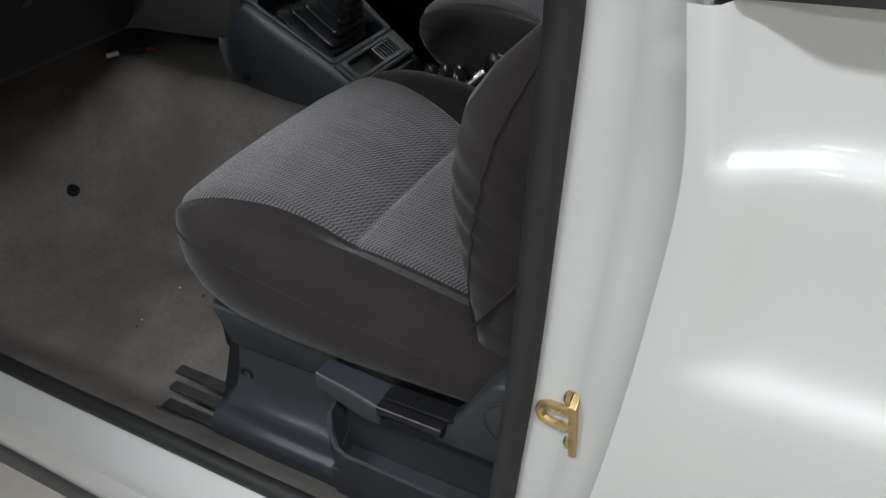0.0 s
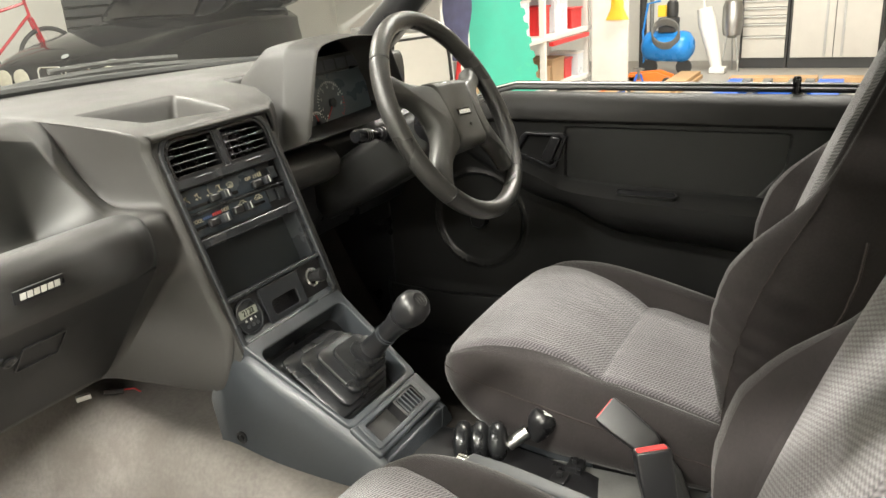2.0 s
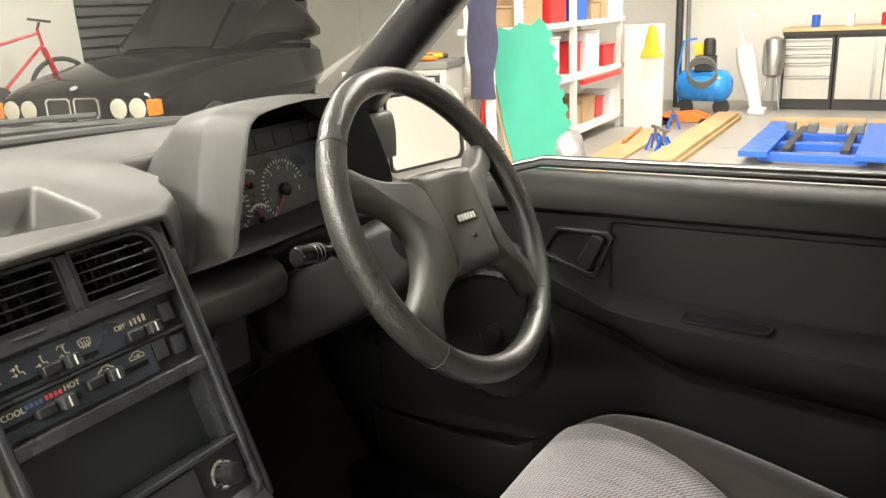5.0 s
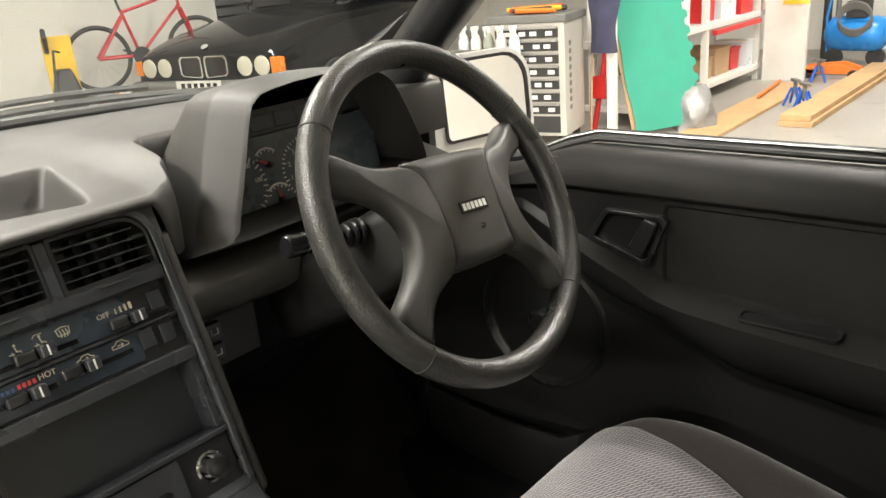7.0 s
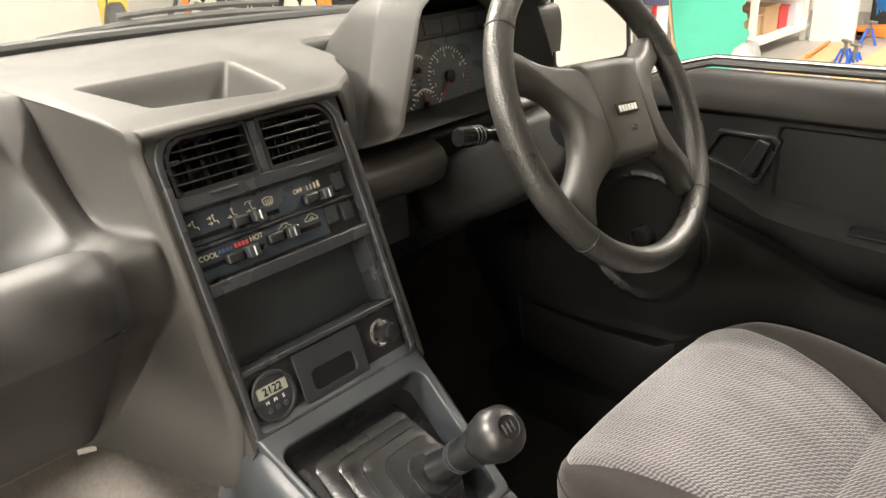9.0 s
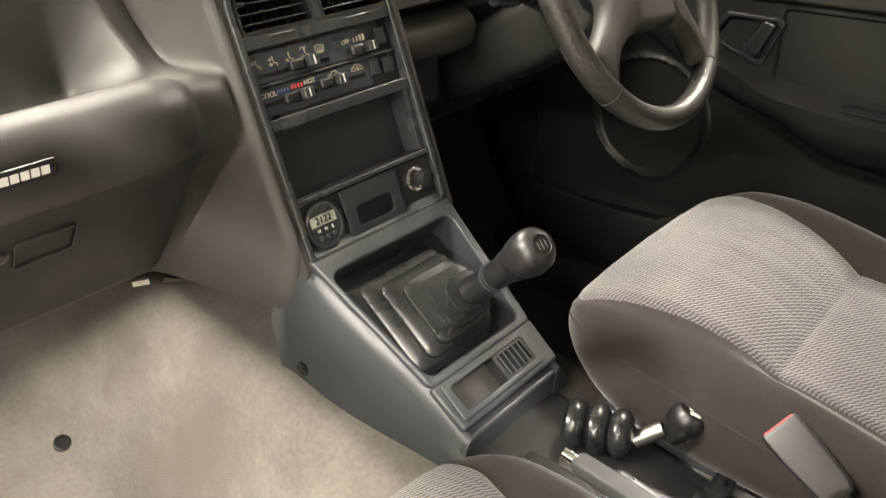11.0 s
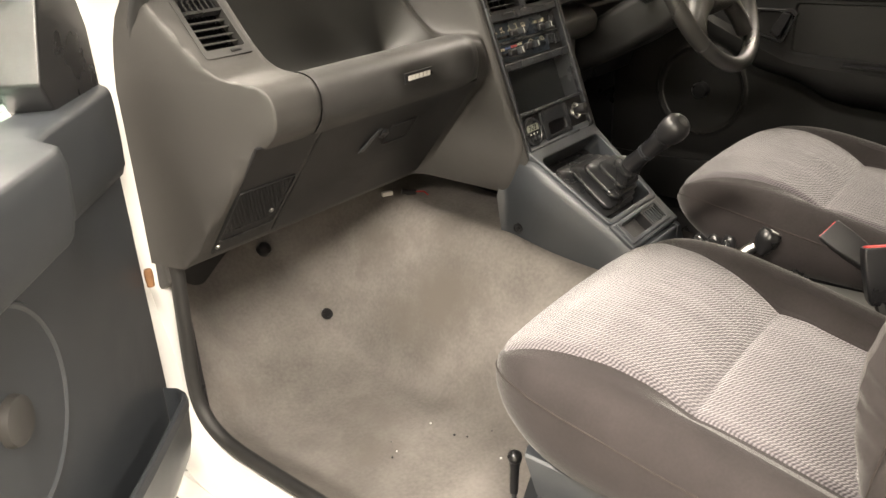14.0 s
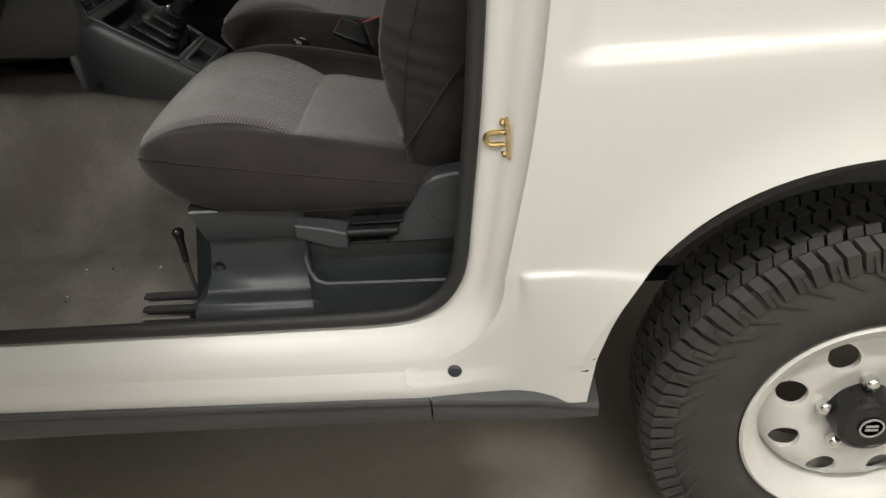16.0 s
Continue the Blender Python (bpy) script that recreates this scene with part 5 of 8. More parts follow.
for i in range(17):
    for j in range(15):
        x, y = -0.044 + i * 0.006 + (0.003 if j % 2 else 0), -0.036 + j * 0.0062
        if x < 0.046:
            lathe(bm, [(0.0019, -0.001), (0.0019, 0.0004), (0.0012, 0.0004), (0.0010, -0.001)], SP @ Matrix.Translation((x, y, 0)), 5)
part("speaker_grille", bm, BLACK, dash)
for sx, ss in ((-0.589, 0.70), (-0.672, 0.90)):
    bm = B()
    lathe(bm, [(0.0042, 0), (0.0036, 0.0024), (0.001, 0.003)], Matrix.Translation(on_lean(sx + 0.004, ss, 0.0015)) @ Matrix.Rotation(radians(90 + 39.2), 4, "X"), 10)
    part("screw", bm, STEEL, dash)

# centre stack: a shroud that widens forward, with a recessed black fascia
bm = B()
rings = []
for z in (0.855, 0.88, 0.905, 0.925, 0.935, 0.947, 1.0, 1.06, 1.10, 1.128, 1.142, 1.158, 1.168, 1.18, 1.20):
    yf = sy(z)
    fl = lerp([(0.85, 1.0), (1.07, 0.75), (1.15, 0.55), (1.25, 0.45)], z)
    half = [(0.1170, yf + 0.070), (0.1175, yf + 0.002), (0.1195, yf - 0.002), (0.1235, yf - 0.003), (0.1275, yf - 0.001), (0.1310, yf + 0.005), (0.1335, yf + 0.014), (0.140, yf + 0.034)]
    lft = half[:4]
    rgt = half + [(0.148, yf + 0.07), (0.155, yf + 0.10), (0.165, yf + 0.16), (0.20, 1.72)]
    rings.append([V(-x, y, z) for x, y in lft] + [V(-0.122, yf + 0.03, z), V(-0.118, 1.72, z)] + [V(x, y, z) for x, y in rgt[::-1]])
loft(bm, rings)
part("stack_shroud", bm, DASH, dash)

SK = Matrix(((1, 0, 0, 0), (0, 0.3470, -0.9379, 1.3797), (0, 0.9379, 0.3470, 0.9336), (0, 0, 0, 1)))
bm = B()
outer = rounded(-0.1165, -0.004, 0.1165, 0.3225, 0.02, 6, (0.008, 0.012, 0.034, 0.034))
inner = rounded(-0.1080, 0.004, 0.1080, 0.3150, 0.02, 6, (0.005, 0.008, 0.028, 0.028))
frame_ring(bm, outer, inner, "z", -0.02, 0.006, SK)
part("fascia_frame", bm, FASCIA, dash, "dark plastic fascia frame", bevel=0.0025, seg=3)
bm = B()
frame_ring(bm, rounded(-0.1215, -0.006, 0.1215, 0.3265, 0.002, 6), [(u * 0.998, v) for u, v in outer], "z", -0.012, 0.0015, SK)
part("stack_surround", bm, DASH, dash)
bm = B()
box(bm, (-0.107, 0.005, -0.045), (0.107, 0.314, -0.034), SK)
part("fascia_back", bm, GLOSSB, dash)
# bands between the openings
for v0, v1, w in ((0.0655, 0.0725, 0.004), (0.1515, 0.1660, 0.003), (0.2415, 0.2570, 0.003)):
    bm = B()
    box(bm, (-0.1085, v0, -0.03), (0.1085, v1, w), SK)
    part("fascia_band", bm, FASCIA, dash, bevel=0.0022, seg=3)
# twin vents
SLATP = M("slat_plastic", (0.016, 0.017, 0.018), 0.24, var=0.1, vs=12, spec=0.55)
for c in (-1, 1):
    x0, x1 = (-0.106, -0.006) if c < 0 else (0.006, 0.106)
    bm = B()
    frame_ring(bm, rounded(x0, 0.2555, x1, 0.314, 0.003, 5, (0.003, 0.003, 0.003 if c < 0 else 0.026, 0.026 if c < 0 else 0.003)), rounded(x0 + 0.004, 0.2605, x1 - 0.003, 0.3105, 0.003, 5, (0.002, 0.002, 0.002 if c < 0 else 0.024, 0.024 if c < 0 else 0.002)), "z", -0.03, 0.003, SK)
    ve = part("air_vent", bm, BLACK, dash, "black centre air vent with thin slats")
    for k in range(4):
        bm = B()
        v = 0.2675 + 0.0108 * k
        ins = 0.012 if k == 3 else 0.003
        box(bm, (x0 + (ins if c < 0 else 0.003), v, -0.016), (x1 - (ins if c > 0 else 0.003), v + 0.0018, -0.001), SK)
        part("slat", bm, SLATP, ve, bevel=0.0007)
    for k in range(5):
        bm = B()
        u = x0 + 0.014 + 0.018 * k
        box(bm, (u, 0.261, -0.032), (u + 0.0012, 0.309, -0.022), SK)
        part("fin", bm, GLOSSB, ve)
    bm = B()
    box(bm, ((x0 + 0.003) if c < 0 else (x1 - 0.017), 0.2885, -0.012), ((x0 + 0.017) if c < 0 else (x1 - 0.003), 0.2925, 0.001), SK)
    part("thumb_tab", bm, BLACK, ve, bevel=0.001)
bm = B()
box(bm, (-0.0055, 0.256, -0.02), (0.0055, 0.3125, 0.0035), SK)
part("vent_pillar", bm, FASCIA, dash, bevel=0.0015)
for u in (-0.055, 0.055):
    bm = B()
    box(bm, (u - 0.016, 0.2515, 0.0015), (u + 0.016, 0.2535, 0.005), SK)
    part("vent_tab", bm, FASCIA, dash, bevel=0.001)
# heater panel: two rows of slides
SLOTP = M("slot_back_plastic", (0.014, 0.017, 0.019), 0.34, var=0.12, vs=9, spec=0.5)
TANMARK = M("yellowed_marking", (0.42, 0.38, 0.28), 0.6, var=0.08)
HPAN = M("heater_panel", (0.022, 0.029, 0.038), 0.24, var=0.1, vs=12, spec=0.6)
bm = B()
box(bm, (-0.107, 0.163, -0.03), (0.107, 0.2435, -0.0085), SK)
hp = part("heater_panel", bm, BLACK, dash)
for v0, v1 in ((0.1690, 0.2000), (0.2060, 0.2390)):
    bm = B()
    box(bm, (-0.106, v0, -0.009), (0.060, v1, -0.0065), SK)
    part("slide_plate", bm, HPAN, hp, bevel=0.0008)
bm = B()
box(bm, (-0.107, 0.2010, -0.009), (0.107, 0.2045, -0.0035), SK)
part("divider", bm, FASCIA, hp, bevel=0.0012)
for u0, u1, v in ((-0.104, 0.004, 0.2110), (0.046, 0.101, 0.2105), (-0.104, -0.028, 0.1800), (-0.018, 0.050, 0.1815)):
    bm = B()
    box(bm, (u0, v, -0.0085), (u1, v + 0.0045, -0.0058), SK)
    part("slot", bm, GLOSSB, hp)
for u, v in ((-0.046, 0.2160), (0.046, 0.2140), (-0.066, 0.1830), (-0.013, 0.1870)):
    bm = B()
    box(bm, (u - 0.010, v - 0.006, -0.007), (u + 0.010, v + 0.006, 0.002), SK)
    part("slide_shroud", bm, BLACK, hp, bevel=0.003, seg=3)
    bm = B()
    box(bm, (u + 0.0115, v - 0.0065, -0.007), (u + 0.0255, v + 0.0065, 0.009), SK)
    kb_ = part("slide_knob", bm, FASCIA, hp, bevel=0.002, seg=3)
    bm = B()
    box(bm, (u + 0.0175, v - 0.0050, 0.0088), (u + 0.0190, v + 0.0050, 0.0096), SK)
    part("index_line", bm, PALEMARK, kb_)
for u, v in ((0.091, 0.2230), (0.091, 0.1870), (0.068, 0.1890)):
    bm = B()
    box(bm, (u - 0.008, v - 0.010, -0.009), (u + 0.008, v + 0.010, -0.004), SK)
    part("blank", bm, FASCIA, hp, bevel=0.0015)
lettering("writing", "OFF", 0.0075, SK @ Matrix.Translation((0.035, 0.2260, -0.0062)), TANMARK, hp)
lettering("writing", "HOT", 0.0078, SK @ Matrix.Translation((-0.033, 0.1945, -0.0062)), TANMARK, hp)
lettering("writing", "COOL", 0.0078, SK @ Matrix.Translation((-0.092, 0.1920, -0.0062)), TANMARK, hp)
for k in range(4):
    bm = B()
    box(bm, (0.0475 + 0.0050 * k, 0.2235, -0.0064), (0.0488 + 0.0050 * k + 0.0006 * k, 0.2290 + 0.0006 * k, -0.0060), SK)
    part("fan_mark", bm, TANMARK, hp)
    bm = B()
    box(bm, (-0.0605 + 0.0046 * k, 0.1915, -0.0064), (-0.0575 + 0.0046 * k, 0.1960, -0.0060), SK)
    part("heat_mark", bm, REDMARK, hp)
    bm = B()
    box(bm, (-0.080 + 0.0046 * k, 0.1912, -0.0064), (-0.0770 + 0.0046 * k, 0.1950, -0.0060), SK)
    part("cold_mark", bm, BLUEMARK, hp)


def stroke(bm, pts, w=0.0009):
    """A thin flat line of small tubes on the heater panel."""
    for a, b in zip(pts[:-1], pts[1:]):
        d = V(b[0] - a[0], b[1] - a[1]).normalized() * w / 2
        q = [(a[0] - d.y - d.x, a[1] + d.x - d.y), (a[0] + d.y - d.x, a[1] - d.x - d.y), (b[0] + d.y + d.x, b[1] - d.x + d.y), (b[0] - d.y + d.x, b[1] + d.x + d.y)]
        prism(bm, q, "z", -0.0064, -0.0060, SK)


# air direction symbols: a seated figure with arrows to face, feet and screen
for k in range(5):
    u, v = -0.0965 + 0.0228 * k, 0.2265
    bm = B()
    if k < 4:
        stroke(bm, [(u + 0.0010, v + 0.0022), (u + 0.0018, v - 0.0022), (u + 0.0052, v - 0.0026), (u + 0.0056, v - 0.0052)])
        lathe(bm, [(0.0013, -0.0064), (0.0013, -0.0060)], SK @ Matrix.Translation((u + 0.0012, v + 0.0040, 0)), 10)
        if k in (0, 1):
            stroke(bm, [(u - 0.0052, v + 0.0022), (u - 0.0012, v + 0.0022)])
            stroke(bm, [(u - 0.0026, v + 0.0036), (u - 0.0012, v + 0.0022), (u - 0.0026, v + 0.0008)])
        if k in (1, 2, 3):
            stroke(bm, [(u - 0.0052, v - 0.0034), (u - 0.0012, v - 0.0034)])
            stroke(bm, [(u - 0.0026, v - 0.0020), (u - 0.0012, v - 0.0034), (u - 0.0026, v - 0.0048)])
        if k == 3:
            stroke(bm, [(u - 0.0050, v + 0.0040), (u - 0.0030, v + 0.0062), (u + 0.0040, v + 0.0062)])
    else:
        stroke(bm, [(u - 0.0055, v - 0.0030), (u - 0.0065, v + 0.0032), (u, v + 0.0046), (u + 0.0065, v + 0.0032), (u + 0.0055, v - 0.0030), (u - 0.0055, v - 0.0030)])
        for q in (-0.003, 0.0, 0.003):
            stroke(bm, [(u + q, v - 0.0050), (u + q + 0.0008, v - 0.0020), (u + q, v + 0.0015)])
    part("air_symbol", bm, TANMARK, hp)
for u, c_ in ((0.004, 0), (0.040, 1)):
    v = 0.1940
    bm = B()
    stroke(bm, [(u - 0.0085, v - 0.0030), (u - 0.0085, v), (u - 0.0050, v + 0.0010), (u - 0.0025, v + 0.0036), (u + 0.0035, v + 0.0036), (u + 0.0060, v + 0.0010), (u + 0.0085, v), (u + 0.0085, v - 0.0030), (u - 0.0085, v - 0.0030)])
    stroke(bm, [(u - 0.0030, v - 0.0008), (u + 0.0030, v - 0.0008)])
    stroke(bm, [(u + 0.0016, v + 0.0008), (u + 0.0030, v - 0.0008), (u + 0.0016, v - 0.0022)])
    part("recirculation_symbol", bm, TANMARK, hp)
# radio slot: a deep empty recess with a pale right cheek
bm = B()
box(bm, (-0.104, 0.072, -0.040), (0.104, 0.1525, -0.031), SK)
rd = part("radio_slot", bm, SLOTP, dash, "empty black radio slot")
bm = B()
box(bm, (0.0985, 0.073, -0.033), (0.1075, 0.1525, -0.0005), SK)
part("slot_cheek", bm, FASCIA, rd, bevel=0.001)
bm = B()
box(bm, (-0.107, 0.073, -0.033), (-0.103, 0.1525, 0.0), SK)
part("slot_cheek", bm, BLACK, rd, bevel=0.001)
# lower row: clock, ash tray, lighter
bm = B()
box(bm, (-0.107, 0.006, -0.03), (0.107, 0.0650, -0.002), SK)
part("lower_fascia", bm, BLACK, dash, bevel=0.002)
CK = SK @ Matrix.Translation((-0.0800, 0.0345, -0.002))
bm = B()
lathe(bm, [(0.0275, 0), (0.0275, 0.004), (0.0262, 0.0055), (0.0235, 0.0055), (0.0225, 0.003), (0.010, 0.003)], CK, 40)
ck = part("clock", bm, FASCIA, dash, "round digital clock with a grey display")
bm = B()
box(bm, (-0.0185, 0.0015, 0.002), (0.0185, 0.0135, 0.0036), CK)
part("display", bm, LCD, ck)
lettering("digits", "2122", 0.0120, CK @ Matrix.Translation((0.0, 0.0075, 0.0040)), GLOSSB, ck)
for k, ch in enumerate("HMS"):
    lettering("writing", ch, 0.0055, CK @ Matrix.Translation((-0.010 + 0.010 * k, -0.004, 0.0036)), WHITEMARK, ck)
    bm = B()
    lathe(bm, [(0.0028, 0.002), (0.0028, 0.0052), (0.001, 0.0056)], CK @ Matrix.Translation((-0.010 + 0.010 * k, -0.0125, 0)), 12)
    part("button", bm, TRIM, ck)
bm = B()
AT = SK @ Matrix.Translation((-0.001, 0.0355, 0.001))
frame_ring(bm, rounded(-0.046, -0.028, 0.046, 0.029, 0.003), rounded(-0.030, -0.020, 0.030, 0.004, 0.007), "z", -0.004, 0.0015, AT)
at_ = part("ash_tray", bm, FASCIA, dash, "dark grey ash tray drawer with a finger opening", bevel=0.001)
bm = B()
box(bm, (-0.031, -0.023, -0.0045), (0.031, 0.010, -0.0018), AT)
part("finger_opening", bm, GLOSSB, at_)
LG = SK @ Matrix.Translation((0.0760, 0.0400, -0.002))
bm = B()
lathe(bm, [(0.0165, 0), (0.0165, 0.003), (0.014, 0.0045), (0.0125, 0.004), (0.0115, 0.001), (0.006, 0.001)], LG, 32)
lg = part("lighter_socket", bm, CHROME, dash, "chrome lighter socket with a black knob")
bm = B()
lathe(bm, [(0.007, 0.001), (0.007, 0.012), (0.0105, 0.0135), (0.0115, 0.020), (0.0100, 0.026), (0.004, 0.0275)], LG, 28)
part("lighter_knob", bm, BLACK, lg)

# instrument hood: outer shell lofted back into the dash top, then cluster inside
PODO = [(0.214, 1.178), (0.224, 1.166), (0.515, 1.172), (0.532, 1.184), (0.527, 1.215), (0.490, 1.290), (0.470, 1.312), (0.440, 1.324), (0.360, 1.331), (0.285, 1.326), (0.262, 1.318), (0.250, 1.300), (0.230, 1.230)]
PODO = finer(PODO, 2)
pc = V(0.372, 1.245)
PODI = [(pc.x + (x - pc.x) * 0.925, pc.y + (z - pc.y) * 0.885) for x, z in PODO]


def pod_at(o, y, k=0.0, drop=0.0):
    return [V(x, y + k * (1.33 - z), z - drop * max(0, (z - 1.17) / 0.16)) for x, z in o]


def pod_out(x, z, k=1.0):
    wl, wr = min(1, max(0, (0.34 - x) / 0.10)), min(1, max(0, (x - 0.40) / 0.10))
    h = min(1, max(0, (z - 1.17) / 0.14))
    return x - k * wl * (0.043 - 0.028 * h) + k * wr * 0.025, z + k * (-0.014 * (1 - h) + 0.004 * h), 1.505 + 0.028 * h


bm = B()
inn = [V(pc.x + (x - pc.x) * 0.98, 1.552 + 0.14 * (z - 1.17), pc.y + (z - pc.y) * 0.96) for x, z in PODO]
rim_i = [V(x, 1.474, z) for x, z in PODO]
rim_a = [V(pod_out(x, z, 0.10)[0], 1.468, pod_out(x, z, 0.10)[1]) for x, z in PODO]
rim_b = [V(pod_out(x, z, 0.24)[0], 1.471, pod_out(x, z, 0.24)[1]) for x, z in PODO]
out_a = [V(pod_out(x, z, 0.90)[0], pod_out(x, z)[2] - 0.006, pod_out(x, z, 0.92)[1]) for x, z in PODO]
out_b = [V(pod_out(x, z, 0.98)[0], pod_out(x, z)[2] - 0.001, pod_out(x, z)[1]) for x, z in PODO]
out_c = [V(pod_out(x, z, 1.05)[0] + 0.006, pod_out(x, z)[2] + 0.06, pod_out(x, z)[1] - 0.006 * max(0, (z - 1.2) / 0.1)) for x, z in PODO]
out_d = [V(pod_out(x, z, 1.05)[0] + 0.018 * (x < 0.372), 1.66, pod_out(x, z)[1] - 0.055 * max(0, (z - 1.17) / 0.15)) for x, z in PODO]
out_e = [V(p.x, 1.74, p.z - 0.04) for p in out_d]
rim_c = [V(pod_out(x, z, 0.28)[0], 1.471 + (pod_out(x, z)[2] - 1.477) * 0.06, pod_out(x, z, 0.28)[1]) for x, z in PODO]
out_0 = [p.lerp(q, 0.96) for p, q in zip(rim_b, out_a)]
out_1 = [p.lerp(q, 0.05) for p, q in zip(out_b, out_c)]
inn_1 = [p.lerp(q, 0.06) for p, q in zip(rim_i, inn)]
loft(bm, [inn, inn_1, rim_i, rim_a, rim_b, rim_c, out_0, out_a, out_b, out_1, out_c, out_d, out_e], caps=False)
part("instrument_hood", bm, HOOD, dash, "dark vinyl instrument hood")
CL = Matrix.Translation((0.386, 1.556, 1.228)) @ Matrix.Rotation(radians(90 - 10), 4, "X")
DIALF = M("dial_face", (0.060, 0.076, 0.086), 0.3, var=0.08, vs=20)
bm = B()
prism(bm, rounded(-0.156, -0.072, 0.135, 0.040, 0.02), "z", -0.01, 0.0, CL)
cl = part("instrument_panel", bm, DIALF, dash, "black instrument panel with white scales and red needles", bevel=0.002)
bm = B()
prism(bm, rounded(-0.125, 0.030, 0.125, 0.064, 0.01), "z", -0.008, 0.004, CL)
ts = part("telltale_strip", bm, BLACK, cl, bevel=0.002)
for k in range(6):
    bm = B()
    box(bm, (-0.112 + 0.038 * k, 0.036, 0.003), (-0.078 + 0.038 * k, 0.056, 0.0052), CL)
    part("telltale", bm, TRIM, ts, bevel=0.001)


def gauge(cx, cy, r, a0, a1, n, needle, red=None, big=2):
    for k in range(n + 1):
        a = radians(a0 + (a1 - a0) * k / n)
        ln = 0.16 if k % big == 0 else 0.09
        bm = B()
        box(bm, (r * (1 - ln), -0.0009, 0.0002), (r, 0.0009, 0.0007), CL @ Matrix.Translation((cx, cy, 0)) @ Matrix.Rotation(a, 4, "Z"))
        part("tick", bm, REDMARK if red is not None and k >= red else WHITEMARK, cl)
    bm = B()
    mt = CL @ Matrix.Translation((cx, cy, 0)) @ Matrix.Rotation(radians(needle), 4, "Z")
    prism(bm, [(-0.2 * r, -0.0022), (0.90 * r, -0.0010), (0.90 * r, 0.0010), (-0.2 * r, 0.0022)], "z", 0.004, 0.005, mt)
    part("needle", bm, REDMARK, cl)
    bm = B()
    lathe(bm, [(0.22 * r, 0.0005), (0.22 * r, 0.006), (0.16 * r, 0.0075), (0.03 * r, 0.008)], CL @ Matrix.Translation((cx, cy, 0)), 18)
    part("needle_boss", bm, BLACK, cl)


gauge(-0.112, -0.028, 0.044, 225, -45, 28, 224)
gauge(0.002, -0.026, 0.043, 228, -42, 32, 226, red=26, big=4)
gauge(-0.060, -0.008, 0.019, 150, 30, 6, 152, red=6)
gauge(-0.054, -0.056, 0.019, 150, 30, 6, 110)
for cx, cy, arc in ((-0.060, -0.008, 0.0225), (-0.054, -0.056, 0.0225)):
    bm = B()
    o = [(arc * math.cos(radians(a)), arc * math.sin(radians(a))) for a in range(45, 136, 10)]
    i2 = [(x * 0.88, z * 0.88) for x, z in o[::-1]]
    prism(bm, o + i2, "z", 0.0002, 0.0007, CL @ Matrix.Translation((cx, cy, 0)))
    part("scale_arc", bm, WHITEMARK, cl)
for k in range(8):
    a = radians(228 - 270 * k / 8)
    lettering("digit", str(k), 0.0085, CL @ Matrix.Translation((0.002 + 0.031 * math.cos(a), -0.026 + 0.031 * math.sin(a), 0.0004)), WHITEMARK, cl)
for txt, a in (("20", 200), ("40", 155), ("60", 105), ("80", 50), ("100", 8)):
    lettering("digit", txt, 0.0085, CL @ Matrix.Translation((-0.112 + 0.032 * math.cos(radians(a)), -0.028 + 0.033 * math.sin(radians(a)), 0.0004)), WHITEMARK, cl)
lettering("writing", "MPH", 0.007, CL @ Matrix.Translation((-0.105, -0.066, 0.0004)), WHITEMARK, cl)
bm = B()
lathe(bm, [(0.0035, 0), (0.0035, 0.014), (0.0025, 0.016)], CL @ Matrix.Translation((-0.098, -0.076, 0)), 10)
part("trip_button", bm, BLACK, cl)

# knee panel, switch recess and driver's side lower dash
bm = B()
prism(bm, [(1.62, 1.150), (1.500, 1.142), (1.480, 1.132), (1.470, 1.116), (1.472, 1.092), (1.50, 1.075), (1.56, 1.065), (1.75, 1.0), (1.75, 1.15)], "x", 0.122, 0.296)
part("knee_panel", bm, DASH, dash, bevel=0.009, seg=3, angle=22)
bm = B()
prism(bm, [(1.68, 1.180), (1.56, 1.150), (1.535, 1.130), (1.54, 1.08), (1.60, 1.05), (1.75, 1.0), (1.75, 1.18)], "x", 0.298, 0.705)
part("column_panel", bm, DOORB, dash, bevel=0.009, seg=3, angle=22)
bm = B()
box(bm, (0.145, 1.485, 1.02), (0.225, 1.56, 1.085))
sw = part("switch_recess", bm, BLACK, dash, bevel=0.004)
for v in (1.034, 1.060):
    bm = B()
    box(bm, (0.150, 1.478, v), (0.170, 1.488, v + 0.020))
    s_ = part("switch", bm, TRIM, sw, bevel=0.002)
    bm = B()
    box(bm, (0.155, 1.4772, v + 0.006), (0.165, 1.4780, v + 0.0075))
    box(bm, (0.155, 1.4772, v + 0.006), (0.1565, 1.4780, v + 0.014))
    box(bm, (0.1635, 1.4772, v + 0.006), (0.165, 1.4780, v + 0.014))
    part("symbol", bm, GREYMARK, s_)
bm = B()
prism(bm, [(1.60, 1.10), (1.55, 1.06), (1.60, 0.93), (1.72, 0.90), (1.75, 1.1)], "x", 0.225, 0.70)
part("lower_panel", bm, BLACK, dash, bevel=0.006)


# ---------------------------------------------------------------- steering column and wheel
WC = V(0.347, 1.261, 1.195)
WN = V(0.030, -0.884, 0.467).normalized()
WX = V(1, 0, 0)
WX = (WX - WN * WX.dot(WN)).normalized()
WY = WN.cross(WX)
WM = Matrix(((WX.x, WY.x, WN.x, WC.x), (WX.y, WY.y, WN.y, WC.y), (WX.z, WY.z, WN.z, WC.z), (0, 0, 0, 1)))
col = thing("steering_column", "dark grey plastic steering column shroud with stalks", "steering column")
bm = B()
rings = []
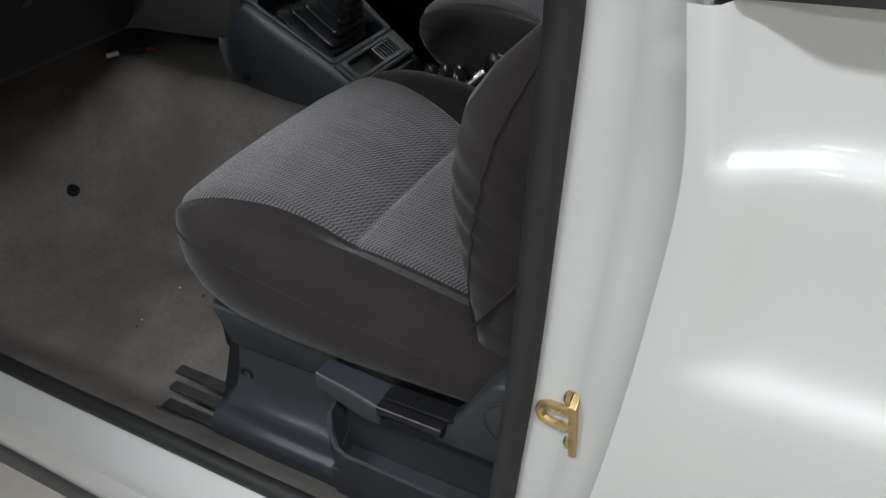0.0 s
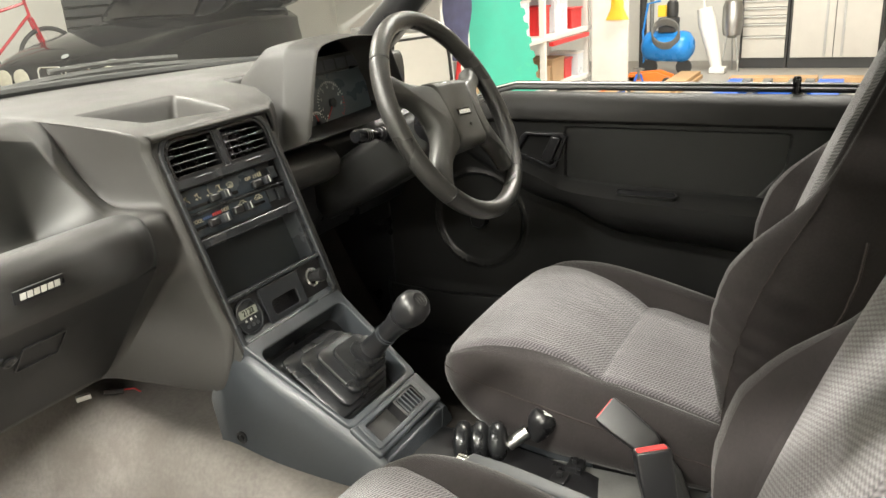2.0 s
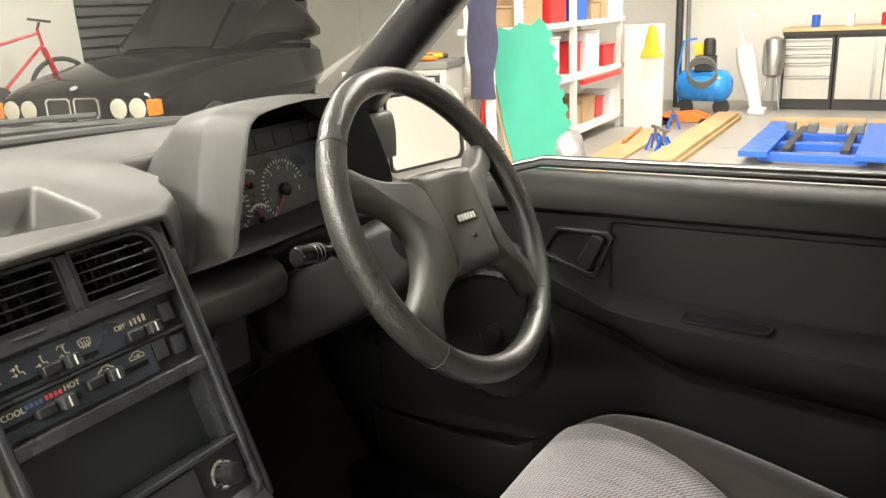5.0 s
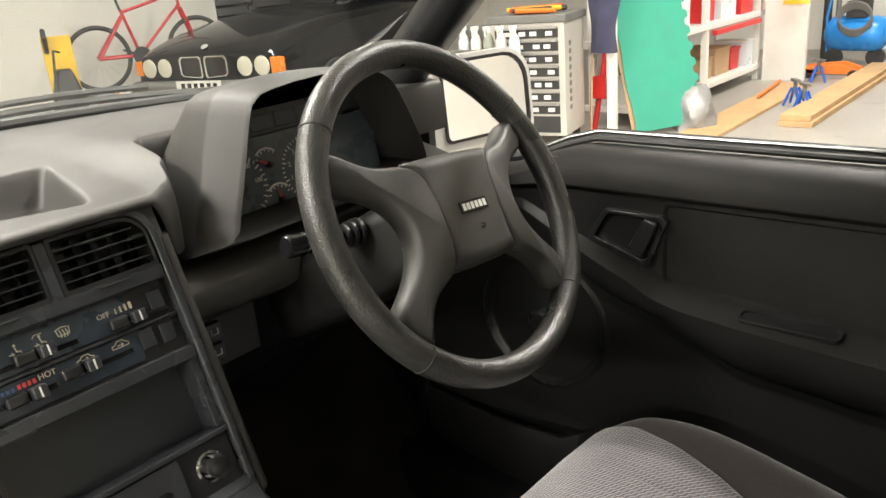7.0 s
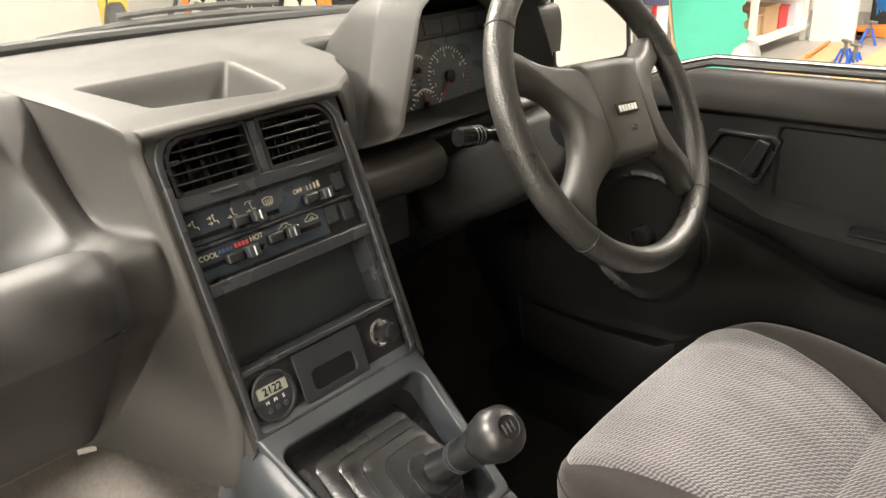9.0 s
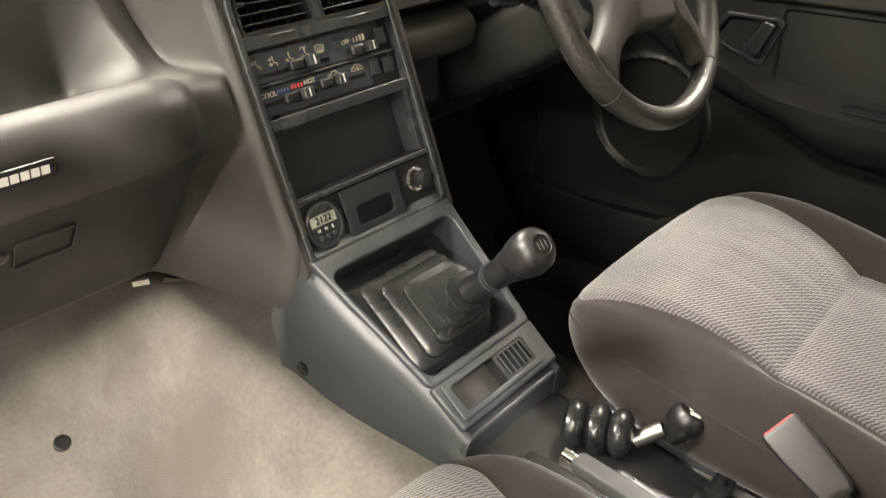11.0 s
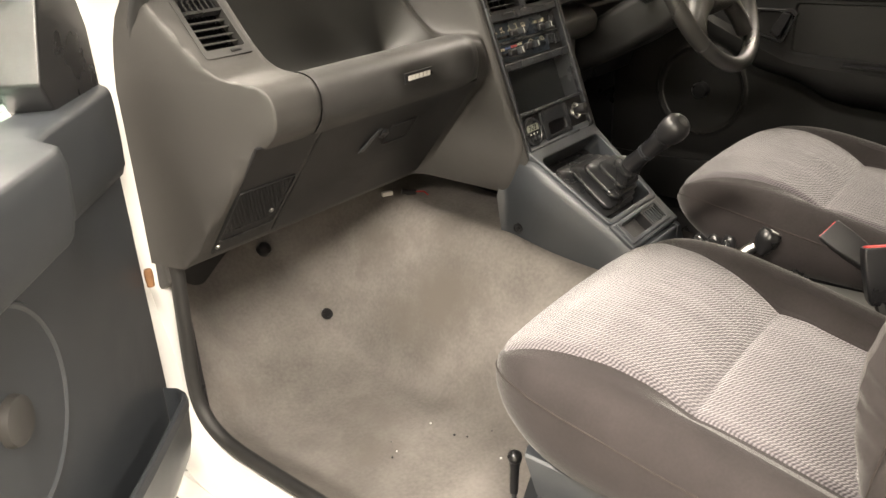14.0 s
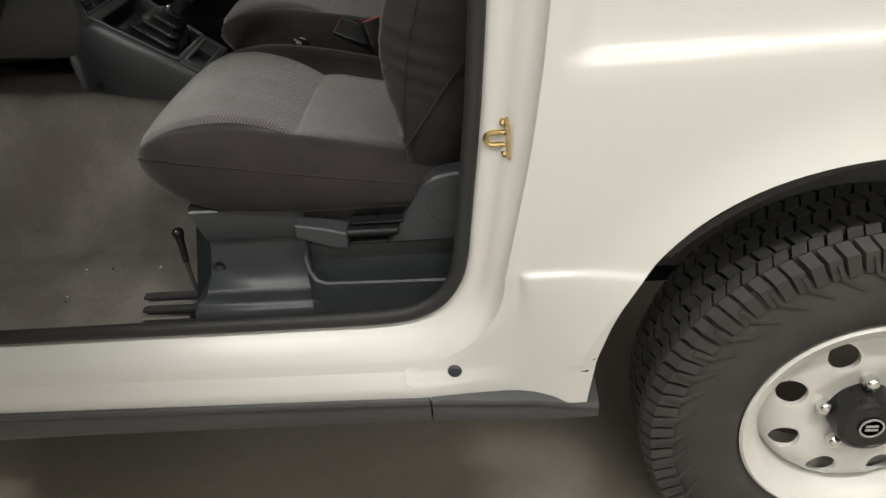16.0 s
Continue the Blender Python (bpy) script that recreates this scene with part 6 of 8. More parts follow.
for w, hx, hy, oy in ((-0.035, 0.036, 0.036, 0), (-0.06, 0.045, 0.044, -0.004), (-0.10, 0.052, 0.050, -0.010), (-0.17, 0.056, 0.050, -0.014), (-0.26, 0.054, 0.046, -0.016), (-0.33, 0.05, 0.04, -0.02)):
    rings.append([WM @ V(x, y + oy, w) for x, y in rounded(-hx, -hy, hx, hy, 0.022, 4)])
loft(bm, rings)
part("shroud", bm, DOORB, col, bevel=0.004, seg=3)
for s, ln in ((-1, 0.155), (1, 0.15)):
    bm = B()
    a = WM @ V(s * 0.050, 0.022, -0.100)
    b_ = WM @ V(s * ln, 0.036, -0.098)
    for k in range(4):
        p = a.lerp(b_, 0.06 + 0.09 * k)
        q = a.lerp(b_, 0.10 + 0.09 * k)
        tube(bm, [p, q], 0.0175 - 0.0022 * k, 12)
    sk = part("stalk_boot", bm, BLACK, col)
    bm = B()
    tube(bm, [a, a.lerp(b_, 0.45), a.lerp(b_, 0.62)], [0.0075, 0.0075, 0.009], 10)
    tube(bm, [a.lerp(b_, 0.60), a.lerp(b_, 0.97), a.lerp(b_, 1.0)], [0.0115, 0.0125, 0.010], 14)
    sta = part("stalk", bm, GLOSSB, col, "gloss black column stalk")
    for k in (0.66, 0.72, 0.78):
        bm = B()
        tube(bm, [a.lerp(b_, k), a.lerp(b_, k + 0.012)], 0.0124, 14)
        part("stalk_mark", bm, DIMMARK, sta)
bm = B()
box(bm, (0.401, 1.408, 1.150), (0.413, 1.421, 1.158))
tagged(part("hazard_button", bm, RED, None, bevel=0.002), "small red hazard button on the steering column", "button")
bpy.data.objects["hazard_button"].location = (-0.045, -0.045, 0.066)

whl = thing("steering_wheel", "black four-spoke steering wheel with a padded hub", "steering wheel")
RW, RT = 0.1825, 0.0155


def wp(a, r, w=0.0):
    return WM @ V(r * math.cos(a), r * math.sin(a), w)


bm = B()
n = 96
rings = []
for k in range(n):
    a = 2 * math.pi * k / n
    rings.append([wp(a, RW + RT * math.cos(2 * math.pi * j / 14), RT * 1.08 * math.sin(2 * math.pi * j / 14)) for j in range(14)])
loft(bm, rings, wrap=True)
part("rim", bm, RIMLEATHER, whl, "black grained rim")
SEAM = (139, 222, 311, 30)
for sa in SEAM:
    bm = B()
    a = radians(sa)
    rings = [[wp(a + da, RW + (RT + h) * math.cos(2 * math.pi * j / 14), (RT * 1.08 + h) * math.sin(2 * math.pi * j / 14)) for j in range(14)] for da, h in ((-0.010, -0.002), (-0.007, 0.0008), (0.007, 0.0008), (0.010, -0.002))]
    loft(bm, rings, caps=False)
    part("rim_seam", bm, RUBBER, whl)
hm = WM @ Matrix.Rotation(radians(-4.5), 4, "Z")


def rounder(o, n):
    """Cut the corners of an outline n times."""
    for _ in range(n):
        o = [q for a, b in zip(o, o[1:] + o[:1]) for q in ((a[0] * 0.75 + b[0] * 0.25, a[1] * 0.75 + b[1] * 0.25), (a[0] * 0.25 + b[0] * 0.75, a[1] * 0.25 + b[1] * 0.75))]
    return o


def inset(o, d):
    """Draw an outline in by d, also round its hollows."""
    turn = 1 if sum(a[0] * b[1] - b[0] * a[1] for a, b in zip(o, o[1:] + o[:1])) > 0 else -1
    out = []
    for i, p in enumerate(o):
        t = (Vector(o[(i + 1) % len(o)]) - Vector(o[i - 1])).normalized()
        out.append((p[0] - turn * t.y * d, p[1] + turn * t.x * d))
    return out


CHEEK = [(0.050, 0.054), (0.105, 0.060), (0.150, 0.096), (0.166, 0.050), (0.114, 0.034), (0.090, 0.008), (0.085, -0.022), (0.102, -0.055), (0.146, -0.092), (0.112, -0.136), (0.101, -0.102), (0.082, -0.080), (0.046, -0.064), (0.040, 0.0)]
for s in (-1, 1):
    bm = B()
    o = rounder(CHEEK, 3)
    rings = []
    for off, z0 in ((0.008, -0.024), (0.003, -0.020), (0.0005, -0.012), (0.0, -0.004), (0.001, 0.002), (0.003, 0.006), (0.0055, 0.009), (0.008, 0.0103)):
        rings.append([hm @ V(s * x, y, z0 + 0.0125 - 0.19 * (x - 0.05)) for x, y in inset(o, off)])
    loft(bm, rings)
    part("spoke", bm, HUBSKIN, whl, "broad black spoke web")
bm = B()
hub = [(-0.060, 0.050), (-0.056, 0.058), (0.056, 0.058), (0.062, 0.050), (0.056, 0.0), (0.051, -0.052), (0.044, -0.066), (-0.044, -0.066), (-0.051, -0.052), (-0.056, 0.0)]
hub = rounder(finer(hub, 2), 2)
hm = WM @ Matrix.Rotation(radians(-4.5), 4, "Z")
loft(bm, [[hm @ V(x, y, z) for x, y in ((a * (1 - f / 0.058), b * (1 - f / 0.061)) for a, b in hub)] for f, z in ((0.002, -0.035), (0.0, -0.01), (0.0, 0.007), (0.001, 0.0125), (0.003, 0.0170), (0.006, 0.0200), (0.010, 0.0218), (0.014, 0.0224))])
part("hub_pad", bm, HUBSKIN, whl, "grained black hub pad with a small badge")
for s in (-1, 1):
    bm = B()
    tube(bm, [hm @ V(s * (0.0575 + 0.075 * y), y, 0.0150 if abs(y + 0.004) < 0.052 else 0.006) for y in (-0.066, -0.056, -0.03, 0.0, 0.03, 0.048, 0.058)], 0.0026, 6)
    part("hub_groove", bm, GLOSSB, whl)
bm = B()
prism(bm, rounded(-0.022, -0.0065, 0.022, 0.0065, 0.001), "z", 0.021, 0.0245, hm @ Matrix.Translation((0.002, -0.006, 0)))
wb = part("badge", bm, GLOSSB, whl, bevel=0.0005)
for k in range(6):
    bm = B()
    x = -0.0165 + 0.0066 * k
    box(bm, (x - 0.0004, -0.0098, 0.0243), (x + 0.0044, -0.0022, 0.0250), hm)
    part("badge_mark", bm, WHITEMARK, wb)
bm = B()
lathe(bm, [(0.05, -0.035), (0.045, -0.055), (0.038, -0.07)], WM, 24)
part("boss", bm, BLACK, whl)
bm = B()
lathe(bm, [(0.0035, 0), (0.003, 0.0012)], hm @ Matrix.Translation((0.004, -0.030, 0.0236)), 8)
part("hub_screw", bm, GLOSSB, whl)


# ---------------------------------------------------------------- gear console
con = thing("gear_console", "blue-grey plastic gear console with a coin tray", "console")
CM = Matrix(((1, 0, 0, 0), (0, 0.8, -0.6, 1.180), (0, 0.6, 0.8, 0.785), (0, 0, 0, 1)))


def taper(u, v):
    """The console's top narrows towards the seats."""
    return u * lerp([(0.0, 0.76), (0.25, 1.0)], v) + lerp([(0.0, 0.006), (0.25, 0.0)], v)


def tapered(o):
    return [(taper(u, v), v) for u, v in o]


# the flanks flare a little towards the carpet and end in a curve below the stack
def console_top(y):
    return glide([(1.160, 0.768), (1.180, 0.783), (1.2725, 0.8525), (1.365, 0.9225), (1.392, 0.926), (1.430, 0.890)], y) if y > 1.365 or y < 1.18 else 0.785 + 0.75 * (y - 1.18)


for s in (-1, 1):
    rings = []
    for k in range(25):
        y = 1.168 + (1.432 - 1.168) * k / 24
        v = (y - 1.18) / 0.8
        w = abs(taper(s * 0.122, min(0.25, max(0, v)))) + 0.001
        zt = console_top(y) - 0.002
        zb = glide([(1.168, 0.715), (1.30, 0.70), (1.38, 0.715), (1.42, 0.77), (1.432, 0.85)], y)
        fl = 0.020
        rings.append([V(s * (w - 0.020), y, zb), V(s * (w + fl), y, zb), V(s * (w + fl * 0.82), y, zb + (zt - zb) * 0.25), V(s * (w + fl * 0.42), y, zb + (zt - zb) * 0.62), V(s * (w + fl * 0.16), y, zt - 0.020), V(s * (w + 0.001), y, zt - 0.010), V(s * (w - 0.0035), y, zt - 0.003), V(s * (w - 0.009), y, zt), V(s * (w - 0.014), y, zt - 0.002), V(s * (w - 0.016), y, zt - 0.010), V(s * (w - 0.020), y, zt - 0.04)])
    bm = B()
    loft(bm, rings)
    part("flank", bm, TRIM, con)
bm = B()
prism(bm, [(-0.092, 0.700), (0.100, 0.700), (0.100, 0.755), (0.097, 0.772), (-0.087, 0.772), (-0.092, 0.755)], "y", 1.1690, 1.188)
part("rear_face", bm, TRIM, con, bevel=0.005, seg=3)
# sloping top: a slim rim round the gaiter well, and the coin tray behind it
bm = B()
frame_ring(bm, tapered(rounded(-0.1170, 0.052, 0.1170, 0.262, 0.012)), tapered(rounded(-0.1060, 0.064, 0.1010, 0.226, 0.014)), "z", -0.045, 0.0045, CM)
part("top_rim", bm, TRIM, con, bevel=0.004, seg=3)
bm = B()
frame_ring(bm, tapered(rounded(-0.1190, -0.006, 0.1180, 0.0545, 0.006)), [(u, v) for u, v in rounded(-0.070, 0.006, 0.066, 0.046, 0.004)], "z", -0.03, 0.0035, CM)
part("rear_rim", bm, TRIM, con, bevel=0.004, seg=3)
bm = B()
box(bm, (-0.10, 0.05, -0.055), (0.10, 0.24, -0.040), CM)
box(bm, (-0.085, 0.0, -0.040), (0.090, 0.06, -0.028), CM)
part("well", bm, BLACK, con)
bm = B()
frame_ring(bm, rounded(-0.078, 0.002, 0.074, 0.050, 0.004), rounded(-0.067, 0.010, 0.063, 0.043, 0.004), "z", -0.012, 0.0070, CM)
part("tray_frame", bm, TRIM, con, bevel=0.0018, seg=3)
bm = B()
box(bm, (-0.070, 0.006, -0.022), (0.010, 0.046, -0.014), CM)
part("coin_tray", bm, DASHL, con)
bm = B()
frame_ring(bm, rounded(0.008, 0.0095, 0.0635, 0.0435, 0.003), rounded(0.014, 0.013, 0.060, 0.040, 0.002), "z", -0.018, 0.0045, CM)
sg = part("slotted_grille", bm, BLACK, con)
bm = B()
box(bm, (0.010, 0.010, -0.022), (0.063, 0.043, -0.016), CM)
part("backing", bm, GLOSSB, sg)
for k in range(5):
    bm = B()
    box(bm, (0.0165 + 0.0090 * k, 0.013, -0.014), (0.0200 + 0.0090 * k, 0.040, 0.0045), CM)
    part("bar", bm, TRIM, sg, bevel=0.0008)
bm = B()
lathe(bm, [(0.010, -0.004), (0.010, 0.002), (0.007, 0.0025), (0.0065, -0.001)], pose(-0.1370, 1.388, 0.793, 0, -90, 0), 18)
lathe(bm, [(0.0045, 0), (0.0045, 0.003)], pose(-0.1370, 1.388, 0.793, 0, -90, 0), 8)
part("screw", bm, BLACK, con)
# bellows gaiter
gl = thing("gear_lever", "black gear lever with ball knob and ribbed rubber gaiter", "gear lever")
bm = B()
levels = 6
rings = []
for k in range(levels):
    f = k / (levels - 1)
    h = 0.077 - 0.052 * f
    cu, cv = -0.012 + 0.006 * f, 0.143 - 0.027 * f
    base = -0.034 + 0.0180 * k
    for sc, dz in ((0.80, -0.002), (0.97, 0.0005), (1.0, 0.0025), (1.0, 0.0060), (0.965, 0.0085), (0.80, 0.0105)):
        o = rounded(cu - h * sc, cv - h * sc * 0.95, cu + h * sc, cv + h * sc * 0.95, 0.014 * sc, 4)
        rings.append([CM @ V(x, y, base + dz) for x, y in o])
loft(bm, rings)
part("gaiter", bm, GAITER, gl, "ribbed black rubber gaiter")
g0, g1 = CM @ V(-0.004, 0.114, 0.062), V(-0.014, 1.148, 0.990)
bm = B()
ax = (g1 - g0)
tube(bm, [g0 - ax * 0.10, g0 + ax * 0.05, g0 + ax * 0.30, g0 + ax * 0.62, g0 + ax * 0.80], [0.0185, 0.0175, 0.0150, 0.0165, 0.0205], 20)
part("shaft_grip", bm, BLACK, gl)
for k in (0.38, 0.43):
    bm = B()
    tube(bm, [g0 + ax * k, g0 + ax * (k + 0.012)], 0.0168, 20)
    part("grip_ring", bm, TRIM, gl)
q = ax.to_track_quat("Z", "Y").to_matrix().to_4x4()
bm = B()
lathe(bm, [(0.018, -0.026), (0.0225, -0.016), (0.0250, -0.002), (0.0235, 0.012), (0.018, 0.020), (0.011, 0.0235), (0.0105, 0.0225), (0.003, 0.0225)], Matrix.Translation(g1) @ q, 28)
kn = part("ball_knob", bm, BLACK, gl, "worn black ball knob with a pale gear diagram")
for u in (-0.005, 0.0, 0.005):
    bm = B()
    box(bm, (u - 0.0005, -0.005, 0.0222), (u + 0.0005, 0.005, 0.0231), Matrix.Translation(g1) @ q)
    part("gear_mark", bm, DIMMARK, kn)
bm = B()
box(bm, (-0.0055, -0.0005, 0.0222), (0.0055, 0.0005, 0.0231), Matrix.Translation(g1) @ q)
part("gear_mark", bm, DIMMARK, kn)

# hand brake, transfer lever and belt buckles between the seats
hb = thing("hand_brake", "dark hand brake lever with a chrome button", "hand brake")
bm = B()
rings = []
for y, z, w, h in ((1.062, 0.776, 0.008, 0.006), (1.056, 0.776, 0.011, 0.009), (1.0, 0.770, 0.0115, 0.011), (0.90, 0.753, 0.0115, 0.012), (0.80, 0.730, 0.013, 0.013), (0.70, 0.700, 0.014, 0.014)):
    rings.append([V(-0.035 + a, y, z + b) for a, b in rounded(-w, -h, w, h, 0.004, 3)])
loft(bm, rings)
part("grip", bm, SKIRT, hb, "grey plastic grip")
bm = B()
box(bm, (-0.052, 0.96, 0.690), (-0.018, 1.13, 0.742))
part("lever_base", bm, BLACK, hb, bevel=0.006)
bm = B()
tube(bm, [(-0.035, 1.058, 0.775), (-0.035, 1.076, 0.777)], 0.0085, 12)
part("button", bm, CHROME, hb)
bm = B()
loft(bm, [[V(x, y, z + dz) for x, z in ((-0.112, 0.690), (-0.106, 0.722), (-0.085, 0.738), (0.0, 0.745), (0.085, 0.738), (0.106, 0.722), (0.112, 0.690))] for y, dz in ((1.172, 0.0), (1.05, -0.006), (0.93, -0.020), (0.86, -0.040))])
tagged(part("tunnel_boot", bm, BLACK, None, bevel=0.003), "black rubber cover on the tunnel under the levers", "cover")
tl = thing("transfer_lever", "short transfer lever with a black knob and pale marks", "gear lever")
BX = Matrix.Translation((0.036, 1.105, 0.752)) @ V(0.30, -0.94, 0.10).to_track_quat("Z", "Y").to_matrix().to_4x4()
for k in range(3):
    r = 0.034 - 0.002 * k
    bm = B()
    lathe(bm, [(r * 0.4, -0.013), (r * 0.75, -0.011), (r * 0.97, -0.005), (r, 0.001), (r * 0.93, 0.007), (r * 0.70, 0.012), (r * 0.4, 0.014)], BX @ Matrix.Translation((0, 0, 0.026 * k)), 22)
    part("boot_fold", bm, GAITER, tl)
bm = B()
tube(bm, [(0.066, 1.045, 0.745), (0.084, 1.020, 0.765)], 0.010, 10)
part("shaft", bm, STEEL, tl)
KT = Matrix.Translation((0.097, 1.0, 0.782)) @ V(0.25, -0.35, 0.9).to_track_quat("Z", "Y").to_matrix().to_4x4()
bm = B()
lathe(bm, [(0.010, -0.034), (0.015, -0.024), (0.0215, -0.008), (0.0215, 0.006), (0.0165, 0.013), (0.004, 0.0145)], KT, 22)
tk = part("knob", bm, BLACK, tl)
for k in range(3):
    bm = B()
    box(bm, (-0.010 + 0.007 * k, -0.006, 0.0135), (-0.0055 + 0.007 * k, 0.006, 0.0150), KT)
    part("range_mark", bm, WHITEMARK, tk)
tb = thing("tunnel_bracket", "pale grey steel plate with two switches behind the levers", "bracket")
bm = B()
prism(bm, [(-0.01, 0.99), (0.105, 0.99), (0.115, 0.72), (-0.01, 0.70)], "z", 0.700, 0.712)
part("plate", bm, M("plate_steel", (0.13, 0.13, 0.125), 0.45, 0.3, var=0.2, vs=20), tb, bevel=0.002)
for k, (x, y) in enumerate(((0.045, 0.955), (0.085, 0.945))):
    bm = B()
    box(bm, (x - 0.015, y - 0.012, 0.712), (x + 0.015, y + 0.012, 0.728))
    box(bm, (x - 0.004, y - 0.004, 0.728), (x + 0.004, y + 0.004, 0.737))
    part("window_switch", bm, BLACK, tb, bevel=0.002)


def buckle(top, foot, wide, root, label):
    t = thing("seat_belt_buckle", label, "buckle", "belt buckles")
    az = (Vector(top) - Vector(foot)).normalized()
    ax_ = Vector(wide)
    ax_ = (ax_ - az * ax_.dot(az)).normalized()
    ay = az.cross(ax_)
    m = Matrix(((ax_.x, ay.x, az.x, top[0]), (ax_.y, ay.y, az.y, top[1]), (ax_.z, ay.z, az.z, top[2]), (0, 0, 0, 1)))
    bm = B()
    rings = []
    for z, w, d in ((-0.088, 0.014, 0.009), (-0.078, 0.019, 0.012), (-0.03, 0.0225, 0.0135), (-0.002, 0.0225, 0.0135), (0.002, 0.0215, 0.0125)):
        rings.append([m @ V(x, y, z) for x, y in rounded(-w, -d, w, d, 0.004, 3)])
    loft(bm, rings)
    part("housing", bm, BLACK, t, bevel=0.0012)
    bm = B()
    box(bm, (-0.0185, -0.0095, -0.002), (0.0185, 0.0075, 0.0040), m)
    part("release_button", bm, RED, t, "bright red release button", bevel=0.0015)
    bm = B()
    box(bm, (-0.0190, 0.0080, -0.002), (0.0190, 0.0110, 0.0030), m)
    part("tongue_slot", bm, STEEL, t, bevel=0.0008)
    bm = B()
    p0 = m @ V(0, 0, -0.082)
    tube(bm, [p0, p0.lerp(Vector(root), 0.35) + V(0, -0.01, 0.006), Vector(root)], [0.011, 0.010, 0.010], 8)
    part("stalk", bm, RUBBER, t)


buckle((0.120, 0.908, 0.806), (0.088, 0.815, 0.772), (0.55, -0.45, 0.55), (0.070, 0.765, 0.680), "black belt buckle with red button leaning on the driver's seat")
buckle((-0.027, 0.806, 0.856), (-0.052, 0.780, 0.760), (0.50, -0.86, 0.15), (-0.060, 0.760, 0.670), "black belt buckle with red button beside the passenger seat")
bm = B()
prism(bm, [(-0.120, 1.100), (-0.082, 1.112), (-0.070, 1.060), (-0.105, 1.045)], "z", 0.712, 0.720)
tagged(part("tunnel_cover", bm, WHITEMARK, None, bevel=0.002), "small white cover plate beside the hand brake", "cover")


# ---------------------------------------------------------------- driver's door, closed
dd = thing("driver_door", "closed driver's door with black moulded trim", "car door")
bm = B()
prism(bm, [(0.60, 0.56), (1.66, 0.56), (1.72, 0.75), (1.72, 1.10), (1.42, 1.13), (1.36, 1.150), (0.60, 1.150)], "x", 0.716, 0.785)
part("shell", bm, PAINT, dd, bevel=0.006)
bm = B()
prism(bm, [(0.60, 0.575), (1.66, 0.575), (1.69, 0.75), (1.69, 1.08), (1.43, 1.125), (1.37, 1.160), (0.60, 1.160)], "x", 0.705, 0.716)
part("trim_panel", bm, DOORB, dd, "black moulded door trim panel", bevel=0.003)
# padded top rail and its swage
bm = B()
rings = []
for y, zt, dx in ((0.60, 1.172, 0), (0.75, 1.172, 0), (1.20, 1.172, 0), (1.33, 1.172, 0.0), (1.38, 1.158, 0.004), (1.45, 1.135, 0.010), (1.56, 1.118, 0.016), (1.68, 1.105, 0.02)):
    lo = 1.118 - 0.03 * max(0, (y - 1.33) / 0.35)
    rings.append([V(0.785, y, zt - 0.004), V(0.735, y, zt + 0.004), V(0.712 + dx * 0.3, y, zt), V(0.697, y, zt - 0.012), V(0.690, y, zt - 0.030), V(0.688, y, lo + 0.006), V(0.694, y, lo), V(0.710, y, lo - 0.004), V(0.785, y, lo - 0.004)])
loft(bm, rings)
part("top_rail", bm, HOODB, dd, bevel=0.002)
bm = B()
tube(bm, [(0.772, 0.60, 1.184), (0.772, 1.32, 1.184), (0.768, 1.37, 1.172), (0.762, 1.44, 1.145), (0.755, 1.56, 1.126)], 0.009, 8)
tube(bm, [(0.755, 0.60, 1.181), (0.755, 1.32, 1.181), (0.75, 1.37, 1.168), (0.746, 1.44, 1.141)], 0.005, 8)
part("belt_seal", bm, RUBBER, dd, "black rubber window seal")
bm = B()
tube(bm, [(0.7635, 0.60, 1.190), (0.7635, 1.32, 1.190), (0.759, 1.37, 1.178), (0.754, 1.44, 1.150)], 0.0022, 6)
part("seal_trim", bm, STEEL, dd)
# moulded face: sunk panel, arm rest with a sharp upper crease, round speaker seat
def door_lines(y):
    zt = glide([(0.62, 0.978), (0.97, 0.986), (1.156, 0.996), (1.20, 1.003), (1.28, 1.030), (1.42, 1.090)], y)
    zc = glide([(0.62, 0.956), (0.80, 0.959), (1.06, 0.971), (1.177, 0.980), (1.228, 0.998), (1.28, 1.015), (1.42, 1.075)], y)
    zl = glide([(0.62, 0.862), (0.81, 0.870), (0.966, 0.882), (1.06, 0.890), (1.12, 0.912), (1.158, 0.930), (1.261, 0.957), (1.42, 1.040)], y)
    return zl, zc, zt


def door_row(y, v):
    """Height of a mesh row, so that the rows run along the creases."""
    zl, zc, zt = door_lines(y)
    a = [(0, 0.600), (0.40, zl), (0.62, zc), (0.70, zt), (1, 1.118)]
    for (u0, z0), (u1, z1) in zip(a[:-1], a[1:]):
        if v <= u1 + 1e-9:
            return z0 + (z1 - z0) * (v - u0) / (u1 - u0)


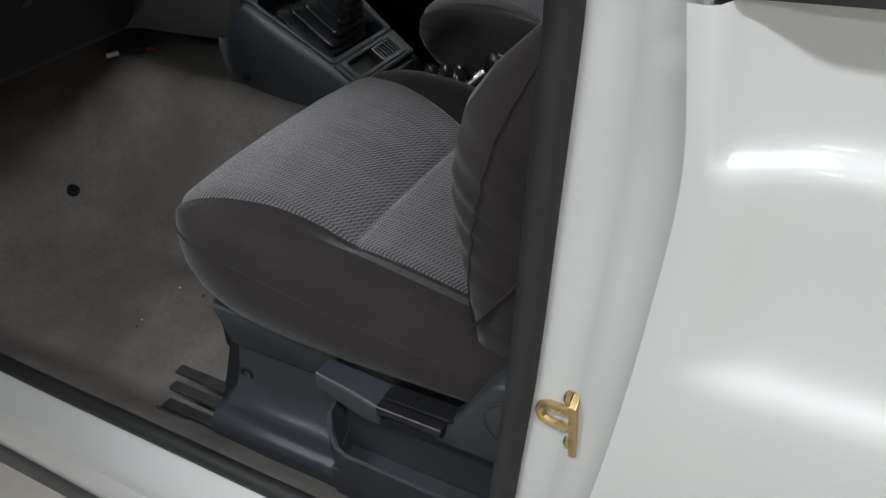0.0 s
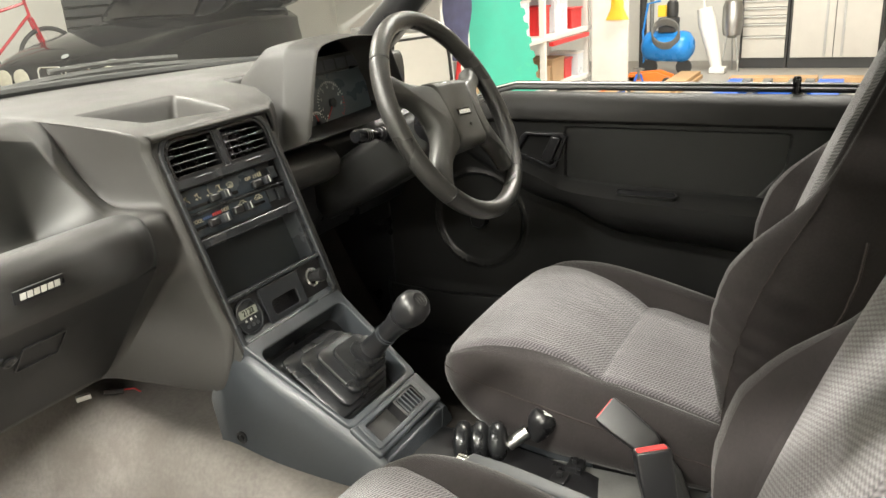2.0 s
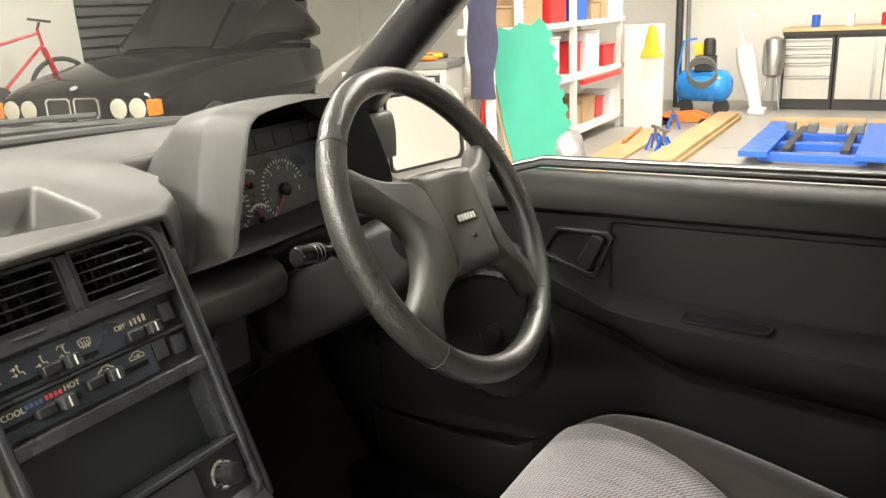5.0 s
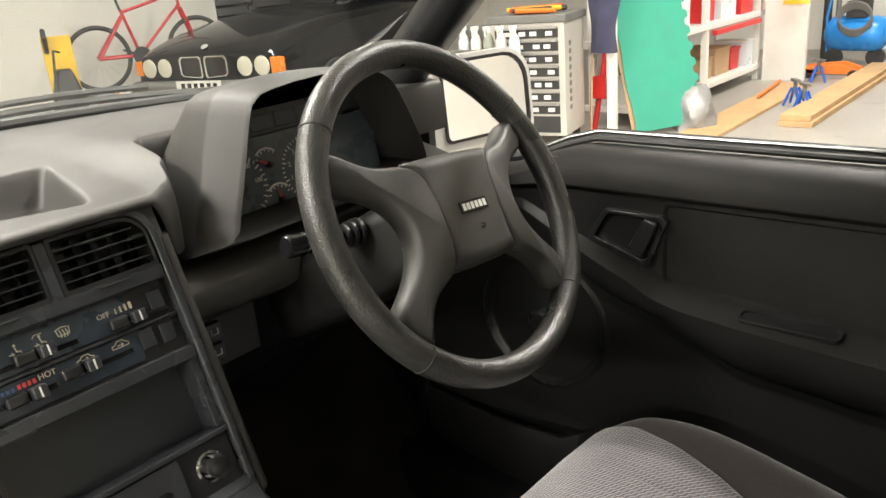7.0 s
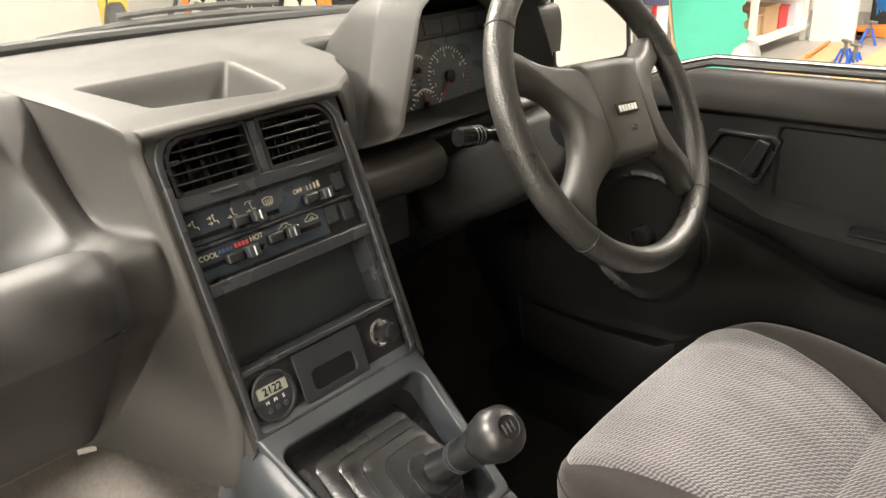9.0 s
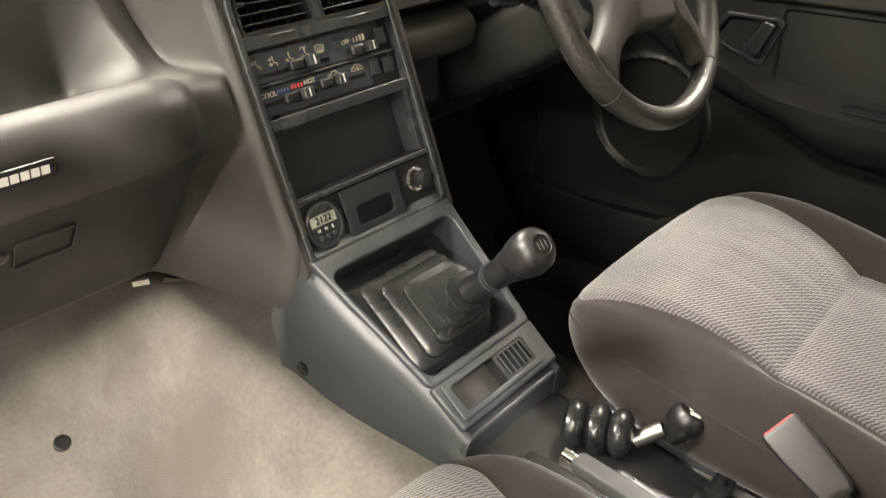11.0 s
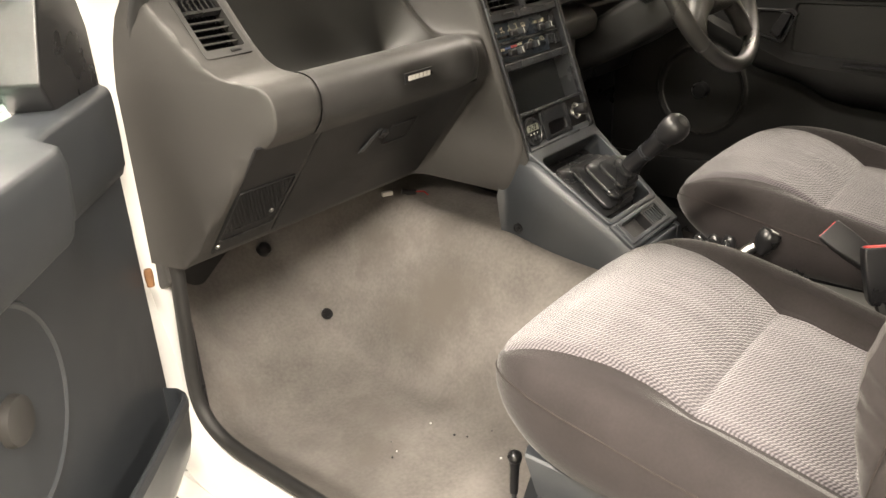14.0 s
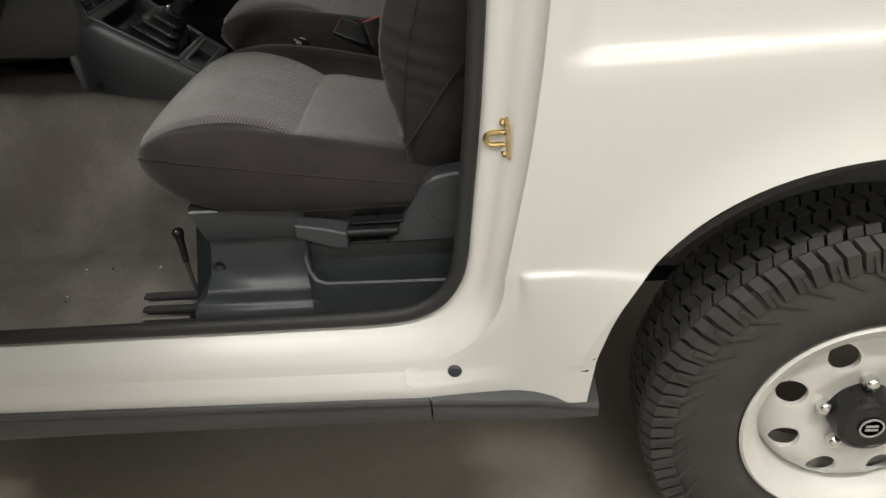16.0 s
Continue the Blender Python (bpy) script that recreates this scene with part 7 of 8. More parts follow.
def door_face(y, z):
    zl, zc, zt = door_lines(y)
    out = glide([(0.62, 0.052), (1.0, 0.052), (1.12, 0.047), (1.2, 0.034), (1.28, 0.022), (1.42, 0.006), (1.50, 0.0)], y)
    yr = glide([(0.97, 0.800), (1.0, 0.775), (1.045, 0.744), (1.105, 0.736)], z)
    rec = smooth(1.186 - y, 0, 0.014) * smooth(y - yr, 0, 0.014) * smooth(1.110 - z, 0, 0.012) * smooth(z - zt + 0.004, 0, 0.008)
    h = 0.008 - 0.019 * rec
    if z >= zt:
        arm = 0.0
    elif z >= zc:
        k = (zt - z) / (zt - zc)
        arm = out * (0.90 * k + 0.10 * k * k * (3 - 2 * k))
    elif z >= zl:
        k = (zc - z) / (zc - zl)
        arm = out * (1 - 0.10 * k - 0.72 * k ** 4)
    else:
        arm = out * 0.18 * (1 - smooth(zl - z, 0, 0.025))
    r = math.hypot(y - 1.394, z - 0.884)
    spk = 0.0065 * math.exp(-((r - 0.1135) / 0.0036) ** 2) - 0.0045 * (1 - smooth(r, 0.104, 0.111))
    low = 0.006 * (1 - smooth(z, 0.690, 0.720))
    return 0.7075 - h - arm - spk - low


bm = B()
def door_point(u, v):
    y = 0.61 + 1.06 * u
    z = door_row(y, v)
    return V(door_face(y, z), y, z)


sheet(bm, door_point, 300, 200)
part("moulded_face", bm, DOORB, dd, "black moulded door face with arm rest")
bm = B()
SLOT = Matrix.Translation((0.6740, 1.003, 0.9795)) @ Matrix.Rotation(radians(-19), 4, "Y")
frame_ring(bm, rounded(-0.064, -0.013, 0.064, 0.013, 0.010, 5), rounded(-0.060, -0.0095, 0.060, 0.0095, 0.008, 5), "z", -0.006, 0.003, SLOT @ Matrix.Rotation(radians(90), 4, "Z") @ Matrix.Rotation(0, 4, "X"))
pl = part("pull_slot", bm, DOORB, dd)
bm = B()
prism(bm, rounded(-0.061, -0.010, 0.061, 0.010, 0.008, 5), "z", -0.006, 0.0008, SLOT @ Matrix.Rotation(radians(90), 4, "Z"))
part("slot_floor", bm, GLOSSB, pl)
# handle in its wedge-shaped bezel
bm = B()
ho = [(1.302, 1.046), (1.280, 1.086), (1.272, 1.094), (1.184, 1.094), (1.177, 1.086), (1.202, 1.020), (1.212, 1.015)]
hc_ = (1.232, 1.064)
hi = [(hc_[0] + (y - hc_[0]) * 0.84, hc_[1] + (z - hc_[1]) * 0.80) for y, z in ho]
frame_ring(bm, ho, hi, "x", 0.708, 0.692)
hd = part("handle_bezel", bm, BLACK, dd, "black wedge-shaped handle bezel", bevel=0.0015)
bm = B()
prism(bm, hi, "x", 0.716, 0.7035)
part("handle_cup", bm, GLOSSB, hd)
bm = B()
prism(bm, [(1.236, 1.040), (1.212, 1.030), (1.188, 1.084), (1.208, 1.090)], "x", 0.702, 0.686)
part("handle_lever", bm, BLACK, hd, bevel=0.004, seg=3)
# winder blank in the speaker seat
bm = B()
lathe(bm, [(0.022, 0), (0.0205, 0.014), (0.017, 0.018), (0.004, 0.019)], pose(0.7040, 1.394, 0.884, 0, -90, 0), 28)
part("winder_blank", bm, BLACK, dd)
# map pocket
bm = B()
rings = []
for y, x, zt in ((1.66, 0.690, 0.705), (1.63, 0.660, 0.705), (1.45, 0.635, 0.712), (1.32, 0.628, 0.722), (1.29, 0.632, 0.738), (1.27, 0.655, 0.742), (1.25, 0.70, 0.745)):
    rings.append([V(0.712, y, zt - 0.02), V(x + 0.010, y, zt - 0.02), V(x + 0.008, y, zt), V(x, y, zt), V(x - 0.004, y, zt - 0.02), V(x + 0.006, y, 0.60), V(0.712, y, 0.585)])
loft(bm, rings)
part("map_pocket", bm, DOORB, dd, bevel=0.002)
bm = B()
lathe(bm, [(0.012, 0), (0.012, 0.004), (0.0075, 0.005), (0.0075, 0.026), (0.0085, 0.030), (0.006, 0.036), (0.001, 0.037)], pose(0.742, 0.742, 1.172), 16)
part("lock_knob", bm, GLOSSB, dd)
# quarter triangle and window frame
bm = B()
prism(bm, [(1.645, 1.10), (1.74, 1.09), (1.70, 1.262), (1.645, 1.262)], "x", 0.742, 0.760)
part("mirror_triangle", bm, BLACK, dd, bevel=0.003)
bm = B()
tube(bm, [(0.752, 1.70, 1.12), (0.742, 1.672, 1.285), (0.700, 1.44, 1.465), (0.672, 1.26, 1.55), (0.668, 1.1, 1.566), (0.668, 0.62, 1.566), (0.70, 0.598, 1.45), (0.748, 0.598, 1.18)], 0.014, 8)
part("window_frame", bm, BLACK, dd)

dm = thing("door_mirror", "white door mirror with silvered glass outside the window", "mirror")
MM = Matrix.Translation((0.882, 1.640, 1.203)) @ Matrix.Rotation(radians(-14), 4, "Z") @ Matrix.Rotation(radians(-4), 4, "X")
bm = B()
sh = rounded(-0.125, -0.082, 0.132, 0.088, 0.03, 5, (0.012, 0.022, 0.060, 0.015))
loft(bm, [[MM @ V(x, 0, z) for x, z in sh], [MM @ V(x * 1.0, 0.03, z) for x, z in sh], [MM @ V(x * 0.9, 0.07, z * 0.88) for x, z in sh], [MM @ V(x * 0.5, 0.095, z * 0.5) for x, z in sh]])
part("shell", bm, PAINT, dm, bevel=0.003)
bm = B()
si = rounded(-0.078, -0.064, 0.115, 0.074, 0.03, 5, (0.010, 0.018, 0.052, 0.014))
frame_ring(bm, [(x * 1.06, z * 1.08) for x, z in si], si, "y", -0.004, 0.006, MM)
part("glass_seal", bm, BLACK, dm)
bm = B()
prism(bm, si, "y", -0.0015, 0.004, MM)
part("mirror_glass", bm, MIRROR, dm)
bm = B()
box(bm, (-0.155, -0.004, -0.080), (-0.095, 0.05, 0.062), MM)
part("arm", bm, PAINT, dm, bevel=0.008)

# ---------------------------------------------------------------- passenger door, swung open
od = thing("passenger_door", "open white passenger door with dark grey moulded trim", "car door")
od.matrix_world = Matrix(((-0.744, 0.668, 0, -0.752), (-0.668, -0.744, 0, 1.620), (0, 0, 1, 0), (0, 0, 0, 1)))
bm = B()
prism(bm, [(0.0, 0.50), (1.02, 0.50), (1.04, 0.70), (1.04, 1.155), (0.12, 1.155), (0.0, 1.10)], "y", -0.090, -0.020)
part("shell", bm, PAINT, od, bevel=0.006)
bm = B()
prism(bm, [(0.02, 0.54), (1.00, 0.54), (1.02, 0.70), (1.02, 1.145), (0.02, 1.145), (0.012, 1.10)], "y", -0.022, -0.004)
part("trim_panel", bm, TRIM, od, "dark grey moulded door trim panel", bevel=0.006)
bm = B()
rings = []
for u, o in ((0.0, 0.0), (0.02, 0.010), (0.08, 0.012), (0.22, 0.014), (0.255, 0.020), (0.275, 0.050), (0.30, 0.056), (0.6, 0.054), (1.03, 0.05)):
    rings.append([V(u, -0.06, 1.165), V(u, -0.01 + o * 0.5, 1.167), V(u, o * 0.9, 1.160), V(u, o, 1.140), V(u, o * 0.92, 1.09), V(u, o * 0.75, 1.06), V(u, -0.004, 1.04), V(u, -0.03, 1.04)])
loft(bm, rings)
part("top_rail", bm, TRIM, od, bevel=0.004)
bm = B()
rings = []
for k in range(15):
    u = 0.47 + 0.54 * k / 14
    zt = lerp([(0.47, 1.085), (0.56, 1.065), (0.66, 1.02), (0.75, 0.995), (1.0, 0.985)], u)
    o = lerp([(0.47, 0.002), (0.58, 0.040), (0.7, 0.052), (1.0, 0.056)], u)
    h = zt - lerp([(0.47, 1.07), (0.52, 1.03), (0.60, 0.96), (0.70, 0.895), (1.0, 0.87)], u)
    rings.append([V(u, -0.008, zt), V(u, o * 0.6, zt - 0.002), V(u, o, zt - h * 0.25), V(u, o * 0.9, zt - h * 0.7), V(u, o * 0.5, zt - h), V(u, -0.008, zt - h * 1.05)])
loft(bm, rings)
part("arm_rest", bm, TRIM, od, sub=1)
bm = B()
lathe(bm, [(0.119, 0), (0.1165, 0.004), (0.1135, 0.004), (0.110, 0.001)], pose(0.412, -0.004, 0.925, -90, 0, 0), 64)
part("speaker_ring", bm, TRIM, od)
bm = B()
lathe(bm, [(0.027, 0), (0.025, 0.010), (0.019, 0.014), (0.004, 0.014)], pose(0.412, -0.004, 0.925, -90, 0, 0), 28)
part("winder_blank", bm, DASH, od, "round grey-brown winder blank")
bm = B()
rings = []
for u, w0 in ((0.043, 0.002), (0.047, 0.024), (0.058, 0.036), (0.080, 0.043), (0.25, 0.047), (0.45, 0.047), (0.480, 0.042), (0.494, 0.030), (0.500, 0.002)):
    zt = 0.714 + 0.105 * max(0, u - 0.05)
    zb = glide([(0.04, 0.612), (0.10, 0.598), (0.30, 0.605), (0.50, 0.655)], u)
    rings.append([V(u, -0.006, zb + 0.022), V(u, max(-0.004, w0 - 0.010), zb + 0.022), V(u, max(-0.003, w0 - 0.0075), zt - 0.003), V(u, max(-0.002, w0 - 0.004), zt), V(u, w0, zt - 0.003), V(u, w0 + 0.0025, zt - 0.016), V(u, w0 + 0.0005, zt - 0.020), V(u, w0 * 0.92, zb + 0.05), V(u, w0 * 0.72, zb + 0.012), V(u, w0 * 0.5, zb), V(u, -0.006, zb - 0.004)])
loft(bm, rings)
part("map_pocket", bm, TRIM, od, "dark grey map pocket with a rounded lip", bevel=0.002)
bm = B()
prism(bm, [(0.0, 1.10), (0.145, 1.166), (0.165, 1.20), (0.075, 1.40), (0.055, 1.40), (0.0, 1.24)], "y", -0.065, -0.010)
part("mirror_triangle", bm, BLACK, od, "black quarter-light panel", bevel=0.004)
bm = B()
tube(bm, [(0.005, -0.05, 1.16), (0.10, -0.06, 1.31), (0.28, -0.09, 1.47), (0.42, -0.105, 1.545), (0.98, -0.11, 1.56), (1.02, -0.09, 1.42), (1.03, -0.05, 1.16)], 0.015, 8)
part("window_frame", bm, PAINT, od)
bm = B()
prism(bm, [(0.165, 1.165), (1.02, 1.165), (0.99, 1.55), (0.43, 1.545), (0.29, 1.47), (0.13, 1.33)], "y", -0.058, -0.054)
wg = part("window_glass", bm, glass("green_glass", (0.80, 0.93, 0.89)), od, "clear greenish window glass")
wg.visible_shadow = False
# hinge on the pillar, and the pillar's skin
bm = B()
tube(bm, [(-0.762, 1.605, 0.872), (-0.762, 1.605, 0.900)], 0.006, 10)
box(bm, (-0.768, 1.603, 0.880), (-0.755, 1.609, 0.896))
part("hinge", bm, RUST, car, "rusty steel door hinge", bevel=0.002)
bm = B()
prism(bm, [(-0.745, 1.672), (-0.742, 1.70), (-0.716, 1.73), (-0.710, 1.73), (-0.710, 1.68)], "z", 0.50, 1.19)
part("front_pillar", bm, PAINT, car, bevel=0.004)


# ---------------------------------------------------------------- the garage round the car
CREAM = M("cabinet_grey", (0.52, 0.50, 0.46), 0.4, 0.2, var=0.05, vs=6)
CABDARK = M("cabinet_frame", (0.03, 0.03, 0.03), 0.5, var=0.1)
WOOD = M("pine_board", (0.50, 0.32, 0.16), 0.65, var=0.2, vs=5, bump=0.2, bs=60)
WORKTOP = M("worktop_wood", (0.52, 0.38, 0.18), 0.5, var=0.15, vs=6)
MINT = M("mint_foam", (0.038, 0.29, 0.205), 0.75, var=0.08, vs=6, bump=0.3, bs=90, stain=((0.06, 0.36, 0.21), 5, 0.6))
SHELFW = M("shelf_white", (0.72, 0.70, 0.66), 0.5, var=0.06, vs=6)
BLUEP = M("blue_paint", (0.02, 0.11, 0.55), 0.4, var=0.1, vs=8)
BLUET = M("tank_blue", (0.03, 0.25, 0.70), 0.3, var=0.08, vs=8)
ORANGE = M("orange_paint", (0.75, 0.20, 0.03), 0.4, var=0.1, vs=8)
YELLOW = M("yellow_plastic", (0.80, 0.50, 0.03), 0.45, var=0.1, vs=8)
NAVY = M("navy_cloth", (0.045, 0.045, 0.085), 0.95, var=0.25, vs=12, bump=0.5, bs=90)
CARDB = M("cardboard", (0.42, 0.28, 0.16), 0.85, var=0.12, vs=6)
CLEARP = M("clear_tub", (0.62, 0.66, 0.70), 0.3, var=0.08, vs=5)
CARBLK = M("black_car_paint", (0.004, 0.0042, 0.005), 0.10, var=0.1, vs=3, spec=0.25)
LAMPG = M("headlamp_glass", (0.62, 0.60, 0.50), 0.12, var=0.1, vs=30)
AMBER = M("amber_lens", (0.85, 0.24, 0.02), 0.25, var=0.05, vs=20)
SILVERBAG = M("silver_bag", (0.30, 0.30, 0.30), 0.35, 0.3, var=0.25, vs=12, bump=0.6, bs=40)
GREYP = M("grey_plastic", (0.16, 0.16, 0.15), 0.5, var=0.12, vs=10)


def simple(name, label, cat, fn, material, group="", bevel=0.004, parent=None):
    bm = B()
    fn(bm)
    ob = part(name, bm, material, parent, bevel=bevel)
    if parent is None:
        tagged(ob, label, cat, group)
    return ob


# drawer cabinets along the far wall
def cabinet(y0, y1, kind):
    t = thing("garage_cabinet", "grey metal drawer cabinet with black frame" if kind == "drawers" else "grey metal double-door cabinet with black frame", "cabinet", "garage cabinets")
    bm = B()
    box(bm, (10.35, y0, 0.0), (10.85, y1, 0.90))
    part("carcass", bm, CABDARK, t, bevel=0.005)
    if kind == "drawers":
        hs = [0.28, 0.155, 0.10, 0.10, 0.095]
        z = 0.135
        for h in hs:
            bm = B()
            box(bm, (10.325, y0 + 0.03, z), (10.352, y1 - 0.03, z + h - 0.008))
            dr = part("drawer", bm, CREAM, t, bevel=0.004)
            bm = B()
            box(bm, (10.305, y0 + 0.03, z + h - 0.030), (10.328, y1 - 0.03, z + h - 0.012))
            part("pull", bm, STEEL, dr, bevel=0.003)
            z += h
    else:
        m = (y0 + y1) / 2
        for a, b in ((y0 + 0.03, m - 0.004), (m + 0.004, y1 - 0.03)):
            bm = B()
            box(bm, (10.325, a, 0.135), (10.352, b, 0.86))
            do = part("door", bm, CREAM, t, bevel=0.004)
            bm = B()
            yy = b - 0.11 if b < m else a + 0.08
            box(bm, (10.310, yy, 0.15), (10.330, yy + 0.03, 0.85))
            part("pull", bm, STEEL, do, bevel=0.003)


for y0, y1, kd in ((1.72, 2.30, "drawers"), (0.66, 1.71, "doors"), (0.07, 0.65, "drawers"), (-1.0, 0.06, "doors")):
    cabinet(y0, y1, kd)
simple("worktop", "long wooden worktop on the grey cabinets", "worktop", lambda bm: (box(bm, (10.30, -1.0, 0.945), (10.95, 2.32, 0.985))), WORKTOP)
simple("worktop_rail", "black rail under the wooden worktop", "rail", lambda bm: box(bm, (10.32, -1.0, 0.90), (10.93, 2.31, 0.945)), CABDARK)
for k in range(7):
    y = -0.3 + 0.38 * k
    simple("can", "small tin can on the worktop", "can", lambda bm: lathe(bm, [(0.05, 0.986), (0.05, 1.12), (0.045, 1.13)], pose(10.6, y, 0), 14), (RED, WHITEMARK, BLUEP, STEEL)[k % 4], "tins on the worktop")


# air compressor
def compressor():
    t = thing("air_compressor", "blue tank air compressor with coiled hose", "compressor")
    bm = B()
    m = Matrix.Translation((9.75, 3.10, 0.36)) @ Matrix.Rotation(radians(90), 4, "X") @ Matrix.Rotation(radians(-12), 4, "Y")
    lathe(bm, [(0.02, -0.34), (0.12, -0.32), (0.18, -0.27), (0.195, -0.2), (0.195, 0.2), (0.18, 0.27), (0.12, 0.32), (0.02, 0.34)], m, 28)
    part("tank", bm, BLUET, t)
    bm = B()
    box(bm, (9.62, 2.98, 0.54), (9.86, 3.20, 0.72))
    lathe(bm, [(0.07, 0.72), (0.075, 0.78), (0.07, 0.90), (0.05, 0.93)], pose(9.74, 3.05, 0), 14)
    part("pump", bm, CABDARK, t, bevel=0.01)
    bm = B()
    box(bm, (9.58, 3.10, 0.74), (9.66, 3.20, 0.88))
    part("pressure_switch", bm, YELLOW, t, bevel=0.008)
    bm = B()
    for k in range(7):
        bm = B()
        tube(bm, [(9.54 - 0.006 * k, 3.08 + 0.17 * math.cos(a), 0.50 + 0.15 * math.sin(a) + 0.012 * k) for a in [2 * math.pi * j / 24 for j in range(24)]], 0.012, 6, wrap=True)
        part("hose_coil", bm, GREYP, t)
    for s in (-0.22, 0.22):
        bm = B()
        lathe(bm, [(0.03, -0.02), (0.10, -0.02), (0.10, 0.02), (0.03, 0.02)], pose(9.72, 3.10 + s, 0.10, 0, 90, 0), 18)
        part("wheel", bm, CABDARK, t)
    bm = B()
    tube(bm, [(9.72, 3.4, 0.12), (9.72, 3.42, 0.55), (9.72, 3.36, 0.9), (9.72, 3.2, 0.93)], 0.014, 8)
    part("handle", bm, BLUET, t)


compressor()
simple("steel_tube", "dark steel tube leaning by the wall", "tube", lambda bm: tube(bm, [(10.2, 3.55, 0), (10.5, 3.62, 2.1)], 0.05, 10), CABDARK)
simple("steel_tube", "dark steel tube leaning by the wall", "tube", lambda bm: tube(bm, [(10.1, 3.40, 0), (10.45, 3.50, 2.0)], 0.03, 10), GREYP)
bm = B()
tube(bm, [(9.9, 2.50, 0.05), (10.0, 2.66, 0.62), (10.02, 2.70, 0.80)], [0.07, 0.12, 0.10], 14)
vc = tagged(part("vacuum_cleaner", bm, SHELFW), "white upright cleaner leaning beside the cabinets", "cleaner")
bm = B()
tube(bm, [(10.02, 2.70, 0.78), (10.05, 2.78, 1.1), (10.05, 2.70, 1.25), (10.05, 2.58, 1.12)], 0.018, 8)
part("handle", bm, SHELFW, vc)
bm = B()
box(bm, (9.78, 2.38, 0.0), (9.98, 2.58, 0.08))
part("foot", bm, SHELFW, vc, bevel=0.02)
bm = B()
lathe(bm, [(0.03, 0.42), (0.11, 0.46), (0.125, 0.55), (0.125, 0.80), (0.10, 0.88), (0.03, 0.91)], pose(10.05, 2.36, 0), 24)
pt = tagged(part("pressure_pot", bm, STEEL), "silver pressure pot on a stand beside the cabinets", "pot")
bm = B()
for a in (0, 120, 240):
    tube(bm, [(10.05 + 0.06 * math.cos(radians(a)), 2.36 + 0.06 * math.sin(radians(a)), 0.47), (10.05 + 0.13 * math.cos(radians(a)), 2.36 + 0.13 * math.sin(radians(a)), 0.0)], 0.012, 6)
part("stand", bm, STEEL, pt)

# trolley jack
jk = thing("trolley_jack", "low orange trolley jack on the floor", "jack")
bm = B()
prism(bm, [(3.42, 0.05), (3.38, 0.12), (3.0, 0.155), (2.84, 0.10), (2.84, 0.05)], "x", 8.75, 8.80)
prism(bm, [(3.42, 0.05), (3.38, 0.12), (3.0, 0.155), (2.84, 0.10), (2.84, 0.05)], "x", 8.98, 9.03)
box(bm, (8.75, 3.25, 0.05), (9.03, 3.40, 0.10))
part("frame", bm, ORANGE, jk, bevel=0.004)
for y in (2.86, 3.36):
    for x in (8.72, 9.05):
        bm = B()
        lathe(bm, [(0.01, -0.018), (0.05, -0.018), (0.05, 0.018), (0.01, 0.018)], pose(x, y, 0.05, 0, 90, 0), 14)
        part("wheel", bm, CABDARK, jk)
simple("pry_bar", "orange-handled pry bar on the floor", "tool", lambda bm: tube(bm, [(7.3, 3.32, 0.06), (8.2, 3.42, 0.06)], 0.018, 8), ORANGE)

# boards on the floor
def plank(x0, x1, y0, y1, z0, th, turn, label):
    bm = B()
    box(bm, (-(x1 - x0) / 2, -(y1 - y0) / 2, z0), ((x1 - x0) / 2, (y1 - y0) / 2, z0 + th))
    o = part("plank", bm, WOOD, None, bevel=0.004)
    o.matrix_world = pose((x0 + x1) / 2, (y0 + y1) / 2, 0, 0, 0, turn)
    tagged(o, label, "board", "boards on the floor")


plank(6.30, 9.4, 2.56, 2.83, 0.0, 0.045, 0.5, "thick pine board lying on the garage floor")
plank(6.34, 9.38, 2.585, 2.825, 0.0455, 0.045, 0.5, "second pine board stacked on the first")
plank(5.6, 8.3, 3.10, 3.42, 0.0, 0.03, 1, "wide pine board lying along the shelf")
plank(9.0, 9.25, 1.25, 2.2, 0.0, 0.06, 2, "short board lying before the cabinets")
plank(9.05, 9.25, 0.45, 1.2, 0.0, 0.06, -2, "short board lying before the cabinets")


def axle_stand(x, y):
    t = thing("axle_stand", "small blue axle stand on the floor", "stand", "axle stands", (x, y, 0), random.uniform(0, 90))
    for a in range(4):
        bm = B()
        tube(bm, [(0.10 * math.cos(a * 1.571), 0.10 * math.sin(a * 1.571), 0), (0.03 * math.cos(a * 1.571), 0.03 * math.sin(a * 1.571), 0.16)], 0.012, 6)
        part("leg", bm, BLUEP, t)
    bm = B()
    tube(bm, [(0, 0, 0.10), (0, 0, 0.22)], 0.018, 8)
    box(bm, (-0.07, -0.02, 0.21), (0.07, 0.02, 0.235))
    part("ratchet_bar", bm, GREYP, t)


for x, y in ((7.25, 2.98), (7.05, 2.84), (8.55, 3.15)):
    axle_stand(x, y)

# low blue lift
lf = thing("car_lift", "low blue steel scissor lift on the floor", "lift")
for y in (0.95, 1.85):
    bm = B()
    box(bm, (6.65, y, 0.08), (8.45, y + 0.24, 0.13))
    part("platform", bm, BLUEP, lf, bevel=0.006)
for x in (6.75, 7.3, 7.85):
    bm = B()
    box(bm, (x, 1.1, 0.03), (x + 0.10, 1.95, 0.10))
    part("cross_beam", bm, BLUEP, lf, bevel=0.006)
for y in (1.25, 1.72):
    bm = B()
    box(bm, (7.0, y, 0.05), (8.3, y + 0.07, 0.11))
    part("arm", bm, CABDARK, lf, bevel=0.006)
for y in (1.2, 1.35, 1.6, 1.8):
    bm = B()
    box(bm, (7.9, y, 0.10), (8.05, y + 0.09, 0.19))
    part("ram", bm, GREYP, lf, bevel=0.01)
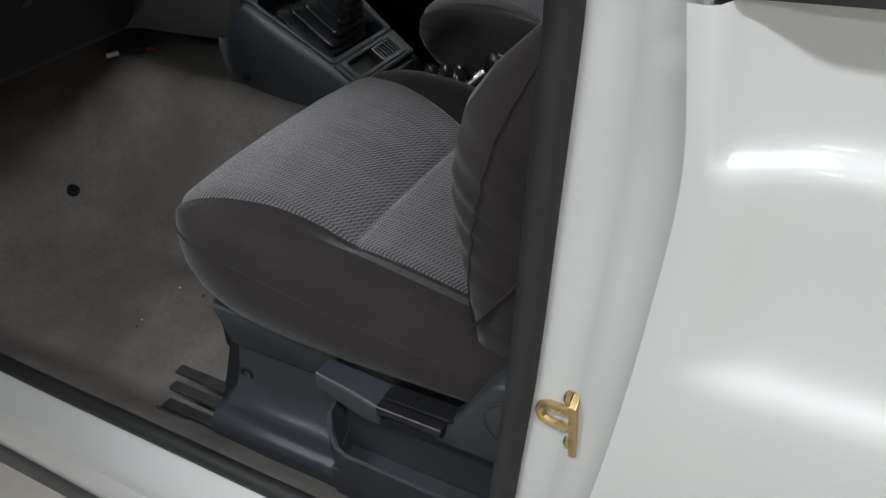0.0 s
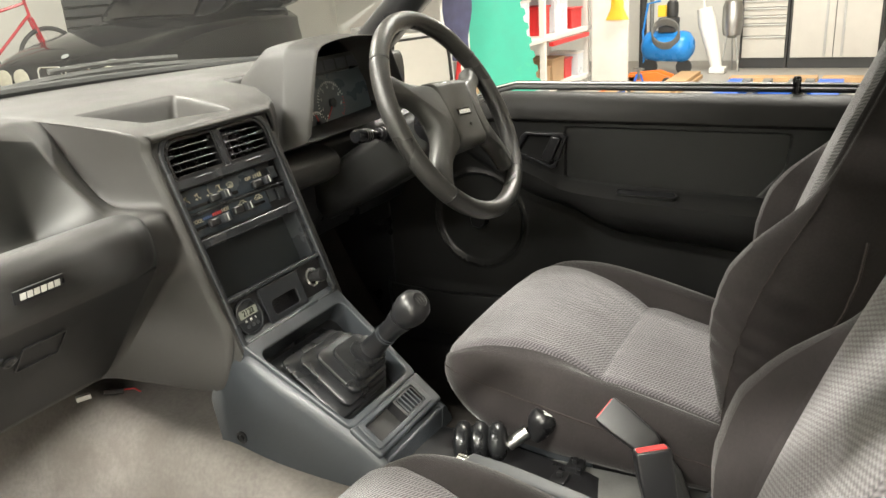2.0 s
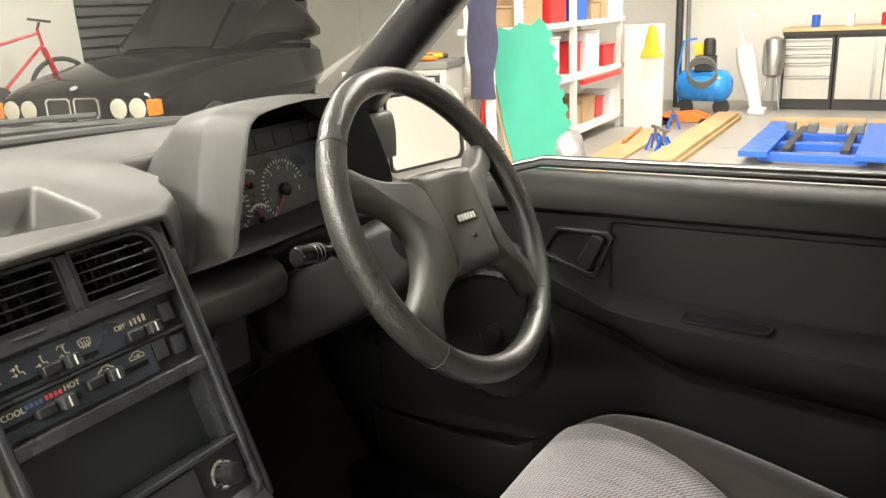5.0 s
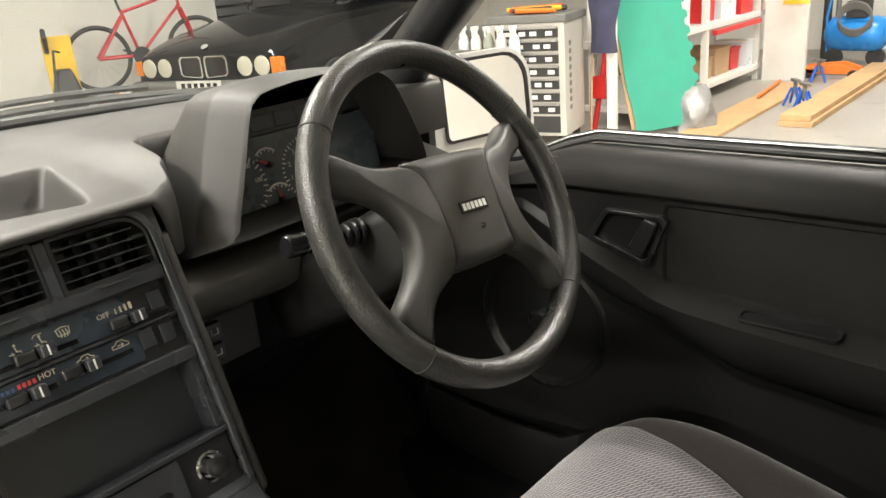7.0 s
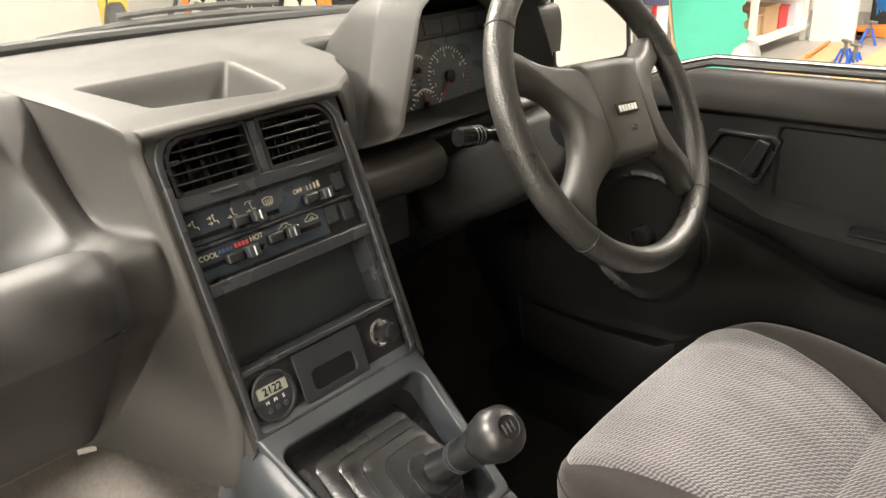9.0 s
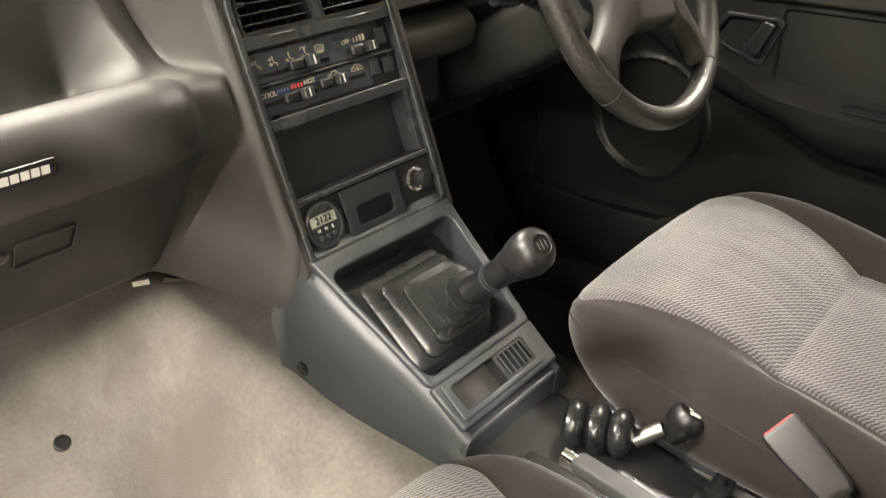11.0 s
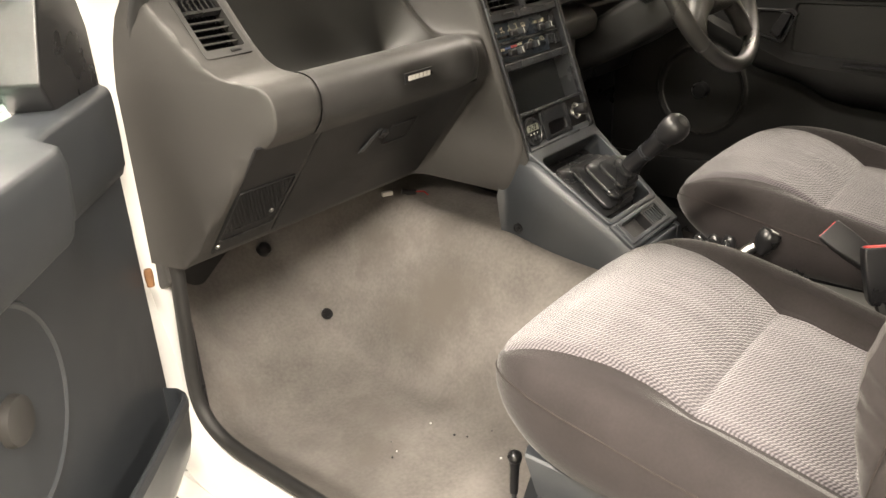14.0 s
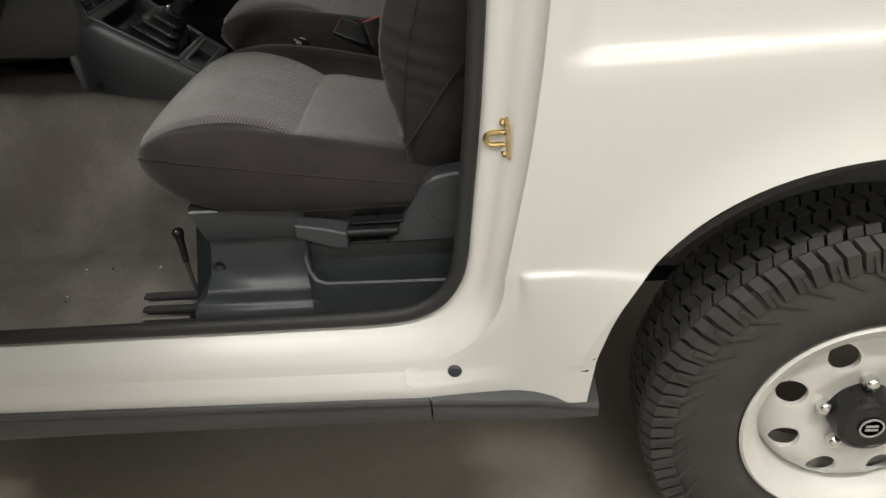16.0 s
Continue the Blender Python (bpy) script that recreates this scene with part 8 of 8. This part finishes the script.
bm = B()
lathe(bm, [(0.30, 0.0), (0.30, 0.03), (0.22, 0.05), (0.20, 0.20), (0.18, 0.30), (0.10, 0.32)], pose(8.55, 0.35, 0), 22)
rt = tagged(part("red_tub", bm, RED), "red plastic tub with a black pump on the floor", "tub")
bm = B()
lathe(bm, [(0.10, 0.32), (0.14, 0.36), (0.12, 0.48), (0.05, 0.5)], pose(8.55, 0.35, 0), 16)
part("lid", bm, CABDARK, rt)

# tool chest
tc_ = thing("tool_chest", "grey tool chest with rows of labelled drawers", "tool chest")
bm = B()
TM = Matrix.Translation((5.02, 4.02, 0)) @ Matrix.Rotation(radians(13), 4, "Z")
box(bm, (0.0, 0.0, 0.10), (0.48, 0.62, 0.98), TM)
part("cabinet", bm, CREAM, tc_, bevel=0.01)
bm = B()
box(bm, (-0.02, -0.02, 0.98), (0.50, 0.64, 1.04), TM)
part("top_tray", bm, GREYP, tc_, bevel=0.01)
for k in range(8):
    h = 0.098
    z = 0.965 - h * (k + 1) if k < 7 else 0.13
    bm = B()
    box(bm, (-0.012, 0.05, z), (0.004, 0.57, z + (h - 0.022 if k < 7 else 0.13)), TM)
    dr = part("drawer", bm, CABDARK, tc_, bevel=0.003)
    if k < 7:
        bm = B()
        box(bm, (-0.030, 0.05, z + h - 0.030), (-0.008, 0.57, z + h - 0.012), TM)
        part("pull", bm, STEEL, dr, bevel=0.003)
        for j in range(4):
            bm = B()
            y = 0.10 + 0.115 * j + random.uniform(-0.02, 0.02)
            box(bm, (-0.016, y, z + 0.018), (-0.0125, y + 0.055, z + 0.050), TM)
            part("drawer_label", bm, WHITEMARK, dr)
for k in range(9):
    bm = B()
    box(bm, (0.10, -0.006, 0.30 + 0.062 * k), (0.14, -0.001, 0.335 + 0.062 * k), TM)
    part("side_mark", bm, GREYP, tc_)
for s in (0.06, 0.42):
    bm = B()
    lathe(bm, [(0.01, -0.02), (0.05, -0.02), (0.05, 0.02), (0.01, 0.02)], TM @ pose(s, 0.06, 0.05, 90, 0, 0), 14)
    part("caster", bm, CABDARK, tc_)


def spray_bottle(x, y, z, mat_):
    t = thing("spray_bottle", "plastic trigger spray bottle beside the tool chest", "bottle", "spray bottles", (x, y, z))
    bm = B()
    lathe(bm, [(0.045, 0), (0.048, 0.02), (0.046, 0.13), (0.030, 0.18), (0.016, 0.20), (0.016, 0.215)], None, 16)
    part("bottle", bm, mat_, t)
    bm = B()
    box(bm, (-0.055, -0.012, 0.225), (0.03, 0.012, 0.255))
    box(bm, (-0.05, -0.006, 0.175), (-0.038, 0.006, 0.228))
    lathe(bm, [(0.018, 0.205), (0.018, 0.228)], None, 12)
    part("trigger", bm, (BLUEP, SHELFW, WHITEMARK)[int(x * 100) % 3], t, bevel=0.003)


bsh = simple("bottle_rack", "narrow grey rack hung on the tool chest", "rack", lambda bm: (box(bm, (4.78, 4.30, 0.70), (4.97, 4.98, 0.72)), box(bm, (4.78, 4.30, 0.72), (4.79, 4.98, 0.80)), box(bm, (4.96, 4.30, 0.10), (4.975, 4.98, 0.98))), GREYP)
for k in range(5):
    spray_bottle(4.87, 4.38 + 0.125 * k, 0.721, (CLEARP, SHELFW, MINT, SHELFW, CLEARP)[k] if k != 2 else LCD)
for k in range(9):
    simple("hand_tool", "coloured hand tool lying on the tool chest", "tool", lambda bm: tube(bm, [TM @ V(0.05 + 0.045 * k, 0.08 + 0.05 * (k % 3), 1.065 + 0.012 * (k % 2)), TM @ V(0.08 + 0.04 * k, 0.42 + 0.04 * (k % 4), 1.07)], 0.020, 8), (ORANGE, CABDARK, RED, YELLOW, MINT)[k % 5], "tools on the chest")
bm = B()
rings = []
for k in range(16):
    z = 1.75 - 1.05 * k / 15
    w = 0.15 + 0.012 * math.sin(k * 0.9) - 0.003 * k
    rings.append([V(5.42 + (0.05 + 0.012 * math.sin(3 * a + k)) * math.cos(a), 3.90 + w * math.sin(a) * (1 + 0.1 * math.sin(5 * a + k * 0.4)), z) for a in [2 * math.pi * j / 20 for j in range(20)]])
loft(bm, rings)
tagged(part("hanging_jacket", bm, NAVY), "dark navy jacket hanging by the tool chest", "jacket")
simple("rack_post", "white wooden post beside the jacket", "post", lambda bm: box(bm, (5.50, 3.86, 0.0), (5.56, 3.93, 2.0)), SHELFW)
for k in range(4):
    simple("copper_rod", "thin copper rod leaning by the post", "rod", lambda bm: tube(bm, [(5.40 + 0.03 * k, 4.02 + 0.02 * k, 0.0), (5.50, 4.05, 1.1)], 0.008, 6), CARDB, "rods leaning by the post")
simple("red_stand", "red steel stand standing behind the board", "stand", lambda bm: (tube(bm, [(5.62, 4.12, 0), (5.70, 4.04, 0.7)], 0.025, 8), tube(bm, [(5.62, 3.96, 0), (5.70, 4.04, 0.7)], 0.025, 8), box(bm, (5.58, 3.98, 0.3), (5.76, 4.12, 0.48))), RED)

# mint floor mat leaning upright, with its toothed edge
bm = B()
top, bot = 1.22, 0.0
left = [(-0.27 + 0.008 * math.sin(k * 1.3), bot + (top - bot) * k / 10) for k in range(11)]
right = []
for k in range(20):
    z = top - (top - bot) * k / 19
    right.append((0.27 + (0.03 if k % 2 else 0.0), z - 0.02))
    right.append((0.27 + (0.03 if k % 2 else 0.0), z - (top - bot) / 19 + 0.0))
topz = [(-0.27 + 0.54 * (k + 0.5) / 6, top + (0.045 if k % 2 else 0.0)) for k in range(6)]
outl = left + topz + right[:-1]
prism(bm, outl, "y", -0.012, 0.012)
mat_ob = part("foam_mat", bm, MINT, None)
mat_ob.matrix_world = pose(5.84, 3.54, 0.05, -9, 0, -56) @ pose(0, 0, 0, 0, -10, 0)
tagged(mat_ob, "mint green interlocking foam mat leaning upright", "mat")
bm = B()
box(bm, (-0.30, 0.013, 0), (-0.262, 0.03, 1.2))
ed = part("plywood_edge", bm, CARDB, None)
ed.matrix_world = mat_ob.matrix_world.copy()
tagged(ed, "thin plywood strip behind the foam mat", "strip")

# white shelf unit with boxes
sf = thing("shelf_unit", "white wooden shelf unit full of boxes and tubs", "shelf")
SX = (5.95, 7.20, 8.62)
for x in SX:
    for y in (3.80, 4.30):
        bm = B()
        box(bm, (x, y, 0), (x + 0.06, y + 0.06, 2.2))
        part("post", bm, SHELFW, sf, bevel=0.003)
for z in (0.12, 0.68, 1.20, 1.72):
    bm = B()
    box(bm, (5.9, 3.785, z), (8.72, 4.40, z + 0.05))
    part("shelf_board", bm, SHELFW, sf, bevel=0.003)
tub_mats = (CLEARP, CARDB, BLUEP, SHELFW, CLEARP, RED, CARDB, CLEARP)
for z in (0.171, 0.731, 1.251, 1.771):
    x = 6.02
    k = int(z * 10)
    while x < 8.5:
        w = random.uniform(0.22, 0.46)
        h = random.uniform(0.16, 0.40)
        if any(x < p + 0.08 and x + w > p - 0.02 for p in SX[1:2]):
            x = SX[1] + 0.09
        mt = tub_mats[(k + int(x * 7)) % len(tub_mats)]
        t = thing("storage_box", "storage box standing on the white shelf", "box", "boxes on the shelves", (x, 3.86 + random.uniform(-0.03, 0.05), z))
        bm = B()
        prism(bm, [(0.015, 0), (w - 0.035, 0), (w - 0.02, h), (0, h)], "y", 0, 0.36)
        part("tub", bm, mt, t, bevel=0.008)
        bm = B()
        box(bm, (-0.01, -0.012, h), (w - 0.01, 0.372, h + 0.02))
        part("lid", bm, SHELFW if mt in (CLEARP, BLUEP) else mt, t, bevel=0.005)
        x += w + random.uniform(0.0, 0.05)
        k += 1
simple("white_panel", "white board leaning at the end of the shelf", "board", lambda bm: box(bm, (8.58, 3.30, 0), (8.64, 3.74, 1.15)), SHELFW)
bm = B()
rings = []
for k in range(8):
    z = 1.14 - 0.05 * k
    rings.append([V(8.56 + 0.02 * math.cos(a), 3.42 + (0.03 + 0.012 * k) * math.sin(a) * (1 + 0.25 * math.sin(4 * a + k)), z) for a in [2 * math.pi * j / 14 for j in range(14)]])
loft(bm, rings)
tagged(part("rag", bm, YELLOW), "yellow cloth hanging on the white board", "cloth")
simple("red_level", "long red tool lying on the shelf edge", "tool", lambda bm: box(bm, (7.3, 3.74, 0.62), (8.5, 3.79, 0.665)), RED)
bm = B()
rings = []
for k in range(9):
    z = 0.36 * k / 8
    r = 0.17 * (1 - 0.5 * (k / 8) ** 3)
    rings.append([V(6.05 + r * math.cos(a) * (1 + 0.12 * math.sin(5 * a + k)), 3.42 + r * math.sin(a) * (1 + 0.12 * math.cos(4 * a - k)), z) for a in [2 * math.pi * j / 22 for j in range(22)]])
loft(bm, rings)
tagged(part("silver_sack", bm, SILVERBAG), "crumpled silver sack on the floor by the shelf", "sack")

# black saloon nose-on beyond the windscreen
sal = thing("saloon_car", "black saloon car with four round headlamps parked nose-on", "car")
SM = Matrix.Translation((4.05, 7.40, 0)) @ Matrix.Rotation(radians(-165), 4, "Z") @ Matrix.Diagonal((1.04, 1.04, 1.10, 1))
sal.matrix_world = SM
# local: x along the nose, -> front faces +x ; y to the car's left


def srow(x, w, z0, z1, crown):
    return [V(x, -w, z0), V(x, -w * 1.0, (z0 + z1) / 2), V(x, -w * 0.96, z1 - 0.03), V(x, -w * 0.86, z1), V(x, -w * 0.4, z1 + crown), V(x, 0, z1 + crown * 1.2), V(x, w * 0.4, z1 + crown), V(x, w * 0.86, z1), V(x, w * 0.96, z1 - 0.03), V(x, w, (z0 + z1) / 2), V(x, w, z0)]


bm = B()
loft(bm, [srow(*r) for r in ((0.0, 0.825, 0.40, 0.760, 0.02), (-0.004, 0.828, 0.40, 0.764, 0.02), (-0.05, 0.83, 0.30, 0.80, 0.025), (-0.25, 0.855, 0.25, 0.87, 0.04), (-0.7, 0.87, 0.25, 0.95, 0.05), (-1.25, 0.875, 0.25, 1.01, 0.05), (-1.9, 0.875, 0.25, 1.03, 0.02), (-4.4, 0.86, 0.25, 1.03, 0.02))])
part("body", bm, CARBLK, sal, sub=1)
bm = B()
loft(bm, [[V(x, -w, 1.0), V(x, -w * 0.93, 1.0 + (z - 1.0) * 0.55), V(x, -w * 0.80, z - 0.02), V(x, -w * 0.68, z), V(x, 0, z + 0.03), V(x, w * 0.68, z), V(x, w * 0.80, z - 0.02), V(x, w * 0.93, 1.0 + (z - 1.0) * 0.55), V(x, w, 1.0)] for x, w, z in ((-1.45, 0.80, 1.04), (-1.80, 0.79, 1.30), (-2.15, 0.77, 1.54), (-2.35, 0.77, 1.58), (-2.9, 0.76, 1.60), (-3.5, 0.76, 1.55), (-4.2, 0.78, 1.08))])
part("cabin", bm, CARBLK, sal, sub=1)
bm = B()
loft(bm, [[V(x + 0.012, y * w, z + 0.006 + 0.03 * (1 - y * y)) for y in (-0.66, -0.3, 0, 0.3, 0.66)] for x, w, z in ((-1.47, 0.80, 1.055), (-1.80, 0.79, 1.305), (-2.13, 0.77, 1.53))], closed=False, caps=False)
part("windscreen", bm, GLOSSB, sal, "dark windscreen glass")
for y in (-0.66, -0.47, 0.47, 0.66):
    bm = B()
    lathe(bm, [(0.092, -0.03), (0.092, 0.004), (0.082, 0.006)], pose(0.0, y, 0.665, 0, 90, 0), 24)
    hl = part("headlamp", bm, CARBLK, sal)
    bm = B()
    lathe(bm, [(0.084, 0.0), (0.080, 0.014), (0.050, 0.022), (0.01, 0.025)], pose(0.0, y, 0.665, 0, 90, 0), 24)
    part("lens", bm, LAMPG, hl)
for s in (-1, 1):
    bm = B()
    o = [(s * 0.030, 0.570), (s * 0.25, 0.585), (s * 0.280, 0.61), (s * 0.280, 0.735), (s * 0.25, 0.760), (s * 0.035, 0.760), (s * 0.015, 0.735), (s * 0.015, 0.59)]
    c = (s * 0.145, 0.665)
    frame_ring(bm, o, [(c[0] + (y - c[0]) * 0.86, c[1] + (z - c[1]) * 0.86) for y, z in o], "x", -0.02, 0.016)
    kg = part("grille_frame", bm, CHROME, sal, "chrome kidney-shaped grille frame", bevel=0.004)
    bm = B()
    prism(bm, [(c[0] + (y - c[0]) * 0.88, c[1] + (z - c[1]) * 0.88) for y, z in o], "x", -0.02, 0.002)
    part("grille", bm, GLOSSB, kg)
    bm = B()
    prism(bm, [(s * 0.755, 0.60), (s * 0.835, 0.605), (s * 0.835, 0.725), (s * 0.755, 0.735)], "x", -0.10, 0.012)
    part("indicator", bm, AMBER, sal, "amber indicator lens", bevel=0.008)
bm = B()
prism(bm, [(0.05, 0.34), (0.10, 0.37), (0.11, 0.52), (0.06, 0.555), (-0.10, 0.555), (-0.10, 0.34)], "y", -0.86, 0.86)
bp_ = part("bumper", bm, GREYP, sal, bevel=0.02, seg=3)
bm = B()
box(bm, (0.11, -0.26, 0.455), (0.122, 0.26, 0.565))
pl_ = part("number_plate", bm, WHITEMARK, sal, bevel=0.003)
for k in range(6):
    bm = B()
    y = -0.20 + 0.075 * k
    box(bm, (0.1215, y, 0.475), (0.1235, y + 0.045, 0.545))
    part("plate_bar", bm, GLOSSB, pl_)
bm = B()
lathe(bm, [(0.035, 0), (0.035, 0.006)], pose(-0.05, 0, 0.832, 0, 25, 0), 20)
part("bonnet_badge", bm, GREYMARK, sal)
for s in (-1, 1):
    bm = B()
    lathe(bm, [(0.10, -0.10), (0.31, -0.10), (0.32, 0.0), (0.31, 0.10), (0.10, 0.10)], pose(-0.85, s * 0.79, 0.31, 90, 0, 0), 28)
    part("wheel", bm, TYRE, sal)

bm = B()
for k in range(24):
    prism(bm, [(9.395, 0.12 * k), (9.36, 0.12 * k + 0.02), (9.36, 0.12 * k + 0.10), (9.395, 0.12 * k + 0.12)], "x", 5.65, 9.8)
tagged(part("shutter_door", bm, M("shutter_grey", (0.10, 0.10, 0.10), 0.5, var=0.1, vs=4)), "dark grey slatted shutter door in the wall", "door", kind="structure")
# bicycle against the wall
bk = thing("bicycle", "red mountain bicycle on a stand before the white wall", "bicycle")
BM_ = Matrix.Translation((3.80, 8.92, 0.50)) @ Matrix.Rotation(radians(-14), 4, "Z") @ Matrix.Rotation(radians(4), 4, "X")
bk.matrix_world = BM_


def bt(name, mat_, *segs, r=0.016, n=8):
    bm = B()
    for a, b in segs:
        tube(bm, [a, b], r, n)
    return part(name, bm, mat_, bk)


REDF = M("bicycle_red", (0.50, 0.02, 0.03), 0.3, var=0.08, vs=8)
for x in (0.0, 1.06):
    bm = B()
    tube(bm, [(x + 0.315 * math.cos(a), 0, 0.33 + 0.315 * math.sin(a)) for a in [2 * math.pi * k / 48 for k in range(48)]], 0.024, 8, wrap=True)
    w = part("wheel", bm, TYRE, bk)
    bm = B()
    for k in range(16):
        a = 2 * math.pi * k / 16
        tube(bm, [(x, 0.02 if k % 2 else -0.02, 0.33), (x + 0.30 * math.cos(a), 0, 0.33 + 0.30 * math.sin(a))], 0.0015, 4)
    part("spokes", bm, STEEL, w)
bt("frame", REDF, (V(0.43, 0, 0.32), V(0.30, 0, 0.80)), (V(0.43, 0, 0.32), V(0.92, 0, 0.80)), (V(0.31, 0, 0.77), V(0.90, 0, 0.92)), (V(0.0, 0.05, 0.33), V(0.43, 0.03, 0.32)), (V(0.0, 0.05, 0.33), V(0.31, 0.02, 0.74)), (V(0.0, -0.05, 0.33), V(0.43, -0.03, 0.32)), (V(0.0, -0.05, 0.33), V(0.31, -0.02, 0.74)), (V(0.92, 0, 0.78), V(0.89, 0, 0.96)))
bt("fork", REDF, (V(0.92, 0.05, 0.76), V(1.06, 0.05, 0.33)), (V(0.92, -0.05, 0.76), V(1.06, -0.05, 0.33)), (V(0.92, -0.05, 0.76), V(0.92, 0.05, 0.76)))
bt("seat_post", CABDARK, (V(0.30, 0, 0.78), V(0.25, 0, 0.99)), r=0.013)
bm = B()
loft(bm, [[V(x, y * w, 1.0 + z) for y, z in ((-1, 0.0), (-0.7, 0.03), (0.7, 0.03), (1, 0.0), (0.6, -0.02), (-0.6, -0.02))] for x, w in ((0.10, 0.06), (0.16, 0.075), (0.26, 0.05), (0.40, 0.016))])
part("saddle", bm, CABDARK, bk, bevel=0.006)
bt("handlebar", CABDARK, (V(0.89, 0, 0.95), V(0.92, 0, 1.02)), (V(0.92, -0.30, 1.04), V(0.92, 0.30, 1.04)), r=0.014)
bm = B()
lathe(bm, [(0.02, -0.01), (0.095, -0.004), (0.095, 0.004), (0.02, 0.01)], pose(0.43, -0.06, 0.32, 90, 0, 0), 28)
part("chain_wheel", bm, CABDARK, bk)
bt("crank", CABDARK, (V(0.43, -0.09, 0.32), V(0.58, -0.09, 0.26)), (V(0.43, 0.09, 0.32), V(0.28, 0.09, 0.38)), r=0.011)

bm = B()
tube(bm, [(0.43, 0, 0.26), (0.43, 0, -0.50)], 0.02, 8)
box(bm, (0.2, -0.2, -0.52), (0.66, 0.2, -0.49))
part("repair_stand", bm, GREYP, bk)
# pressure washer
pw = thing("pressure_washer", "black and yellow pressure washer standing by the wall", "pressure washer")
pw.matrix_world = pose(2.84, 7.66, 0.22, 0, 0, -112) @ Matrix.Diagonal((1, 1, 0.85, 1))
simple("wooden_box", "low wooden box under the pressure washer", "box", lambda bm: box(bm, (2.58, 7.38, 0.0), (3.12, 7.94, 0.22)), WOOD)
bm = B()
loft(bm, [[V(x, y, z) for x, y in rounded(-w, -d, w, d, 0.04, 4)] for z, w, d in ((0.12, 0.16, 0.14), (0.30, 0.17, 0.15), (0.52, 0.14, 0.12), (0.72, 0.09, 0.08), (0.78, 0.07, 0.06))])
part("motor_case", bm, CABDARK, pw, bevel=0.01)
bm = B()
prism(bm, [(-0.20, 0.05), (-0.17, 0.70), (-0.14, 1.10), (-0.11, 1.10), (-0.13, 0.70), (-0.15, 0.05)], "y", -0.12, 0.12)
box(bm, (-0.2, -0.16, 0.05), (0.18, 0.16, 0.14))
part("yellow_frame", bm, YELLOW, pw, bevel=0.012)
bm = B()
tube(bm, [(-0.11, -0.09, 0.98), (-0.04, -0.09, 1.13), (0.06, -0.09, 1.17), (0.10, -0.09, 1.10), (0.02, -0.09, 1.00), (-0.10, -0.09, 0.95)], 0.020, 8)
part("handle", bm, CABDARK, pw)
bm = B()
tube(bm, [(0.05, 0, 0.95), (0.25, -0.05, 0.98), (0.42, -0.08, 0.80), (0.48, -0.1, 0.35), (0.46, -0.1, 0.02)], 0.010, 6)
part("hose", bm, CABDARK, pw)
for s in (-1, 1):
    bm = B()
    lathe(bm, [(0.02, -0.025), (0.11, -0.025), (0.12, 0.0), (0.11, 0.025), (0.02, 0.025)], pose(-0.12, s * 0.19, 0.12, 90, 0, 0), 20)
    part("wheel", bm, CABDARK, pw)
# odds and ends by the bicycle
simple("yellow_crate", "yellow crate on the floor by the bicycle", "crate", lambda bm: box(bm, (2.95, 7.75, 0.0), (3.5, 8.1, 0.36)), YELLOW, bevel=0.02)
simple("trolley", "low grey folding trolley beside the crate", "trolley", lambda bm: (box(bm, (2.85, 7.5, 0.42), (3.45, 7.75, 0.46)), box(bm, (2.85, 7.5, 0), (2.88, 7.53, 0.42)), box(bm, (3.42, 7.5, 0), (3.45, 7.53, 0.42)), box(bm, (2.85, 7.72, 0), (2.88, 7.75, 0.42)), box(bm, (3.42, 7.72, 0), (3.45, 7.75, 0.42))), GREYP)
for k in range(6):
    simple("bottle", "small coloured bottle on the trolley", "bottle", lambda bm: lathe(bm, [(0.03, 0.46), (0.032, 0.58), (0.012, 0.62), (0.012, 0.65)], pose(2.92 + 0.085 * k, 7.62, 0), 12), (BLUET, SHELFW, RED, BLUET, ORANGE, SHELFW)[k], "bottles on the trolley")
simple("bucket", "pale plastic bucket on the floor near the black car", "bucket", lambda bm: lathe(bm, [(0.13, 0), (0.17, 0.42), (0.18, 0.44), (0.165, 0.44)], pose(3.15, 6.9, 0), 20), SHELFW)
